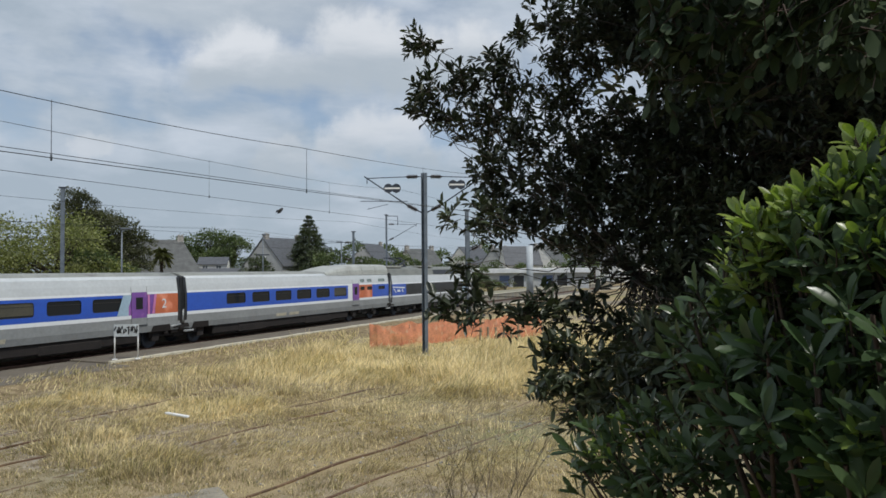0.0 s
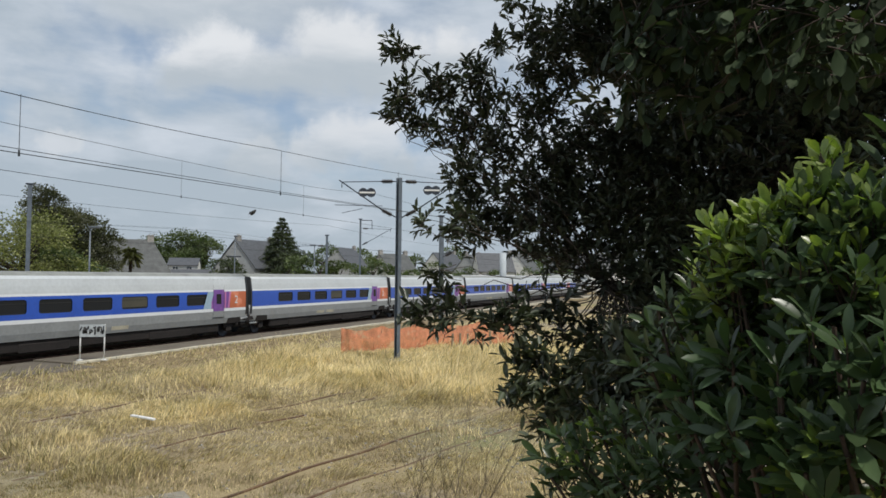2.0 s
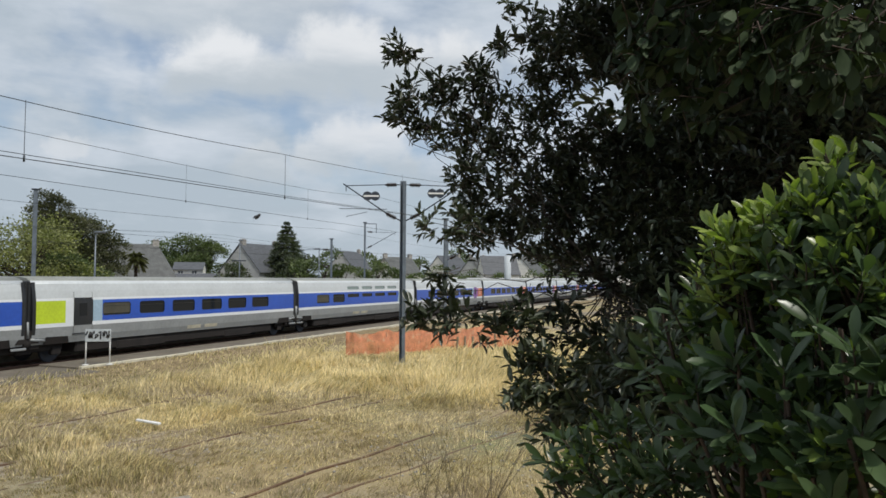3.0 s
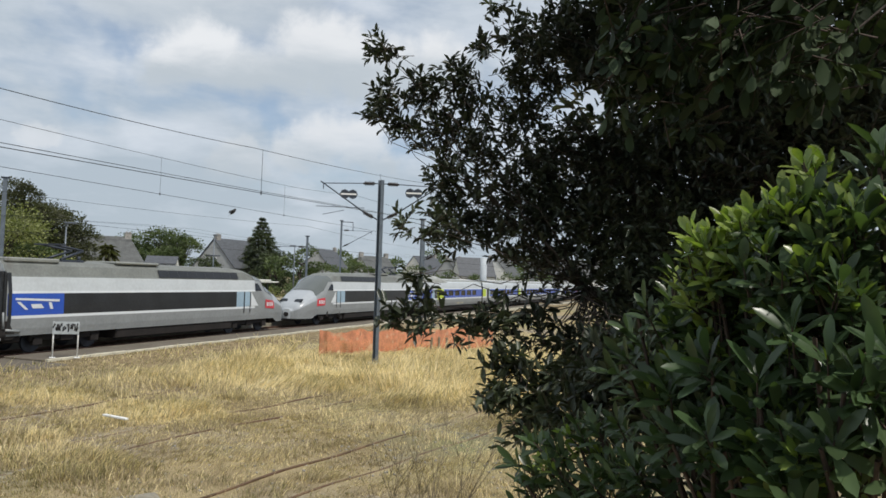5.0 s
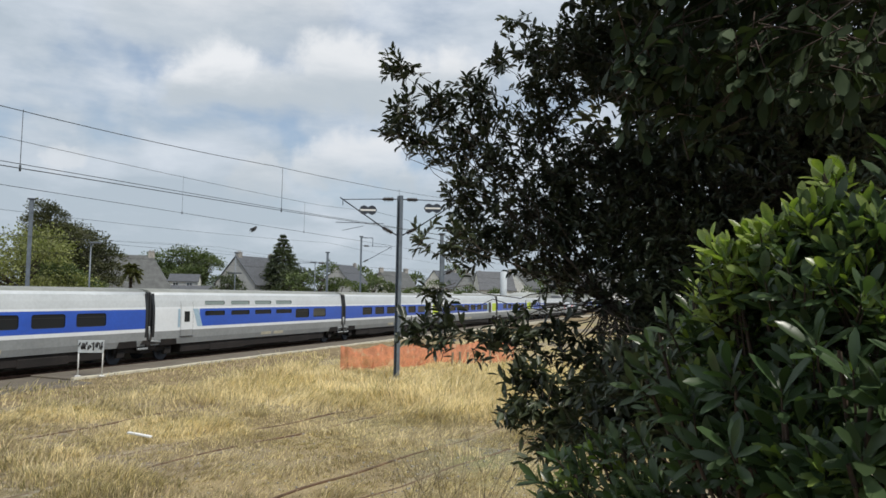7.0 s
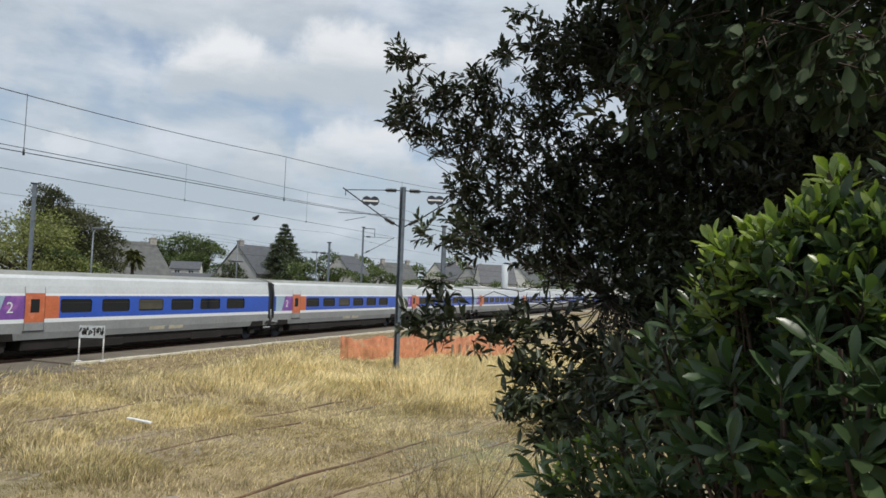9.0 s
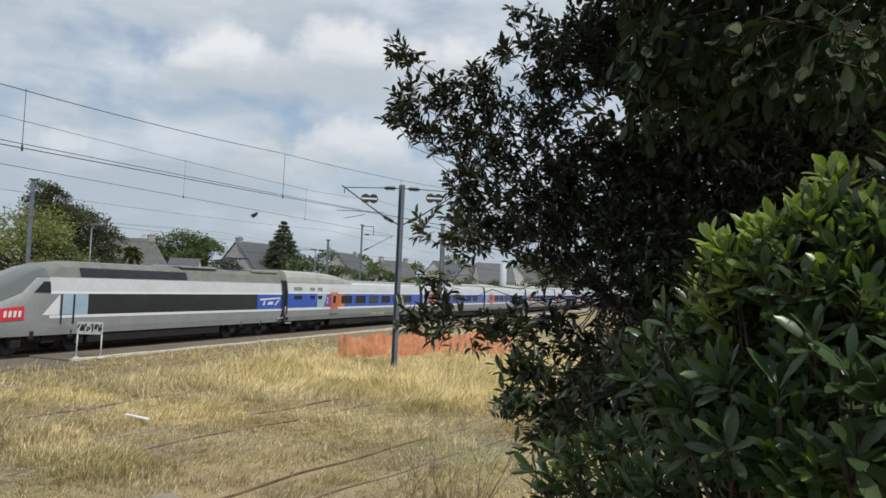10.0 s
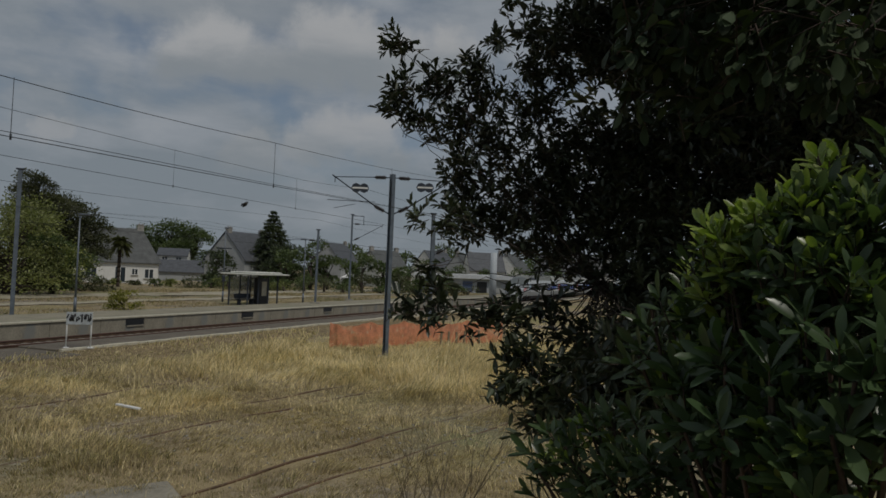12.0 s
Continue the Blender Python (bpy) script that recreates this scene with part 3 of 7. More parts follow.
def build_carriages():
    made = {}
    made["second"] = carriage("train_carriage", "blue, silver and white railway carriage with orange and purple door end", CAR, ROW6,
                              [(-1.75, -0.16, O_, False), (-3.3, -1.75, P_, False), (-3.6, -3.3, C_, False)], (-3.15, -2.25), P_, "2", -1.2)
    slanted(made["second"], -3.95, -3.6, 0.5, TR_PALE)
    slanted(made["second"], -1.95, -1.8, 0.14, TR_PINK, 0.014)
    slanted(made["second"], -2.2, -2.2, 0.12, TR_PINK, 0.014)
    made["first"] = carriage("train_carriage", "blue and white railway carriage with lime green door end", CAR, ROW6,
                             [(-1.7, -0.16, L_, False), (-2.1, -1.7, S_, False), (-2.5, -2.1, L_, False), (-3.1, -2.5, K_, False), (-3.6, -3.1, C_, False)],
                             (-3.05, -2.1), K_)
    bar = [(-16.43, -14.82, 1.88, 2.46), (-14.28, -12.66, 1.88, 2.46)] + small_pairs(
        [(-12.21, -10.48), (-9.97, -8.34), (-7.81, -6.12), (-5.57, -3.93)])
    made["bar"] = carriage("bar_carriage", "blue and white bar carriage with small upper windows", CAR, bar,
                           [(-3.5, -0.16, S_, False)], (-3.0, -2.1), S_)
    slanted(made["bar"], -3.75, -3.4, 0.4, TR_PALE)
    slanted(made["bar"], -2.05, -2.05, 0.16, TR_PALE, 0.014)
    made["second_rear"] = carriage("train_carriage", "blue and white railway carriage with purple and orange doors", CAR,
                                   [(-4.75 - 2.15 * k - 0.8, -4.75 - 2.15 * k + 0.8, 1.88, 2.46) for k in range(6)],
                                   [(-1.1, -0.5, C_, False), (-2.3, -1.1, P_, False), (-3.9, -2.3, O_, False), (-2.75, -2.55, P_, False)], (-3.2, -2.3), O_, "2", -1.65)
    slanted(made["second_rear"], -1.12, -1.45, 0.42, TR_PALE, 0.010)
    six = [(-7.3 - 2.14 * k - 0.78, -7.3 - 2.14 * k + 0.78, 1.88, 2.46) for k in range(6)]
    made["end_second"] = carriage("end_carriage", "blue and white end carriage with orange door and raised roof fairing", END,
                                  six + small_pairs([(-1.9, -0.9), (-3.6, -2.9), (-4.6, -4.0)]),
                                  [(-5.0, -2.85, O_, False), (-5.7, -5.0, P_, False), (-6.3, -5.7, S_, False)], (-5.7, -4.8), P_, "", 0, front_hump=True)
    made["end_first"] = carriage("end_carriage", "blue and white end carriage with lime door, raised roof fairing", END,
                                 [(-8.44, -7.9, 1.88, 2.46)] + [(-9.9 - 2.17 * k - 0.78, -9.9 - 2.17 * k + 0.78, 1.88, 2.46) for k in range(5)]
                                 + small_pairs([(-1.55, -0.98), (-3.31, -2.3), (-4.28, -3.7)]),
                                 [(-4.2, -3.9, P_, False), (-4.75, -4.2, C_, False), (-5.9, -4.75, K_, False), (-6.5, -5.9, L_, False), (-7.6, -6.5, L_, False)],
                                 (-6.55, -5.6), L_, "1", -5.15, front_hump=True)
    slanted(made["end_first"], -4.35, -4.75, 0.55, TR_PALE, 0.010)
    made["end_second_rear"] = carriage("end_carriage", "blue and white end carriage with purple-orange door, raised roof fairing", END,
                                       [(-8.0 - 2.2 * k - 0.8, -8.0 - 2.2 * k + 0.8, 1.88, 2.46) for k in range(6)]
                                       + small_pairs([(-1.99, -1.0), (-3.55, -2.96), (-4.55, -3.95)]),
                                       [(-4.75, -3.9, C_, False), (-6.2, -4.75, P_, False), (-7.7, -6.2, O_, False)], (-6.7, -5.7), O_, "2", -5.2, front_hump=True)
    slanted(made["end_second_rear"], -4.75, -5.1, 0.5, TR_PALE, 0.010)
    made["power"] = power_car()
    return made


def power_car():
    """Streamlined electric power car. x = 0 at the trailer end, the nose at -21.6."""
    ob = thing("power_car", "silver-grey streamlined electric power car with black side band", "locomotive", "carriages of the train")
    # stations along the car: x, share of full width, roof height, floor height, nose roundness
    full = [(0.80, 1.36), (1.10, 1.40), (1.50, 1.41), (1.62, 1.41), (2.10, 1.41), (2.52, 1.40), (2.62, 1.39), (3.20, 1.30), (3.24, 1.22), (3.68, 1.05), (3.86, 0.80), (3.93, 0.0)]
    stations = [(-0.16, 1.0, 3.93), (-1.0, 1.0, 3.93), (-2.84, 1.0, 3.93), (-9.24, 1.0, 3.93), (-15.11, 1.0, 3.93), (-15.7, 1.0, 3.91), (-16.3, 0.998, 3.84),
                (-17.0, 0.99, 3.64), (-17.6, 0.98, 3.38), (-18.2, 0.965, 3.08), (-18.8, 0.945, 2.78), (-19.2, 0.93, 2.57), (-19.7, 0.90, 2.38), (-20.14, 0.85, 2.14), (-20.46, 0.79, 1.94),
                (-20.74, 0.70, 1.72), (-20.94, 0.58, 1.52), (-21.07, 0.42, 1.34), (-21.13, 0.22, 1.22)]
    bm = bmesh.new()
    mats = [TR_WHITE, TR_STRIPE, TR_BLUE, TR_GREY, TR_DARK, TR_PALE, TR_POWER_ROOF, TR_HOOD]
    rows = []
    for x, w, top in stations:
        drop = (top - 0.80) / (3.93 - 0.80)
        low = 0.80 - (0.25 if x < -19.6 else 0.0)
        pts = []
        for z, hw in full:
            zz = z if (z < 1.2 and top > 2.0) else 0.80 + (z - 0.80) * drop
            if top > 3.3:
                zz = z if z < 3.25 else 3.24 + (z - 3.24) * (top - 3.24) / 0.69
            if z == 0.80:
                zz = low
            pts.append((hw * w, zz))
        rows.append([bm.verts.new((x, -hw, z)) for hw, z in pts] + [bm.verts.new((x, hw, z)) for hw, z in pts[-2::-1]])
    SHELL = [[v.co.copy() for v in r] for r in rows]
    k_n = len(full)
    for i in range(len(rows) - 1):
        xm = (stations[i][0] + stations[i + 1][0]) / 2
        for k in range(len(rows[0]) - 1):
            j = k if k < k_n - 1 else 2 * k_n - 3 - k
            z0, z1 = full[j][0], full[j + 1][0]
            zm = (z0 + z1) / 2
            f = bm.faces.new((rows[i + 1][k], rows[i][k], rows[i][k + 1], rows[i + 1][k + 1]))
            f.smooth = xm < -16.7
            if zm < 1.5:
                c = 3
            elif zm < 1.62:
                c = 1 if xm > -16.9 else 3
            elif zm < 2.52:
                c = 2 if xm > -2.84 else 4 if xm > -15.11 else 5 if xm > -16.6 else 3
            elif zm < 3.2:
                c = (1 if zm < 2.6 else 0) if xm > -16.9 else 3
            else:
                c = 6
            if xm < -19.15 and zm > 2.6:
                c = 7
            f.material_index = c
    bm.faces.new(rows[0])
    bm.faces.new(rows[-1][::-1])
    part("body", bm, mats, ob)

    def side_patch(name, pts, material, lift=0.012, label=""):
        """A flat field, one on each flank; pts are (x, z)."""
        for side in (-1, 1):
            bmp = bmesh.new()
            v = []
            for x, z in pts:
                hw = np.interp(-x, [-s[0] for s in stations], [np.interp(z, [c.z for c in r[:k_n]], [-c.y for c in r[:k_n]]) for r in SHELL])
                v.append(bmp.verts.new((x, side * (hw + lift), z)))
            bmp.faces.new(v if side < 0 else v[::-1])
            part(name, bmp, material, ob, label)

    # roof grille in bays, upper roof, pantograph well
    for k in range(9):
        x1 = -15.4 + k * 0.74
        for side in (-1, 1):
            bm = bmesh.new()
            a = [(x1, 1.245, 3.27), (x1 + 0.725, 1.245, 3.27), (x1 + 0.725, 1.085, 3.64), (x1, 1.085, 3.64)]
            v = [bm.verts.new((x, side * (y + 0.012), z)) for x, y, z in a]
            bm.faces.new(v if side < 0 else v[::-1])
            part("roof_grille", bm, TR_DARK, ob, "black roof ventilation grille")
    bm = bmesh.new()
    box(bm, -9.0, -6.1, -1.0, 1.0, 3.86, 4.0, 0.05)
    part("roof_cover", bm, TR_ROOF, ob)
    bm = bmesh.new()
    box(bm, -2.9, -0.3, -1.0, 1.0, 3.8, 3.99, 0.05)
    part("roof_cover", bm, TR_ROOF, ob)
    bm = bmesh.new()
    box(bm, -4.6, -3.4, -0.55, 0.55, 3.86, 3.98, 0.02)
    for y in (-0.45, 0.45):
        tube(bm, (-3.4, y, 3.98), (-4.7, y * 0.8, 4.42), 0.06, n=6)
        tube(bm, (-4.7, y * 0.8, 4.42), (-3.2, y * 0.8, 4.62), 0.055, n=6)
        tube(bm, (-4.4, y, 3.95), (-4.4, y, 4.15), 0.07, n=8)
    box(bm, -3.35, -3.05, -0.8, 0.8, 4.60, 4.67, 0.01)
    part("pantograph", bm, STEEL_DARK, ob, "folded pantograph on the roof")
    # windscreen, its frame, side window, lamps, marks, door
    # the screen lies on the cab's own surface, from the hood up to the roof and round to the flanks
    bm = bmesh.new()
    pick = [i for i, st in enumerate(stations) if -19.25 <= st[0] <= -16.9]
    upper = range(7, len(rows[0]) - 7)
    co_rows = [[Vector(p_) for p_ in SHELL[i]] for i in pick]
    grid = [[bm.verts.new((c[k].x - 0.012, c[k].y * 1.012, c[k].z + 0.014)) for k in upper] for c in co_rows]
    for a, b in zip(grid, grid[1:]):
        for k in range(len(a) - 1):
            bm.faces.new((b[k], a[k], a[k + 1], b[k + 1])).smooth = True
    part("windscreen", bm, TR_SCREEN, ob, "large raked cab windscreen", True)
    side_patch("cab_window", [(-17.75, 2.56), (-17.0, 2.56), (-17.0, 3.02), (-17.3, 3.02)], TR_GLASS, 0.03)
    side_patch("emblem", [(-19.25, 1.42), (-18.15, 1.48), (-18.15, 2.02), (-19.15, 1.92)], TR_RED, 0.03, "red maker's emblem with pale bars")
    for k in range(4):
        x = -19.02 + k * 0.2
        side_patch("emblem_bar", [(x, 1.58), (x + 0.12, 1.585), (x + 0.15, 1.84), (x + 0.03, 1.83)], TR_STRIPE, 0.042)
    side_patch("pale_chevron", [(-17.35, 1.64), (-16.55, 1.64), (-16.55, 2.5)], TR_STRIPE, 0.014)
    side_patch("cab_door", [(-16.45, 1.66), (-15.85, 1.66), (-15.85, 2.5), (-16.45, 2.5)], TR_PALE, 0.018)
    side_patch("cab_door_edge", [(-15.9, 1.25), (-15.8, 1.25), (-15.8, 2.5), (-15.9, 2.5)], TR_DARK, 0.026)
    side_patch("cab_door_edge", [(-16.5, 1.25), (-16.42, 1.25), (-16.42, 2.5), (-16.5, 2.5)], TR_DARK, 0.026)
    side_patch("emblem_mark", [(-2.6, 2.26), (-0.5, 2.34), (-0.5, 2.26), (-2.6, 2.16)], TR_STRIPE, 0.014)
    side_patch("emblem_mark", [(-2.2, 2.14), (-2.05, 2.14), (-2.15, 1.86), (-2.3, 1.86)], TR_STRIPE, 0.014)
    side_patch("emblem_mark", [(-1.85, 1.9), (-1.3, 1.9), (-1.2, 2.08), (-1.7, 2.08)], TR_STRIPE, 0.014)
    side_patch("emblem_mark", [(-1.1, 1.86), (-0.95, 1.86), (-0.55, 2.18), (-0.72, 2.18)], TR_STRIPE, 0.014)
    for y in (-1, 1):
        bm = bmesh.new()
        m_ = Matrix.Translation((-20.56, y * 0.58, 1.835)) @ Matrix.Rotation(radians(-32), 4, "Y")
        box(bm, -0.17, 0.17, -0.3, 0.3, -0.06, 0.022, 0.015, m_)
        part("headlight", bm, TR_GLASS, ob)
    bm = bmesh.new()
    box(bm, -21.05, -19.7, -0.75, 0.75, 0.42, 0.62, 0.08)
    box(bm, -20.95, -19.4, -0.8, 0.8, 0.62, 0.8, 0.06)
    tube(bm, (-20.6, 0, 0.86), (-21.3, 0, 0.86), 0.16, n=10)
    part("nose_fairing", bm, TR_UNDER, ob)
    bogie(-16.8, ob, 1.5)
    bogie(-3.3, ob, 1.5)
    bm = bmesh.new()
    box(bm, -14.9, -6.0, -1.3, 1.3, 0.34, 0.82, 0.06)
    box(bm, -1.0, -0.2, -1.2, 1.2, 0.5, 0.82, 0.05)
    part("underframe", bm, TR_UNDER, ob)
    gangway(0.0, ob, False)
    return ob


KINDS = build_carriages()


def travel(t):
    """How far the front of the first carriage has come along the line after t seconds."""
    return 49.15 + 41.3 * t + 0.2523 * t * t - 0.0129 * t ** 3


def build_train():
    """Both coupled sets: (kind, where its leading edge lies behind the front, turned or not)."""
    order = [("power", 0.0, True), ("end_second", 0.0, False)]
    c = -END
    for k in ["second"] * 5 + ["bar"]:
        order.append((k, c, False)); c -= CAR
    for k in ["first"] * 2:
        order.append((k, c - CAR, True)); c -= CAR
    order.append(("end_first", c - END, True)); c -= END
    order.append(("power", c, False)); c -= 44.6
    order.append(("power", c + 0.6, True))
    order.append(("end_first", c + 0.3, False)); c -= END
    for k in ["first"] * 2:
        order.append((k, c, False)); c -= CAR
    for k in ["bar"] + ["second_rear"] * 5:
        order.append((k, c - CAR, True)); c -= CAR
    order.append(("end_second_rear", c - END, True)); c -= END
    order.append(("power", c, False))
    train, used = [], set()
    for kind, at, turned in order:
        base = KINDS[kind]
        m = along(travel(0) + at, 0, 0, 180 if turned else 0)
        if kind in used:
            ob = copy_thing(base, m)
        else:
            ob = base
            ob.matrix_basis = m
            used.add(kind)
        train.append((ob, at, turned))
    return train


TRAIN = build_train()


def motions():
    times = [0.0, 0.1] + [0.5 * k for k in range(1, 24)] + [11.9, 12.0]
    for ob, at, turned in TRAIN:
        walk(ob, [(t, along(travel(t) + at, 0, 0, 180 if turned else 0)) for t in times])


# ---------------------------------------------------------------- ground, track, platforms


def smooth(a, b, x):
    t = np.clip((x - a) / (b - a), 0, 1)
    return t * t * (3 - 2 * t)


def ground_height(x, y):
    """The field, the track bed, the higher land beyond it and the bank under the camera."""
    x, y = np.asarray(x, float), np.asarray(y, float)
    q = x * NX + y * NY + AWAY
    z = np.full(x.shape, -0.12)
    z = np.where(q < 6.5, -0.12 + 0.13 * smooth(6.2, 4.4, q) - 0.33 * smooth(3.85, 3.4, q), z)
    z = np.where(q < -4.6, -0.32 + 0.72 * smooth(-4.6, -6.0, q), z)
    d = np.hypot(x * 0.75 - 1.2, np.minimum(y + 2.5, 40))
    bank = 2.05 * (1 - smooth(3.2, 8.6, d))
    bump = 0.05 * np.sin(x * 1.3 + 0.7 * np.sin(y * 0.9)) * np.cos(y * 0.8 + 0.5 * np.sin(x * 0.6))
    far = smooth(60, 400, np.hypot(x, y))
    return z + bank + bump * np.where((q > 5.2) | (q < -7), 1, 0) + far * 0.5


def ground_material():
    m = bpy.data.materials.new("dry_field")
    m.use_nodes = True
    nt = m.node_tree
    N, Lk = nt.nodes.new, nt.links.new
    b = nt.nodes["Principled BSDF"]
    b.inputs["Roughness"].default_value, b.inputs["Specular IOR Level"].default_value = 0.95, 0.1
    co = N("ShaderNodeTexCoord")

    def tex(scale, detail=6):
        n = N("ShaderNodeTexNoise")
        n.inputs["Scale"].default_value, n.inputs["Detail"].default_value = scale, detail
        Lk(co.outputs["Object"], n.inputs["Vector"])
        return n

    def ramp(src, stops):
        r = N("ShaderNodeValToRGB")
        el = r.color_ramp.elements
        while len(el) < len(stops):
            el.new(0.5)
        for e, (p, c) in zip(el, stops):
            e.position, e.color = p, (*c, 1)
        Lk(src.outputs["Fac"], r.inputs[0])
        return r
    straw = ramp(tex(0.35), [(0.3, (0.20, 0.155, 0.085)), (0.5, (0.33, 0.265, 0.15)), (0.7, (0.26, 0.215, 0.125))])
    soil = ramp(tex(6.0, 8), [(0.35, (0.10, 0.08, 0.06)), (0.5, (0.22, 0.185, 0.14)), (0.68, (0.33, 0.30, 0.25))])
    mask = ramp(tex(0.16, 5), [(0.46, (0, 0, 0)), (0.60, (1, 1, 1))])
    mix = N("ShaderNodeMix"); mix.data_type = "RGBA"
    Lk(mask.outputs[0], mix.inputs["Factor"]); Lk(straw.outputs[0], mix.inputs["A"]); Lk(soil.outputs[0], mix.inputs["B"])
    green = ramp(tex(0.09, 4), [(0.50, (0, 0, 0)), (0.66, (0.7, 0.7, 0.7))])
    mx2 = N("ShaderNodeMix"); mx2.data_type = "RGBA"; mx2.inputs["B"].default_value = (0.15, 0.17, 0.06, 1)
    Lk(green.outputs[0], mx2.inputs["Factor"]); Lk(mix.outputs["Result"], mx2.inputs["A"])
    # the worn earth of the verge along the low platform
    ax = N("ShaderNodeVectorMath"); ax.operation = "DOT_PRODUCT"; ax.inputs[1].default_value = (NX, NY, 0)
    Lk(co.outputs["Object"], ax.inputs[0])
    wob = N("ShaderNodeMath"); wob.operation = "MULTIPLY_ADD"; wob.inputs[1].default_value = 3.0
    Lk(tex(0.7, 5).outputs["Fac"], wob.inputs[0]); Lk(ax.outputs["Value"], wob.inputs[2])
    edge = N("ShaderNodeMapRange"); edge.interpolation_type = "SMOOTHSTEP"
    for key, val in (("From Min", 8.0 - AWAY), ("From Max", 9.6 - AWAY), ("To Min", 0.85), ("To Max", 0.0)):
        edge.inputs[key].default_value = val
    Lk(wob.outputs[0], edge.inputs["Value"])
    earth = ramp(tex(3.0, 8), [(0.32, (0.11, 0.08, 0.045)), (0.5, (0.22, 0.165, 0.095)), (0.7, (0.32, 0.255, 0.15))])
    far_side = N("ShaderNodeMath"); far_side.operation = "GREATER_THAN"; far_side.inputs[1].default_value = -AWAY
    Lk(ax.outputs["Value"], far_side.inputs[0])
    both = N("ShaderNodeMath"); both.operation = "MULTIPLY"
    Lk(edge.outputs[0], both.inputs[0]); Lk(far_side.outputs[0], both.inputs[1])
    mx3 = N("ShaderNodeMix"); mx3.data_type = "RGBA"
    Lk(both.outputs[0], mx3.inputs["Factor"]); Lk(mx2.outputs["Result"], mx3.inputs["A"]); Lk(earth.outputs[0], mx3.inputs["B"])
    Lk(mx3.outputs["Result"], b.inputs["Base Color"])
    bp = N("ShaderNodeBump"); bp.inputs["Strength"].default_value, bp.inputs["Distance"].default_value = 0.8, 0.06
    Lk(tex(9.0, 6).outputs["Fac"], bp.inputs["Height"]); Lk(bp.outputs[0], b.inputs["Normal"])
    return m


def build_ground():
    def axis(fine, step, reach):
        a = list(np.arange(-fine, fine + 0.01, step))
        s, p = step, fine
        while p < reach:
            s *= 1.35
            p += s
            a.append(p); a.insert(0, -p)
        return np.array(a)
    xs, ys = axis(26, 0.5, 3500), axis(26, 0.5, 3500) + 22
    X, Y = np.meshgrid(xs, ys, indexing="ij")
    V = np.stack([X, Y, ground_height(X, Y)], -1).reshape(-1, 3)
    ny = len(ys)
    i = (np.arange(len(xs) - 1)[:, None] * ny + np.arange(ny - 1)[None]).ravel()
    Fq = np.stack([i, i + ny, i + ny + 1, i + 1], 1)
    g = mesh_np("ground", V, Fq, [ground_material()], smooth=True)
    tagged(g, "dry field of yellow grass and bare gravelly soil", "ground", kind="structure")


build_ground()


def slab(name, s0, s1, q0, q1, z0, z1, material, label, category, kind="structure", bevel=0.02, step=0):
    bm = bmesh.new()
    box(bm, s0, s1, -q1, -q0, z0, z1, bevel)
    ob = link(name, bm, material)
    ob.matrix_basis = along(0, 0)
    return tagged(ob, label, category, kind=kind)


def build_track():
    slab("ballast", -500, 700, -1.72, 1.75, -0.5, -0.16, BALLAST, "brown stone ballast between the platforms", "ballast", bevel=0)
    for q in (-0.7525, 0.7525):
        bm = bmesh.new()
        box(bm, -500, 700, -0.07, 0.07, -0.16, -0.14)
        box(bm, -500, 700, -0.012, 0.012, -0.14, -0.04)
        box(bm, -500, 700, -0.036, 0.036, -0.04, 0.0, 0.006, idx=1)
        r = link("rail", bm, [RUST, RAILTOP])
        r.matrix_basis = along(0, q)
        tagged(r, "rust-brown steel rail of the main line", "rail", "rails of the main line", kind="structure")
    bm = bmesh.new()
    box(bm, -0.13, 0.13, -1.25, 1.25, -0.22, -0.15, 0.01)
    first = link("sleeper", bm, CONCRETE)
    first.matrix_basis = along(6, 0)
    tagged(first, "concrete railway sleeper in brown ballast", "sleeper", "sleepers of the main line")
    for k in range(1, 120):
        copy_thing(first, along(6 + 0.6 * k, 0))


build_track()


PLATTOP = mat("platform_top", (0.32, 0.29, 0.21), 0.9, 0, 0.14, 0.9, bump=0.2, bump_scale=40, spot=((0.22, 0.22, 0.13), 0.5, 0.58))


def build_platforms():
    # low near platform of worn asphalt with a pale kerb, ending in a path
    low = slab("platform", 20.6, 420, 1.72, 3.75, -0.45, 0.08, ASPHALT, "low asphalt platform beside the track", "platform")
    slab("platform_ramp", -60, 20.58, 1.74, 5.1, -0.45, 0.02, ASPHALT, "worn grey asphalt path beside the rails", "path", bevel=0.05)
    for k in range(90):
        s = 20.7 + 2.0 * k
        bm = bmesh.new()
        box(bm, 0, 1.97, -0.10, 0.10, -0.5, 0.10 + 0.012 * math.sin(k * 2.3), 0.02)
        o = link("kerb_stone", bm, KERBW)
        o.parent = low
        o.matrix_basis = pose(s, -3.86 - 0.012 * math.sin(k * 1.7), 0)
    # higher far platform of concrete panels
    high = slab("far_platform", -60, 420, -6.2, -2.05, -0.45, 0.62, PLATTOP, "raised station platform with asphalt top", "platform")
    pan = None
    for k in range(110):
        bm = bmesh.new() if pan is None else None
        m = pose(-20 + 3.0 * k, 1.9, 0)
        if pan is None:
            box(bm, 0.012, 2.988, -0.15, 0.15, -0.4, 0.56, 0.015)
            box(bm, 0.006, 2.994, -0.22, 0.14, 0.563, 0.66, 0.02, idx=1)
            pan = link("platform_panel", bm, [CONCRETE, KERBW])
            pan.parent = high
            pan.matrix_basis = m
        else:
            copy_thing(pan, m)


build_platforms()

# ---------------------------------------------------------------- catenary, masts, lamps


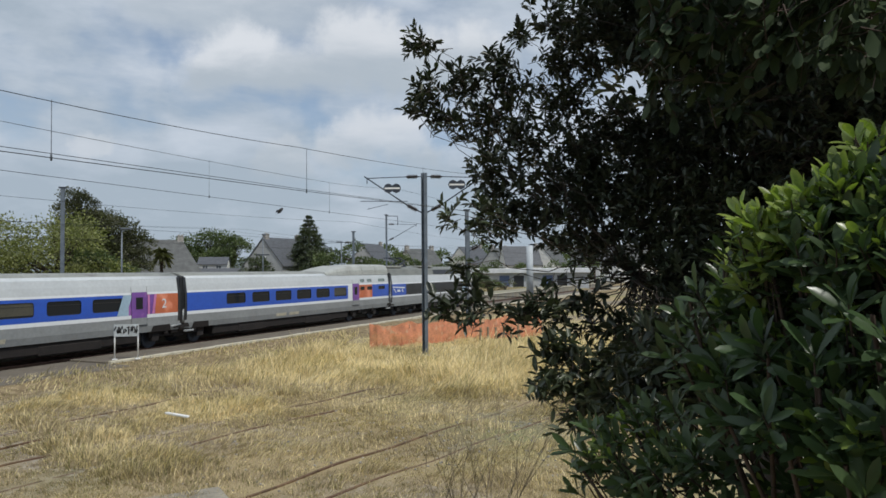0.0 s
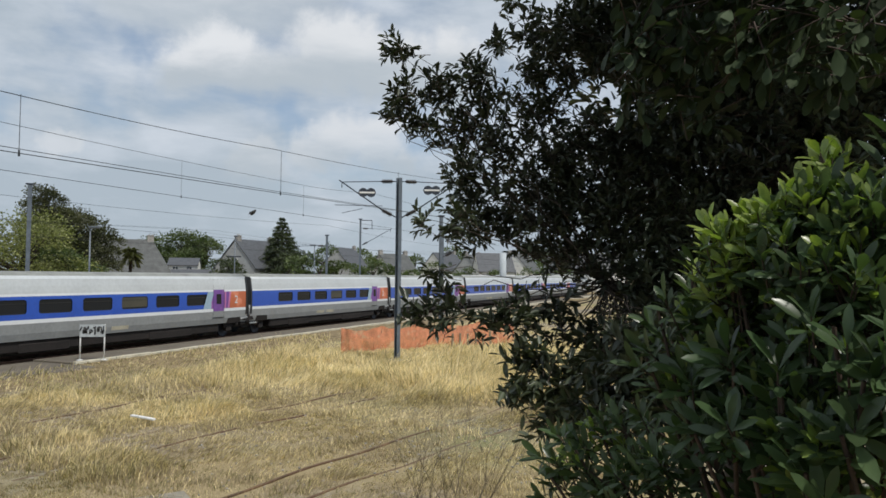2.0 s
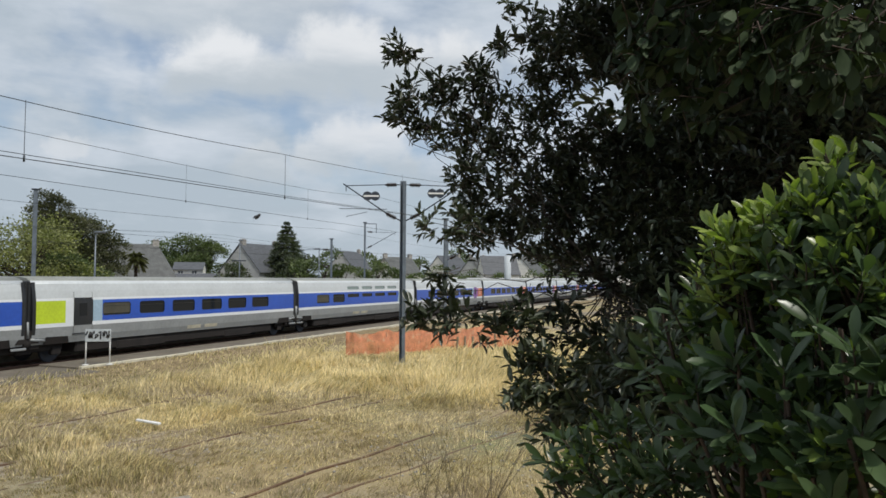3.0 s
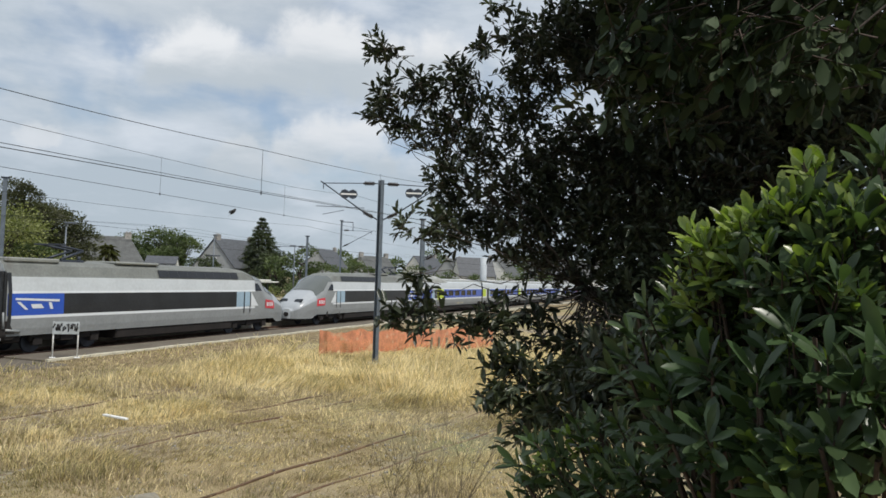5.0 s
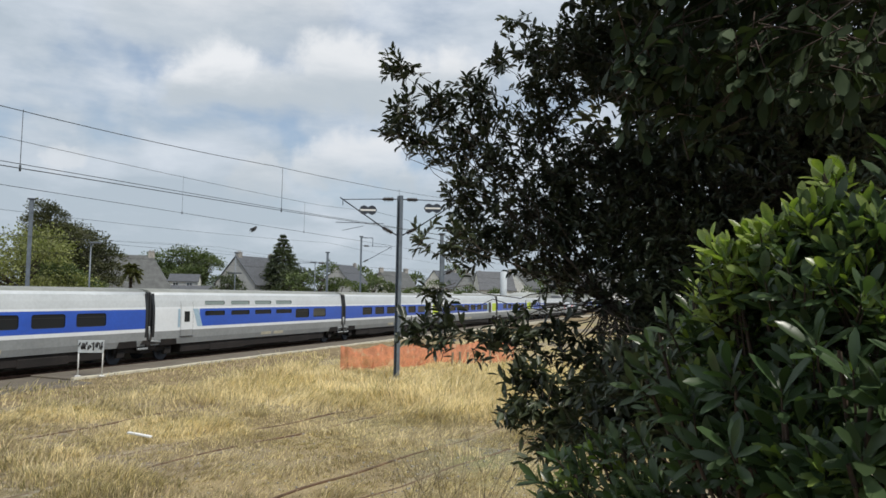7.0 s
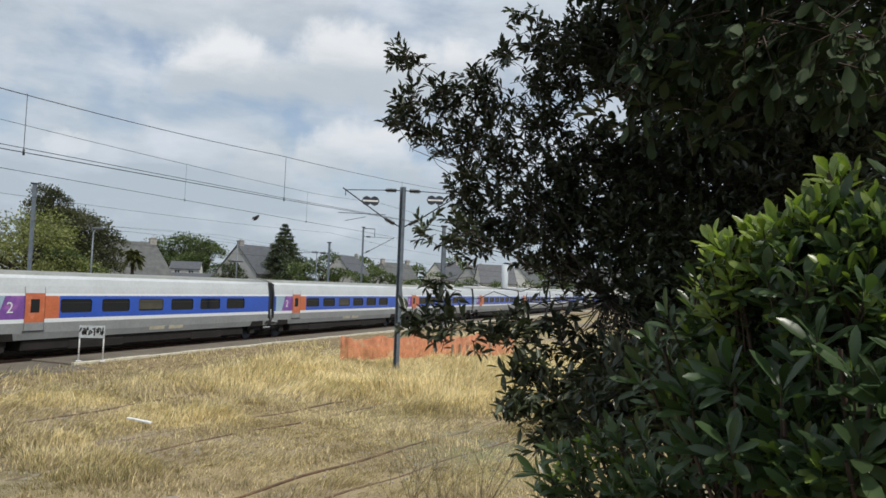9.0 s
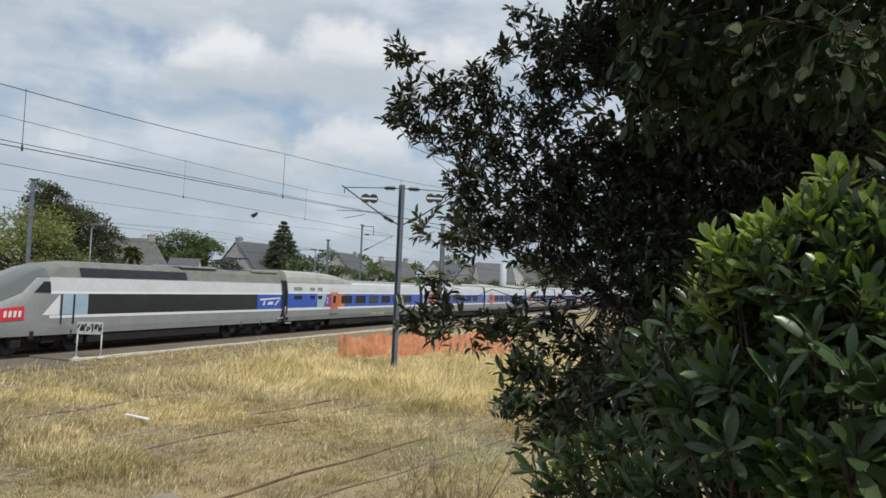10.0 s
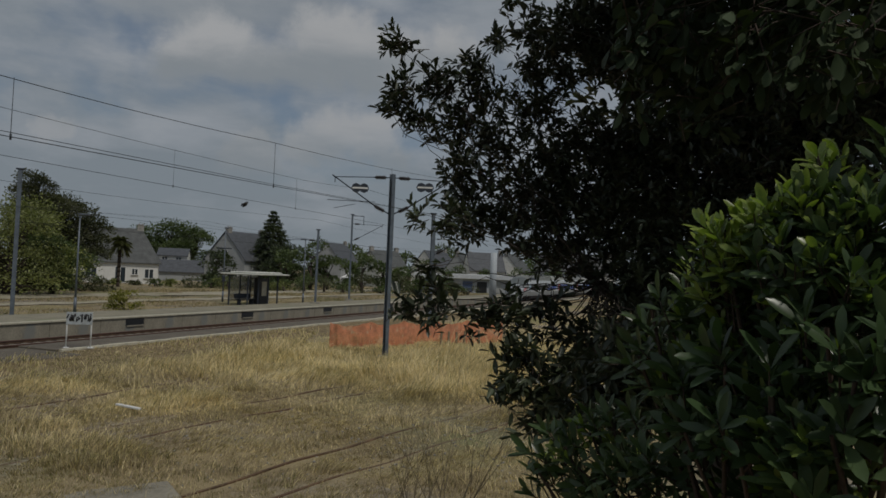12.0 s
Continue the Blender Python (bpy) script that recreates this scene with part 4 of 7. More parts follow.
def h_beam(bm, x, y, z0, z1, w=0.22, d=0.20, turn=0.0, taper=0.0):
    m = Matrix.Translation((x, y, 0)) @ Matrix.Rotation(turn, 4, "Z")
    for sy in (-1, 1):
        box(bm, -w / 2, w / 2, sy * d / 2 - 0.011, sy * d / 2 + 0.011, z0, z1, 0, m)
    box(bm, -0.009, 0.009, -d / 2 + 0.011, d / 2 - 0.011, z0, z1, 0, m)


def insulator(a, b, parent):
    bm = bmesh.new()
    prof = [(0, 0.03)]
    n = 7
    for k in range(n):
        f = 0.1 + 0.8 * k / n
        prof += [(f, 0.06), (f + 0.03, 0.115), (f + 0.075, 0.06)]
    lathe(bm, a, b, prof + [(1, 0.03)], 10)
    part("insulator", bm, INSUL, parent, "dark ribbed insulator")


def cantilever(parent, root, z_top, z_low, reach, d=1):
    """Bracket of one side: top tie, raking tube and registration arm; d: which way it points along x."""
    x = root
    bm = bmesh.new()
    tube(bm, (x + d * 0.5, 0, z_top), (x + d * reach, 0, z_top - 0.06), 0.02, n=6)
    tube(bm, (x + d * 0.55, 0, z_low + 0.28), (x + d * (reach + 0.12), 0, z_top + 0.02), 0.03, n=6)
    tube(bm, (x, 0, z_top), (x + d * 0.16, 0, z_top), 0.022, n=6)
    tube(bm, (x, 0, z_low), (x + d * 0.18, 0, z_low + 0.1), 0.03, n=6)
    tube(bm, (x + d * reach, 0, z_top - 0.06), (x + d * reach, 0, z_top - 0.3), 0.018, n=6)
    arm = part("cantilever", bm, STEEL_DARK, parent, "steel bracket arm carrying the overhead wire")
    insulator((x + d * 0.14, 0, z_top), (x + d * 0.66, 0, z_top - 0.01), arm)
    insulator((x + d * 0.17, 0, z_low + 0.09), (x + d * 0.64, 0, z_low + 0.33), arm)


def board(parent, x, z, name="number_board"):
    """A small two-lobed enamel board with pale bars."""
    bm = bmesh.new()
    for dx in (-0.17, 0.17):
        lathe(bm, (x + dx, -0.02, z), (x + dx, 0.02, z), [(0, 0.21), (1, 0.21)], 8)
    box(bm, x - 0.14, x + 0.14, -0.018, 0.018, z - 0.1, z + 0.1)
    b = part(name, bm, STEEL_DARK, parent, "dark enamel board with a pale bar")
    bm = bmesh.new()
    box(bm, x - 0.33, x + 0.33, -0.03, -0.022, z - 0.035, z + 0.035)
    part("board_bar", bm, WHITE, b)


def near_mast():
    ob = thing("catenary_mast", "grey steel overhead line mast with two bracket arms", "catenary mast", "masts of the railway", at=pose(-0.79, 30.75, 0))
    bm = bmesh.new()
    h_beam(bm, 0, 0, -0.4, 7.82, 0.18, 0.17, 0.75)
    part("post", bm, mat("weathered_steel", (0.15, 0.18, 0.215), 0.55, 0.2, 0.15, 3.0), ob)
    bm = bmesh.new()
    box(bm, -0.32, 0.32, -0.32, 0.32, -0.5, -0.02, 0.04)
    part("foot", bm, CONCRETE, ob)
    cantilever(ob, -0.12, 7.66, 6.1, 2.35, -1)
    cantilever(ob, 0.12, 7.66, 6.1, 2.35, 1)
    board(ob, -1.38, 7.16)
    board(ob, 1.42, 7.3)
    return ob


near_mast()


def far_mast(x, y, z0, z1, turn, arm=0.0, label="grey steel overhead line mast beyond the track", h=0.19):
    ob = thing("catenary_mast", label, "catenary mast", "masts of the railway", at=pose(x, y, z0, 0, 0, turn))
    bm = bmesh.new()
    h_beam(bm, 0, 0, -0.2, z1 - z0, h, h * 0.9)
    part("post", bm, MATS["weathered_steel"], ob)
    bm = bmesh.new()
    box(bm, -0.4, 0.4, -0.4, 0.4, -0.2, 0.12, 0.05)
    part("foot", bm, CONCRETE, ob)
    if arm:
        d = 1 if arm > 0 else -1
        cantilever(ob, 0.12 * d, z1 - z0 - 0.9, z1 - z0 - 2.6, abs(arm), d)
    bm = bmesh.new()
    box(bm, -0.2, 0.2, -0.14, 0.14, z1 - z0, z1 - z0 + 0.08, 0.02)
    part("cap", bm, STEEL_DARK, ob)
    return ob


far_mast(-20.8, 38.9, 0.4, 8.25, 20)
far_mast(-7.85, 62.5, 0.62, 7.0, 10, -2.6)
m2 = far_mast(-5.7, 72.0, 0.62, 9.2, 5, 2.9)
far_mast(3.4, 92.0, 0.62, 9.0, 5, 2.9)
far_mast(1.55, 45.5, -0.1, 7.4, 15, 2.4)
bm = bmesh.new()
tube(bm, (0, 0, 8.5), (1.15, 0, 8.5), 0.04, n=6)
tube(bm, (1.15, 0, 8.5), (1.15, 0, 7.6), 0.03, n=6)
tube(bm, (-2.6, 0, 10.0), (2.2, 0, 10.0), 0.035, n=6)
tube(bm, (-1.9, 0, 9.2), (0.2, 0, 9.7), 0.03, n=6)
part("bracket", bm, STEEL_DARK, m2)


def lamp_post(x, y, z0, z1, turn, head=1.1, arm=0.0):
    ob = thing("street_lamp", "slim grey station lamp post", "street lamp", "lamp posts of the station", at=pose(x, y, z0, 0, 0, turn))
    bm = bmesh.new()
    tube(bm, (0, 0, -0.1), (0, 0, z1 - z0), 0.066, 0.04, n=10)
    tube(bm, (0, 0, -0.1), (0, 0, 0.8), 0.09, 0.08, n=10)
    part("post", bm, STEEL, ob)
    bm = bmesh.new()
    tube(bm, (0, 0, z1 - z0), (arm * 0.5, 0, z1 - z0 + 0.12), 0.035, n=6)
    box(bm, arm * 0.5 - 0.1, arm * 0.5 + head * 0.5, -0.13, 0.13, z1 - z0 + 0.03, z1 - z0 + 0.16, 0.04)
    part("lamp_head", bm, STEEL, ob)
    return ob


lamp_post(-19.0, 42.1, 0.6, 6.1, 0)
lamp_post(-9.1, 63.8, 0.6, 6.1, 180, 0.9)
p = lamp_post(-15.55, 61.5, 0.6, 6.7, 0, 0.5)
bm = bmesh.new()
box(bm, -0.65, 0.55, -0.05, 0.05, 4.4, 4.5, 0.01)
part("crossbar", bm, STEEL_DARK, p)
bm = bmesh.new()
box(bm, -0.12, 0.12, -0.1, 0.1, 1.6, 2.1, 0.02)
part("switch_box", bm, STEEL_DARK, p)


def wire_run(name, pts, r, label, sag=0.0, n=24):
    """One taut wire through points, with a little sag between them."""
    bm = bmesh.new()
    prev = None
    for a, b in zip(pts, pts[1:]):
        for k in range(n + 1):
            f = k / n
            p_ = Vector(a).lerp(Vector(b), f) - Vector((0, 0, 4 * sag * f * (1 - f)))
            ring = [bm.verts.new(p_ + Vector((math.cos(c) * r, 0, math.sin(c) * r))) for c in (0.5, 2.6, 4.7)]
            if prev:
                for i in range(3):
                    bm.faces.new((prev[i], prev[(i + 1) % 3], ring[(i + 1) % 3], ring[i]))
            prev = ring
    return tagged(link(name, bm, WIRE), label, "overhead wire", "overhead wires")


def build_wires():
    # siding nearest the camera: carrier and contact wire with droppers
    ca = [line(-45, 16.8, 7.3), line(7.1, 16.75, 6.42), line(15.4, 16.55, 6.82), line(27.6, 16.4, 7.62), line(70, 16.3, 7.2)]
    co = [line(-45, 16.8, 5.35), line(7.1, 16.75, 5.48), line(15.4, 16.55, 5.70), line(27.6, 16.4, 6.05), line(70, 16.3, 6.0)]
    wire_run("carrier_wire", ca, 0.008, "thin dark carrier wire above the siding", 0.06, 12)
    wire_run("contact_wire", co, 0.009, "thin dark contact wire above the siding", 0.0, 8)
    wire_run("contact_wire", [c + Vector((0.02, 0, 0.10 - 0.03 * k)) for k, c in enumerate(co)], 0.007, "thin dark contact wire above the siding", 0.0, 8)

    def on(pts, s):
        ss = [(p_.x * UX + p_.y * UY) for p_ in pts]
        i = max(0, min(len(pts) - 2, sum(1 for v in ss if v < s) - 1))
        return pts[i].lerp(pts[i + 1], (s - ss[i]) / (ss[i + 1] - ss[i]))
    for s in (0.6, 8.15, 15.75, 23.2):
        a, b = on(ca, s), on(co, s)
        bm = bmesh.new()
        tube(bm, a, b, 0.006, n=4)
        tube(bm, b - Vector((0, 0, 0.05)), b + Vector((0, 0, 0.05)), 0.018, n=5)
        tagged(link("dropper", bm, WIRE), "thin dropper between carrier and contact wire", "dropper", "droppers of the overhead wires")
    # second siding
    cb = [line(-45, 11.7, 7.6), line(11.0, 11.65, 7.08), line(25, 11.6, 7.2), line(30.5, 11.6, 7.55), line(90, 11.2, 7.2)]
    cc = [line(-45, 11.7, 5.9), line(11.0, 11.65, 5.96), line(25.4, 11.6, 5.99), line(30.5, 11.6, 6.0), line(90, 11.2, 5.9)]
    wire_run("carrier_wire", cb, 0.007, "thin dark carrier wire above the second siding", 0.04, 12)
    wire_run("contact_wire", cc, 0.008, "thin dark contact wire above the second siding", 0.0, 8)
    for s in (4.0, 17.6, 24.6):
        a, b = on(cb, s), on(cc, s)
        bm = bmesh.new()
        tube(bm, a, b, 0.005, n=4)
        tube(bm, b - Vector((0, 0, 0.04)), b + Vector((0, 0, 0.04)), 0.018, n=5)
        tagged(link("dropper", bm, WIRE), "thin dropper between carrier and contact wire", "dropper", "droppers of the overhead wires")
    # main line and the tracks beyond it
    for q, zc, zt, r in ((0.0, 5.7, 7.25, 0.009), (-10.0, 5.6, 7.0, 0.009), (-14.5, 5.9, 7.3, 0.009)):
        wire_run("contact_wire", [line(-80, q, zc), line(40, q, zc), line(160, q, zc)], r, "thin dark contact wire above the main line", 0.0, 4)
        wire_run("carrier_wire", [line(-80, q, zt), line(-8, q, zt), line(46, q, zt), line(100, q, zt), line(160, q, zt)], r, "thin dark carrier wire above the main line", 0.55, 14)


build_wires()


def build_bird():
    at = pose(-6.7, 29.3, 6.1, 0, -48, 25)
    bm = bmesh.new()
    lathe(bm, (-0.16, 0, 0), (0.16, 0, 0), [(0, 0.01), (0.2, 0.05), (0.5, 0.075), (0.75, 0.06), (0.85, 0.045), (0.95, 0.04), (1, 0.01)], 8)
    v = [bm.verts.new(c) for c in ((-0.05, 0.03, 0.02), (0.08, 0.03, 0.02), (-0.02, 0.26, 0.10), (-0.16, 0.2, 0.06))]
    bm.faces.new(v)
    v = [bm.verts.new(c) for c in ((-0.05, -0.03, 0.02), (-0.16, -0.2, 0.06), (-0.02, -0.26, 0.10), (0.08, -0.03, 0.02))]
    bm.faces.new(v)
    v = [bm.verts.new(c) for c in ((-0.14, 0.02, 0.01), (-0.14, -0.02, 0.01), (-0.28, -0.04, 0.0), (-0.28, 0.04, 0.0))]
    bm.faces.new(v)
    ob = link("bird", bm, BLACKP)
    ob.matrix_basis = at
    tagged(ob, "small dark bird at the overhead wire", "bird")


build_bird()

# ---------------------------------------------------------------- station: sign, shelter, fence, niches


def build_sign():
    base = Vector((-12.9, 29.05, 0.08))
    ob = thing("sign", "grey sign board covered with black scrawl on two posts", "sign", at=pose(base.x, base.y, base.z, 0, 0, 14))
    for x in (-0.44, 0.44):
        bm = bmesh.new()
        tube(bm, (x, 0, 0), (x, 0, 1.42), 0.028, n=8)
        box(bm, x - 0.1, x + 0.1, -0.1, 0.1, 0, 0.03, 0.01)
        part("post", bm, WHITE, ob)
    bm = bmesh.new()
    box(bm, -0.47, 0.47, -0.05, -0.03, 0.93, 1.42, 0.006)
    panel = part("panel", bm, mat("sign_panel", (0.50, 0.54, 0.56), 0.5, 0, 0.15, 4.0), ob)
    rnd = random.Random(5)
    for k in range(13):
        bm = bmesh.new()
        x = -0.42 + k * 0.067
        pts = [Vector((x + rnd.uniform(-0.03, 0.05), -0.056, 1.20 + rnd.uniform(-0.17, 0.16))) for _ in range(4)]
        for a, b in zip(pts, pts[1:]):
            tube(bm, a, b, 0.024, n=4)
        part("scrawl", bm, BLACKP, panel)


build_sign()


def build_shelter():
    """Glazed waiting shelter with a pale flat roof behind the far platform."""
    ob = thing("shelter", "platform waiting shelter with pale flat roof and glazed walls", "shelter", at=along(47.6, -7.1, 0.45))
    posts = [(x, y) for x in (0.15, 1.55, 2.95, 4.3) for y in (0.1, 1.9)]
    for x, y in posts:
        bm = bmesh.new()
        box(bm, x - 0.05, x + 0.05, y - 0.05, y + 0.05, 0, 2.45, 0.01)
        part("post", bm, STEEL_DARK, ob)
    bm = bmesh.new()
    box(bm, -0.45, 4.9, -0.7, 2.4, 2.45, 2.58, 0.05)
    box(bm, 0.3, 4.2, -0.4, 2.0, 2.58, 2.72, 0.06)
    part("roof", bm, mat("shelter_roof", (0.66, 0.66, 0.60), 0.7, 0, 0.1, 1.0), ob, "pale flat roof")
    pane = glass("shelter_glass", (0.30, 0.32, 0.30), 0.15)
    pane.node_tree.nodes["Principled BSDF"].inputs["Alpha"].default_value = 0.4
    for x in (0.2, 1.6, 3.0):
        bm = bmesh.new()
        box(bm, x, x + 1.3, 1.9, 1.93, 0.25, 2.3)
        part("pane", bm, pane, ob)
    bm = bmesh.new()
    box(bm, 2.9, 4.1, 0.9, 1.5, 0.0, 2.2, 0.03)
    part("cabinet", bm, TR_DARK, ob, "dark timetable cabinet")
    bm = bmesh.new()
    box(bm, 3.15, 3.85, 0.87, 0.896, 0.7, 1.9, 0.0)
    part("poster", bm, KERBW, ob)
    bm = bmesh.new()
    box(bm, 0.5, 2.7, 1.1, 1.6, 0.42, 0.48, 0.01)
    for x in (0.7, 2.4):
        box(bm, x, x + 0.08, 1.15, 1.5, 0, 0.42)
    box(bm, 0.5, 2.7, 1.62, 1.66, 0.5, 0.9, 0.01)
    part("bench", bm, STEEL_DARK, ob)


build_shelter()


def build_fence():
    """Orange plastic barrier netting, sagging between thin stakes."""
    net = mat("orange_netting", (0.92, 0.33, 0.20), 0.6, 0, 0.18, 3.0, spot=((0.70, 0.40, 0.28), 2.2, 0.56), trans=0.2)
    net.node_tree.nodes["Principled BSDF"].inputs["Alpha"].default_value = 0.78
    ob = thing("barrier_fence", "sagging orange plastic barrier netting on stakes", "barrier fence")
    pts = [Vector((-3.5, 33.75)), Vector((-1.7, 35.0)), Vector((0.0, 36.6)), Vector((1.5, 38.0)), Vector((3.4, 38.9)), Vector((5.6, 40.0))]
    dense = []
    for a, b in zip(pts, pts[1:]):
        for k in range(24):
            dense.append(a.lerp(b, k / 24))
    bm = bmesh.new()
    prev = None
    for k, p_ in enumerate(dense):
        f = (k % 24) / 24
        top = 1.12 - 0.2 * math.sin(math.pi * f) - 0.02 * math.sin(k * 0.9)
        sway = 0.07 * math.sin(k * 0.8) + 0.04 * math.sin(k * 2.1)
        col = [bm.verts.new((p_.x + sway * (1 - h), p_.y + sway * (1 - h) * 0.5 + 0.03 * math.sin(k * 1.7 + h * 5), -0.16 + (top + 0.16) * h)) for h in (0, 0.25, 0.5, 0.75, 1)]
        if prev:
            for i in range(4):
                bm.faces.new((prev[i], col[i], col[i + 1], prev[i + 1])).smooth = True
        prev = col
    part("netting", bm, net, ob)
    for p_ in pts:
        bm = bmesh.new()
        tube(bm, (p_.x, p_.y + 0.05, -0.2), (p_.x + 0.03, p_.y + 0.05, 0.95), 0.018, n=6)
        part("stake", bm, RUST, ob)
    wood = mat("old_wood", (0.30, 0.24, 0.15), 0.9, 0, 0.2, 6.0, stretch=(6, 6, 0.6))
    for k in range(6):
        bm = bmesh.new()
        box(bm, -0.05, 0.05, -0.04, 0.04, -0.3, 0.62 + 0.08 * math.sin(k * 3), 0.01)
        o = link("wooden_stake", bm, wood)
        o.matrix_basis = pose(1.9 + 0.42 * k, 36.9 + 0.22 * k, 0, 2 * math.sin(k), 3 * math.cos(k * 2), 20)
        tagged(o, "weathered wooden stake in the dry grass", "stake", "wooden stakes by the fence")


build_fence()


def build_niches():
    for s in (30.3, 40.3, 51.0, 63.0):
        ob = thing("platform_step", "access step below a flat black panel for a shaded recess", "access step", "recesses of the platform wall", at=along(s, -1.75))
        # no hollow: a thin black panel on the wall stands for its shade
        bm = bmesh.new()
        box(bm, -0.65, 0.65, -0.012, 0.03, 0.14, 0.52, 0.01)
        part("recess", bm, TR_DARK, ob)
        bm = bmesh.new()
        box(bm, -0.6, 0.6, -0.06, -0.012, 0.10, 0.18, 0.01)
        part("step", bm, CONCRETE, ob)


build_niches()

# ---------------------------------------------------------------- old sidings in the grass


SIDING_RUST = mat("old_rust", (0.22, 0.13, 0.065), 0.9, 0, 0.3, 3.0, bump=0.3, spot=((0.11, 0.062, 0.035), 1.5, 0.48))


def build_sidings():
    rows = [(-9.55, 17.77, 27.0), (-8.2, 17.1, 27.4), (-7.85, 14.68, 36.0), (-7.02, 13.19, 34.9), (-2.61, 12.97, 34.8), (-1.70, 12.0, 36.4)]
    for x, y, a in rows:
        d = Vector((math.sin(radians(a)), math.cos(radians(a)), 0))
        bm = bmesh.new()
        for profile in ((0.030, 0.035, -0.02), (0.012, -0.02, -0.08), (0.07, -0.08, -0.14)):
            half, top, low = profile
            prev = None
            for k in range(-28, 61):
                c = Vector((x, y, 0)) + d * (0.5 * k) + Vector((d.y, -d.x, 0)) * 0.012 * math.sin(k * 0.37 + x)
                g = float(ground_height(c.x, c.y)) - 0.018 + 0.016 * math.sin(k * 0.23 + 2 * x)
                out_ = Vector((d.y, -d.x, 0)) * half
                ring = [bm.verts.new(c + o_ + Vector((0, 0, g + h))) for o_, h in ((-out_, low), (out_, low), (out_, top), (-out_, top))]
                if prev:
                    for a_ in range(4):
                        bm.faces.new((prev[a_], prev[(a_ + 1) % 4], ring[(a_ + 1) % 4], ring[a_]))
                prev = ring
        tagged(link("siding_rail", bm, SIDING_RUST), "rusty rail of a disused siding in dry grass", "rail", "rails of the disused sidings", kind="structure")


build_sidings()
bm = bmesh.new()
box(bm, 0, 0.86, -0.045, 0.045, 0, 0.05, 0.01)
o = link("white_plank", bm, WHITE)
o.matrix_basis = pose(-6.98, 17.98, float(ground_height(-6.9, 17.9)) + 0.16, 0, 0, -33)
tagged(o, "white-painted plank lying in the grass", "plank")
bm = bmesh.new()
box(bm, -1.1, 1.1, -0.55, 0.55, -0.2, 0.03, 0.04)
o = link("concrete_slab", bm, CONCRETE)
o.matrix_basis = pose(-4.55, 11.35, float(ground_height(-4.5, 11.4)) + 0.01, 0, 0, 30)
tagged(o, "weathered pale concrete slab in the ground", "slab")

# ---------------------------------------------------------------- leaves and trees


def leaf_arrays(pos, way, normal, length, width, fold=0.25):
    """Two folded quads for every leaf: pos, unit way from base to tip, a normal, its length and width."""
    way = way / np.linalg.norm(way, axis=1, keepdims=True)
    side = np.cross(way, normal)
    side /= np.linalg.norm(side, axis=1, keepdims=True) + 1e-9
    up = np.cross(side, way)
    L, W = length[:, None], width[:, None]
    base, tip = pos, pos + way * L - up * L * 0.10
    l1 = pos + way * L * 0.33 + side * W * 0.5 + up * W * fold
    l2 = pos + way * L * 0.70 + side * W * 0.42 + up * W * fold
    r1 = pos + way * L * 0.33 - side * W * 0.5 + up * W * fold
    r2 = pos + way * L * 0.70 - side * W * 0.42 + up * W * fold
    n = len(pos)
    V = np.stack([base, l1, l2, tip, r2, r1], 1).reshape(-1, 3)
    i = np.arange(n)[:, None] * 6
    Fq = np.concatenate([i + np.array([[0, 3, 2, 1]]), i + np.array([[0, 5, 4, 3]])], 1).reshape(-1, 4)
    return V, Fq


def unit(rng, n):
    v = rng.normal(size=(n, 3))
    return v / np.linalg.norm(v, axis=1, keepdims=True)


def limb(bm, a, b, r0, r1, rnd, bend=0.12, n=5, sides=6):
    """A tapered, slightly crooked limb."""
    a, b = Vector(a), Vector(b)
    prev = a
    for k in range(1, n + 1):
        f = k / n
        p_ = a.lerp(b, f)
        if k < n:
            p_ += Vector((rnd.uniform(-1, 1), rnd.uniform(-1, 1), rnd.uniform(-0.5, 1))) * bend * (b - a).length * 0.3
        tube(bm, prev, p_, r0 + (r1 - r0) * (k - 1) / n, r0 + (r1 - r0) * f, n=sides, cap=False)
        prev = p_


BARK = mat("bark", (0.085, 0.065, 0.05), 0.9, 0, 0.25, 5.0, bump=0.6, bump_scale=14, stretch=(3, 3, 0.7))


def foliage(name, dark, light, island=0.35, trans=0.25, rough=0.5, spec=0.4):
    return mat(name, light, rough, 0, 0.1, 0.6, color2=dark, trans=trans, island=island, spec=spec, patch=(0.35, 0.65))


F_LIGHT = foliage("leaves_light", (0.125, 0.14, 0.055), (0.26, 0.27, 0.105))
F_MID = foliage("leaves_mid", (0.06, 0.085, 0.038), (0.125, 0.155, 0.065))
F_DARK = foliage("leaves_dark", (0.040, 0.055, 0.033), (0.088, 0.105, 0.055))
F_PINE = foliage("leaves_pine", (0.040, 0.046, 0.024), (0.092, 0.094, 0.048))
F_OLIVE = foliage("leaves_olive", (0.06, 0.065, 0.035), (0.12, 0.12, 0.065))
F_YELLOW = foliage("leaves_yellow", (0.14, 0.14, 0.025), (0.24, 0.22, 0.04))


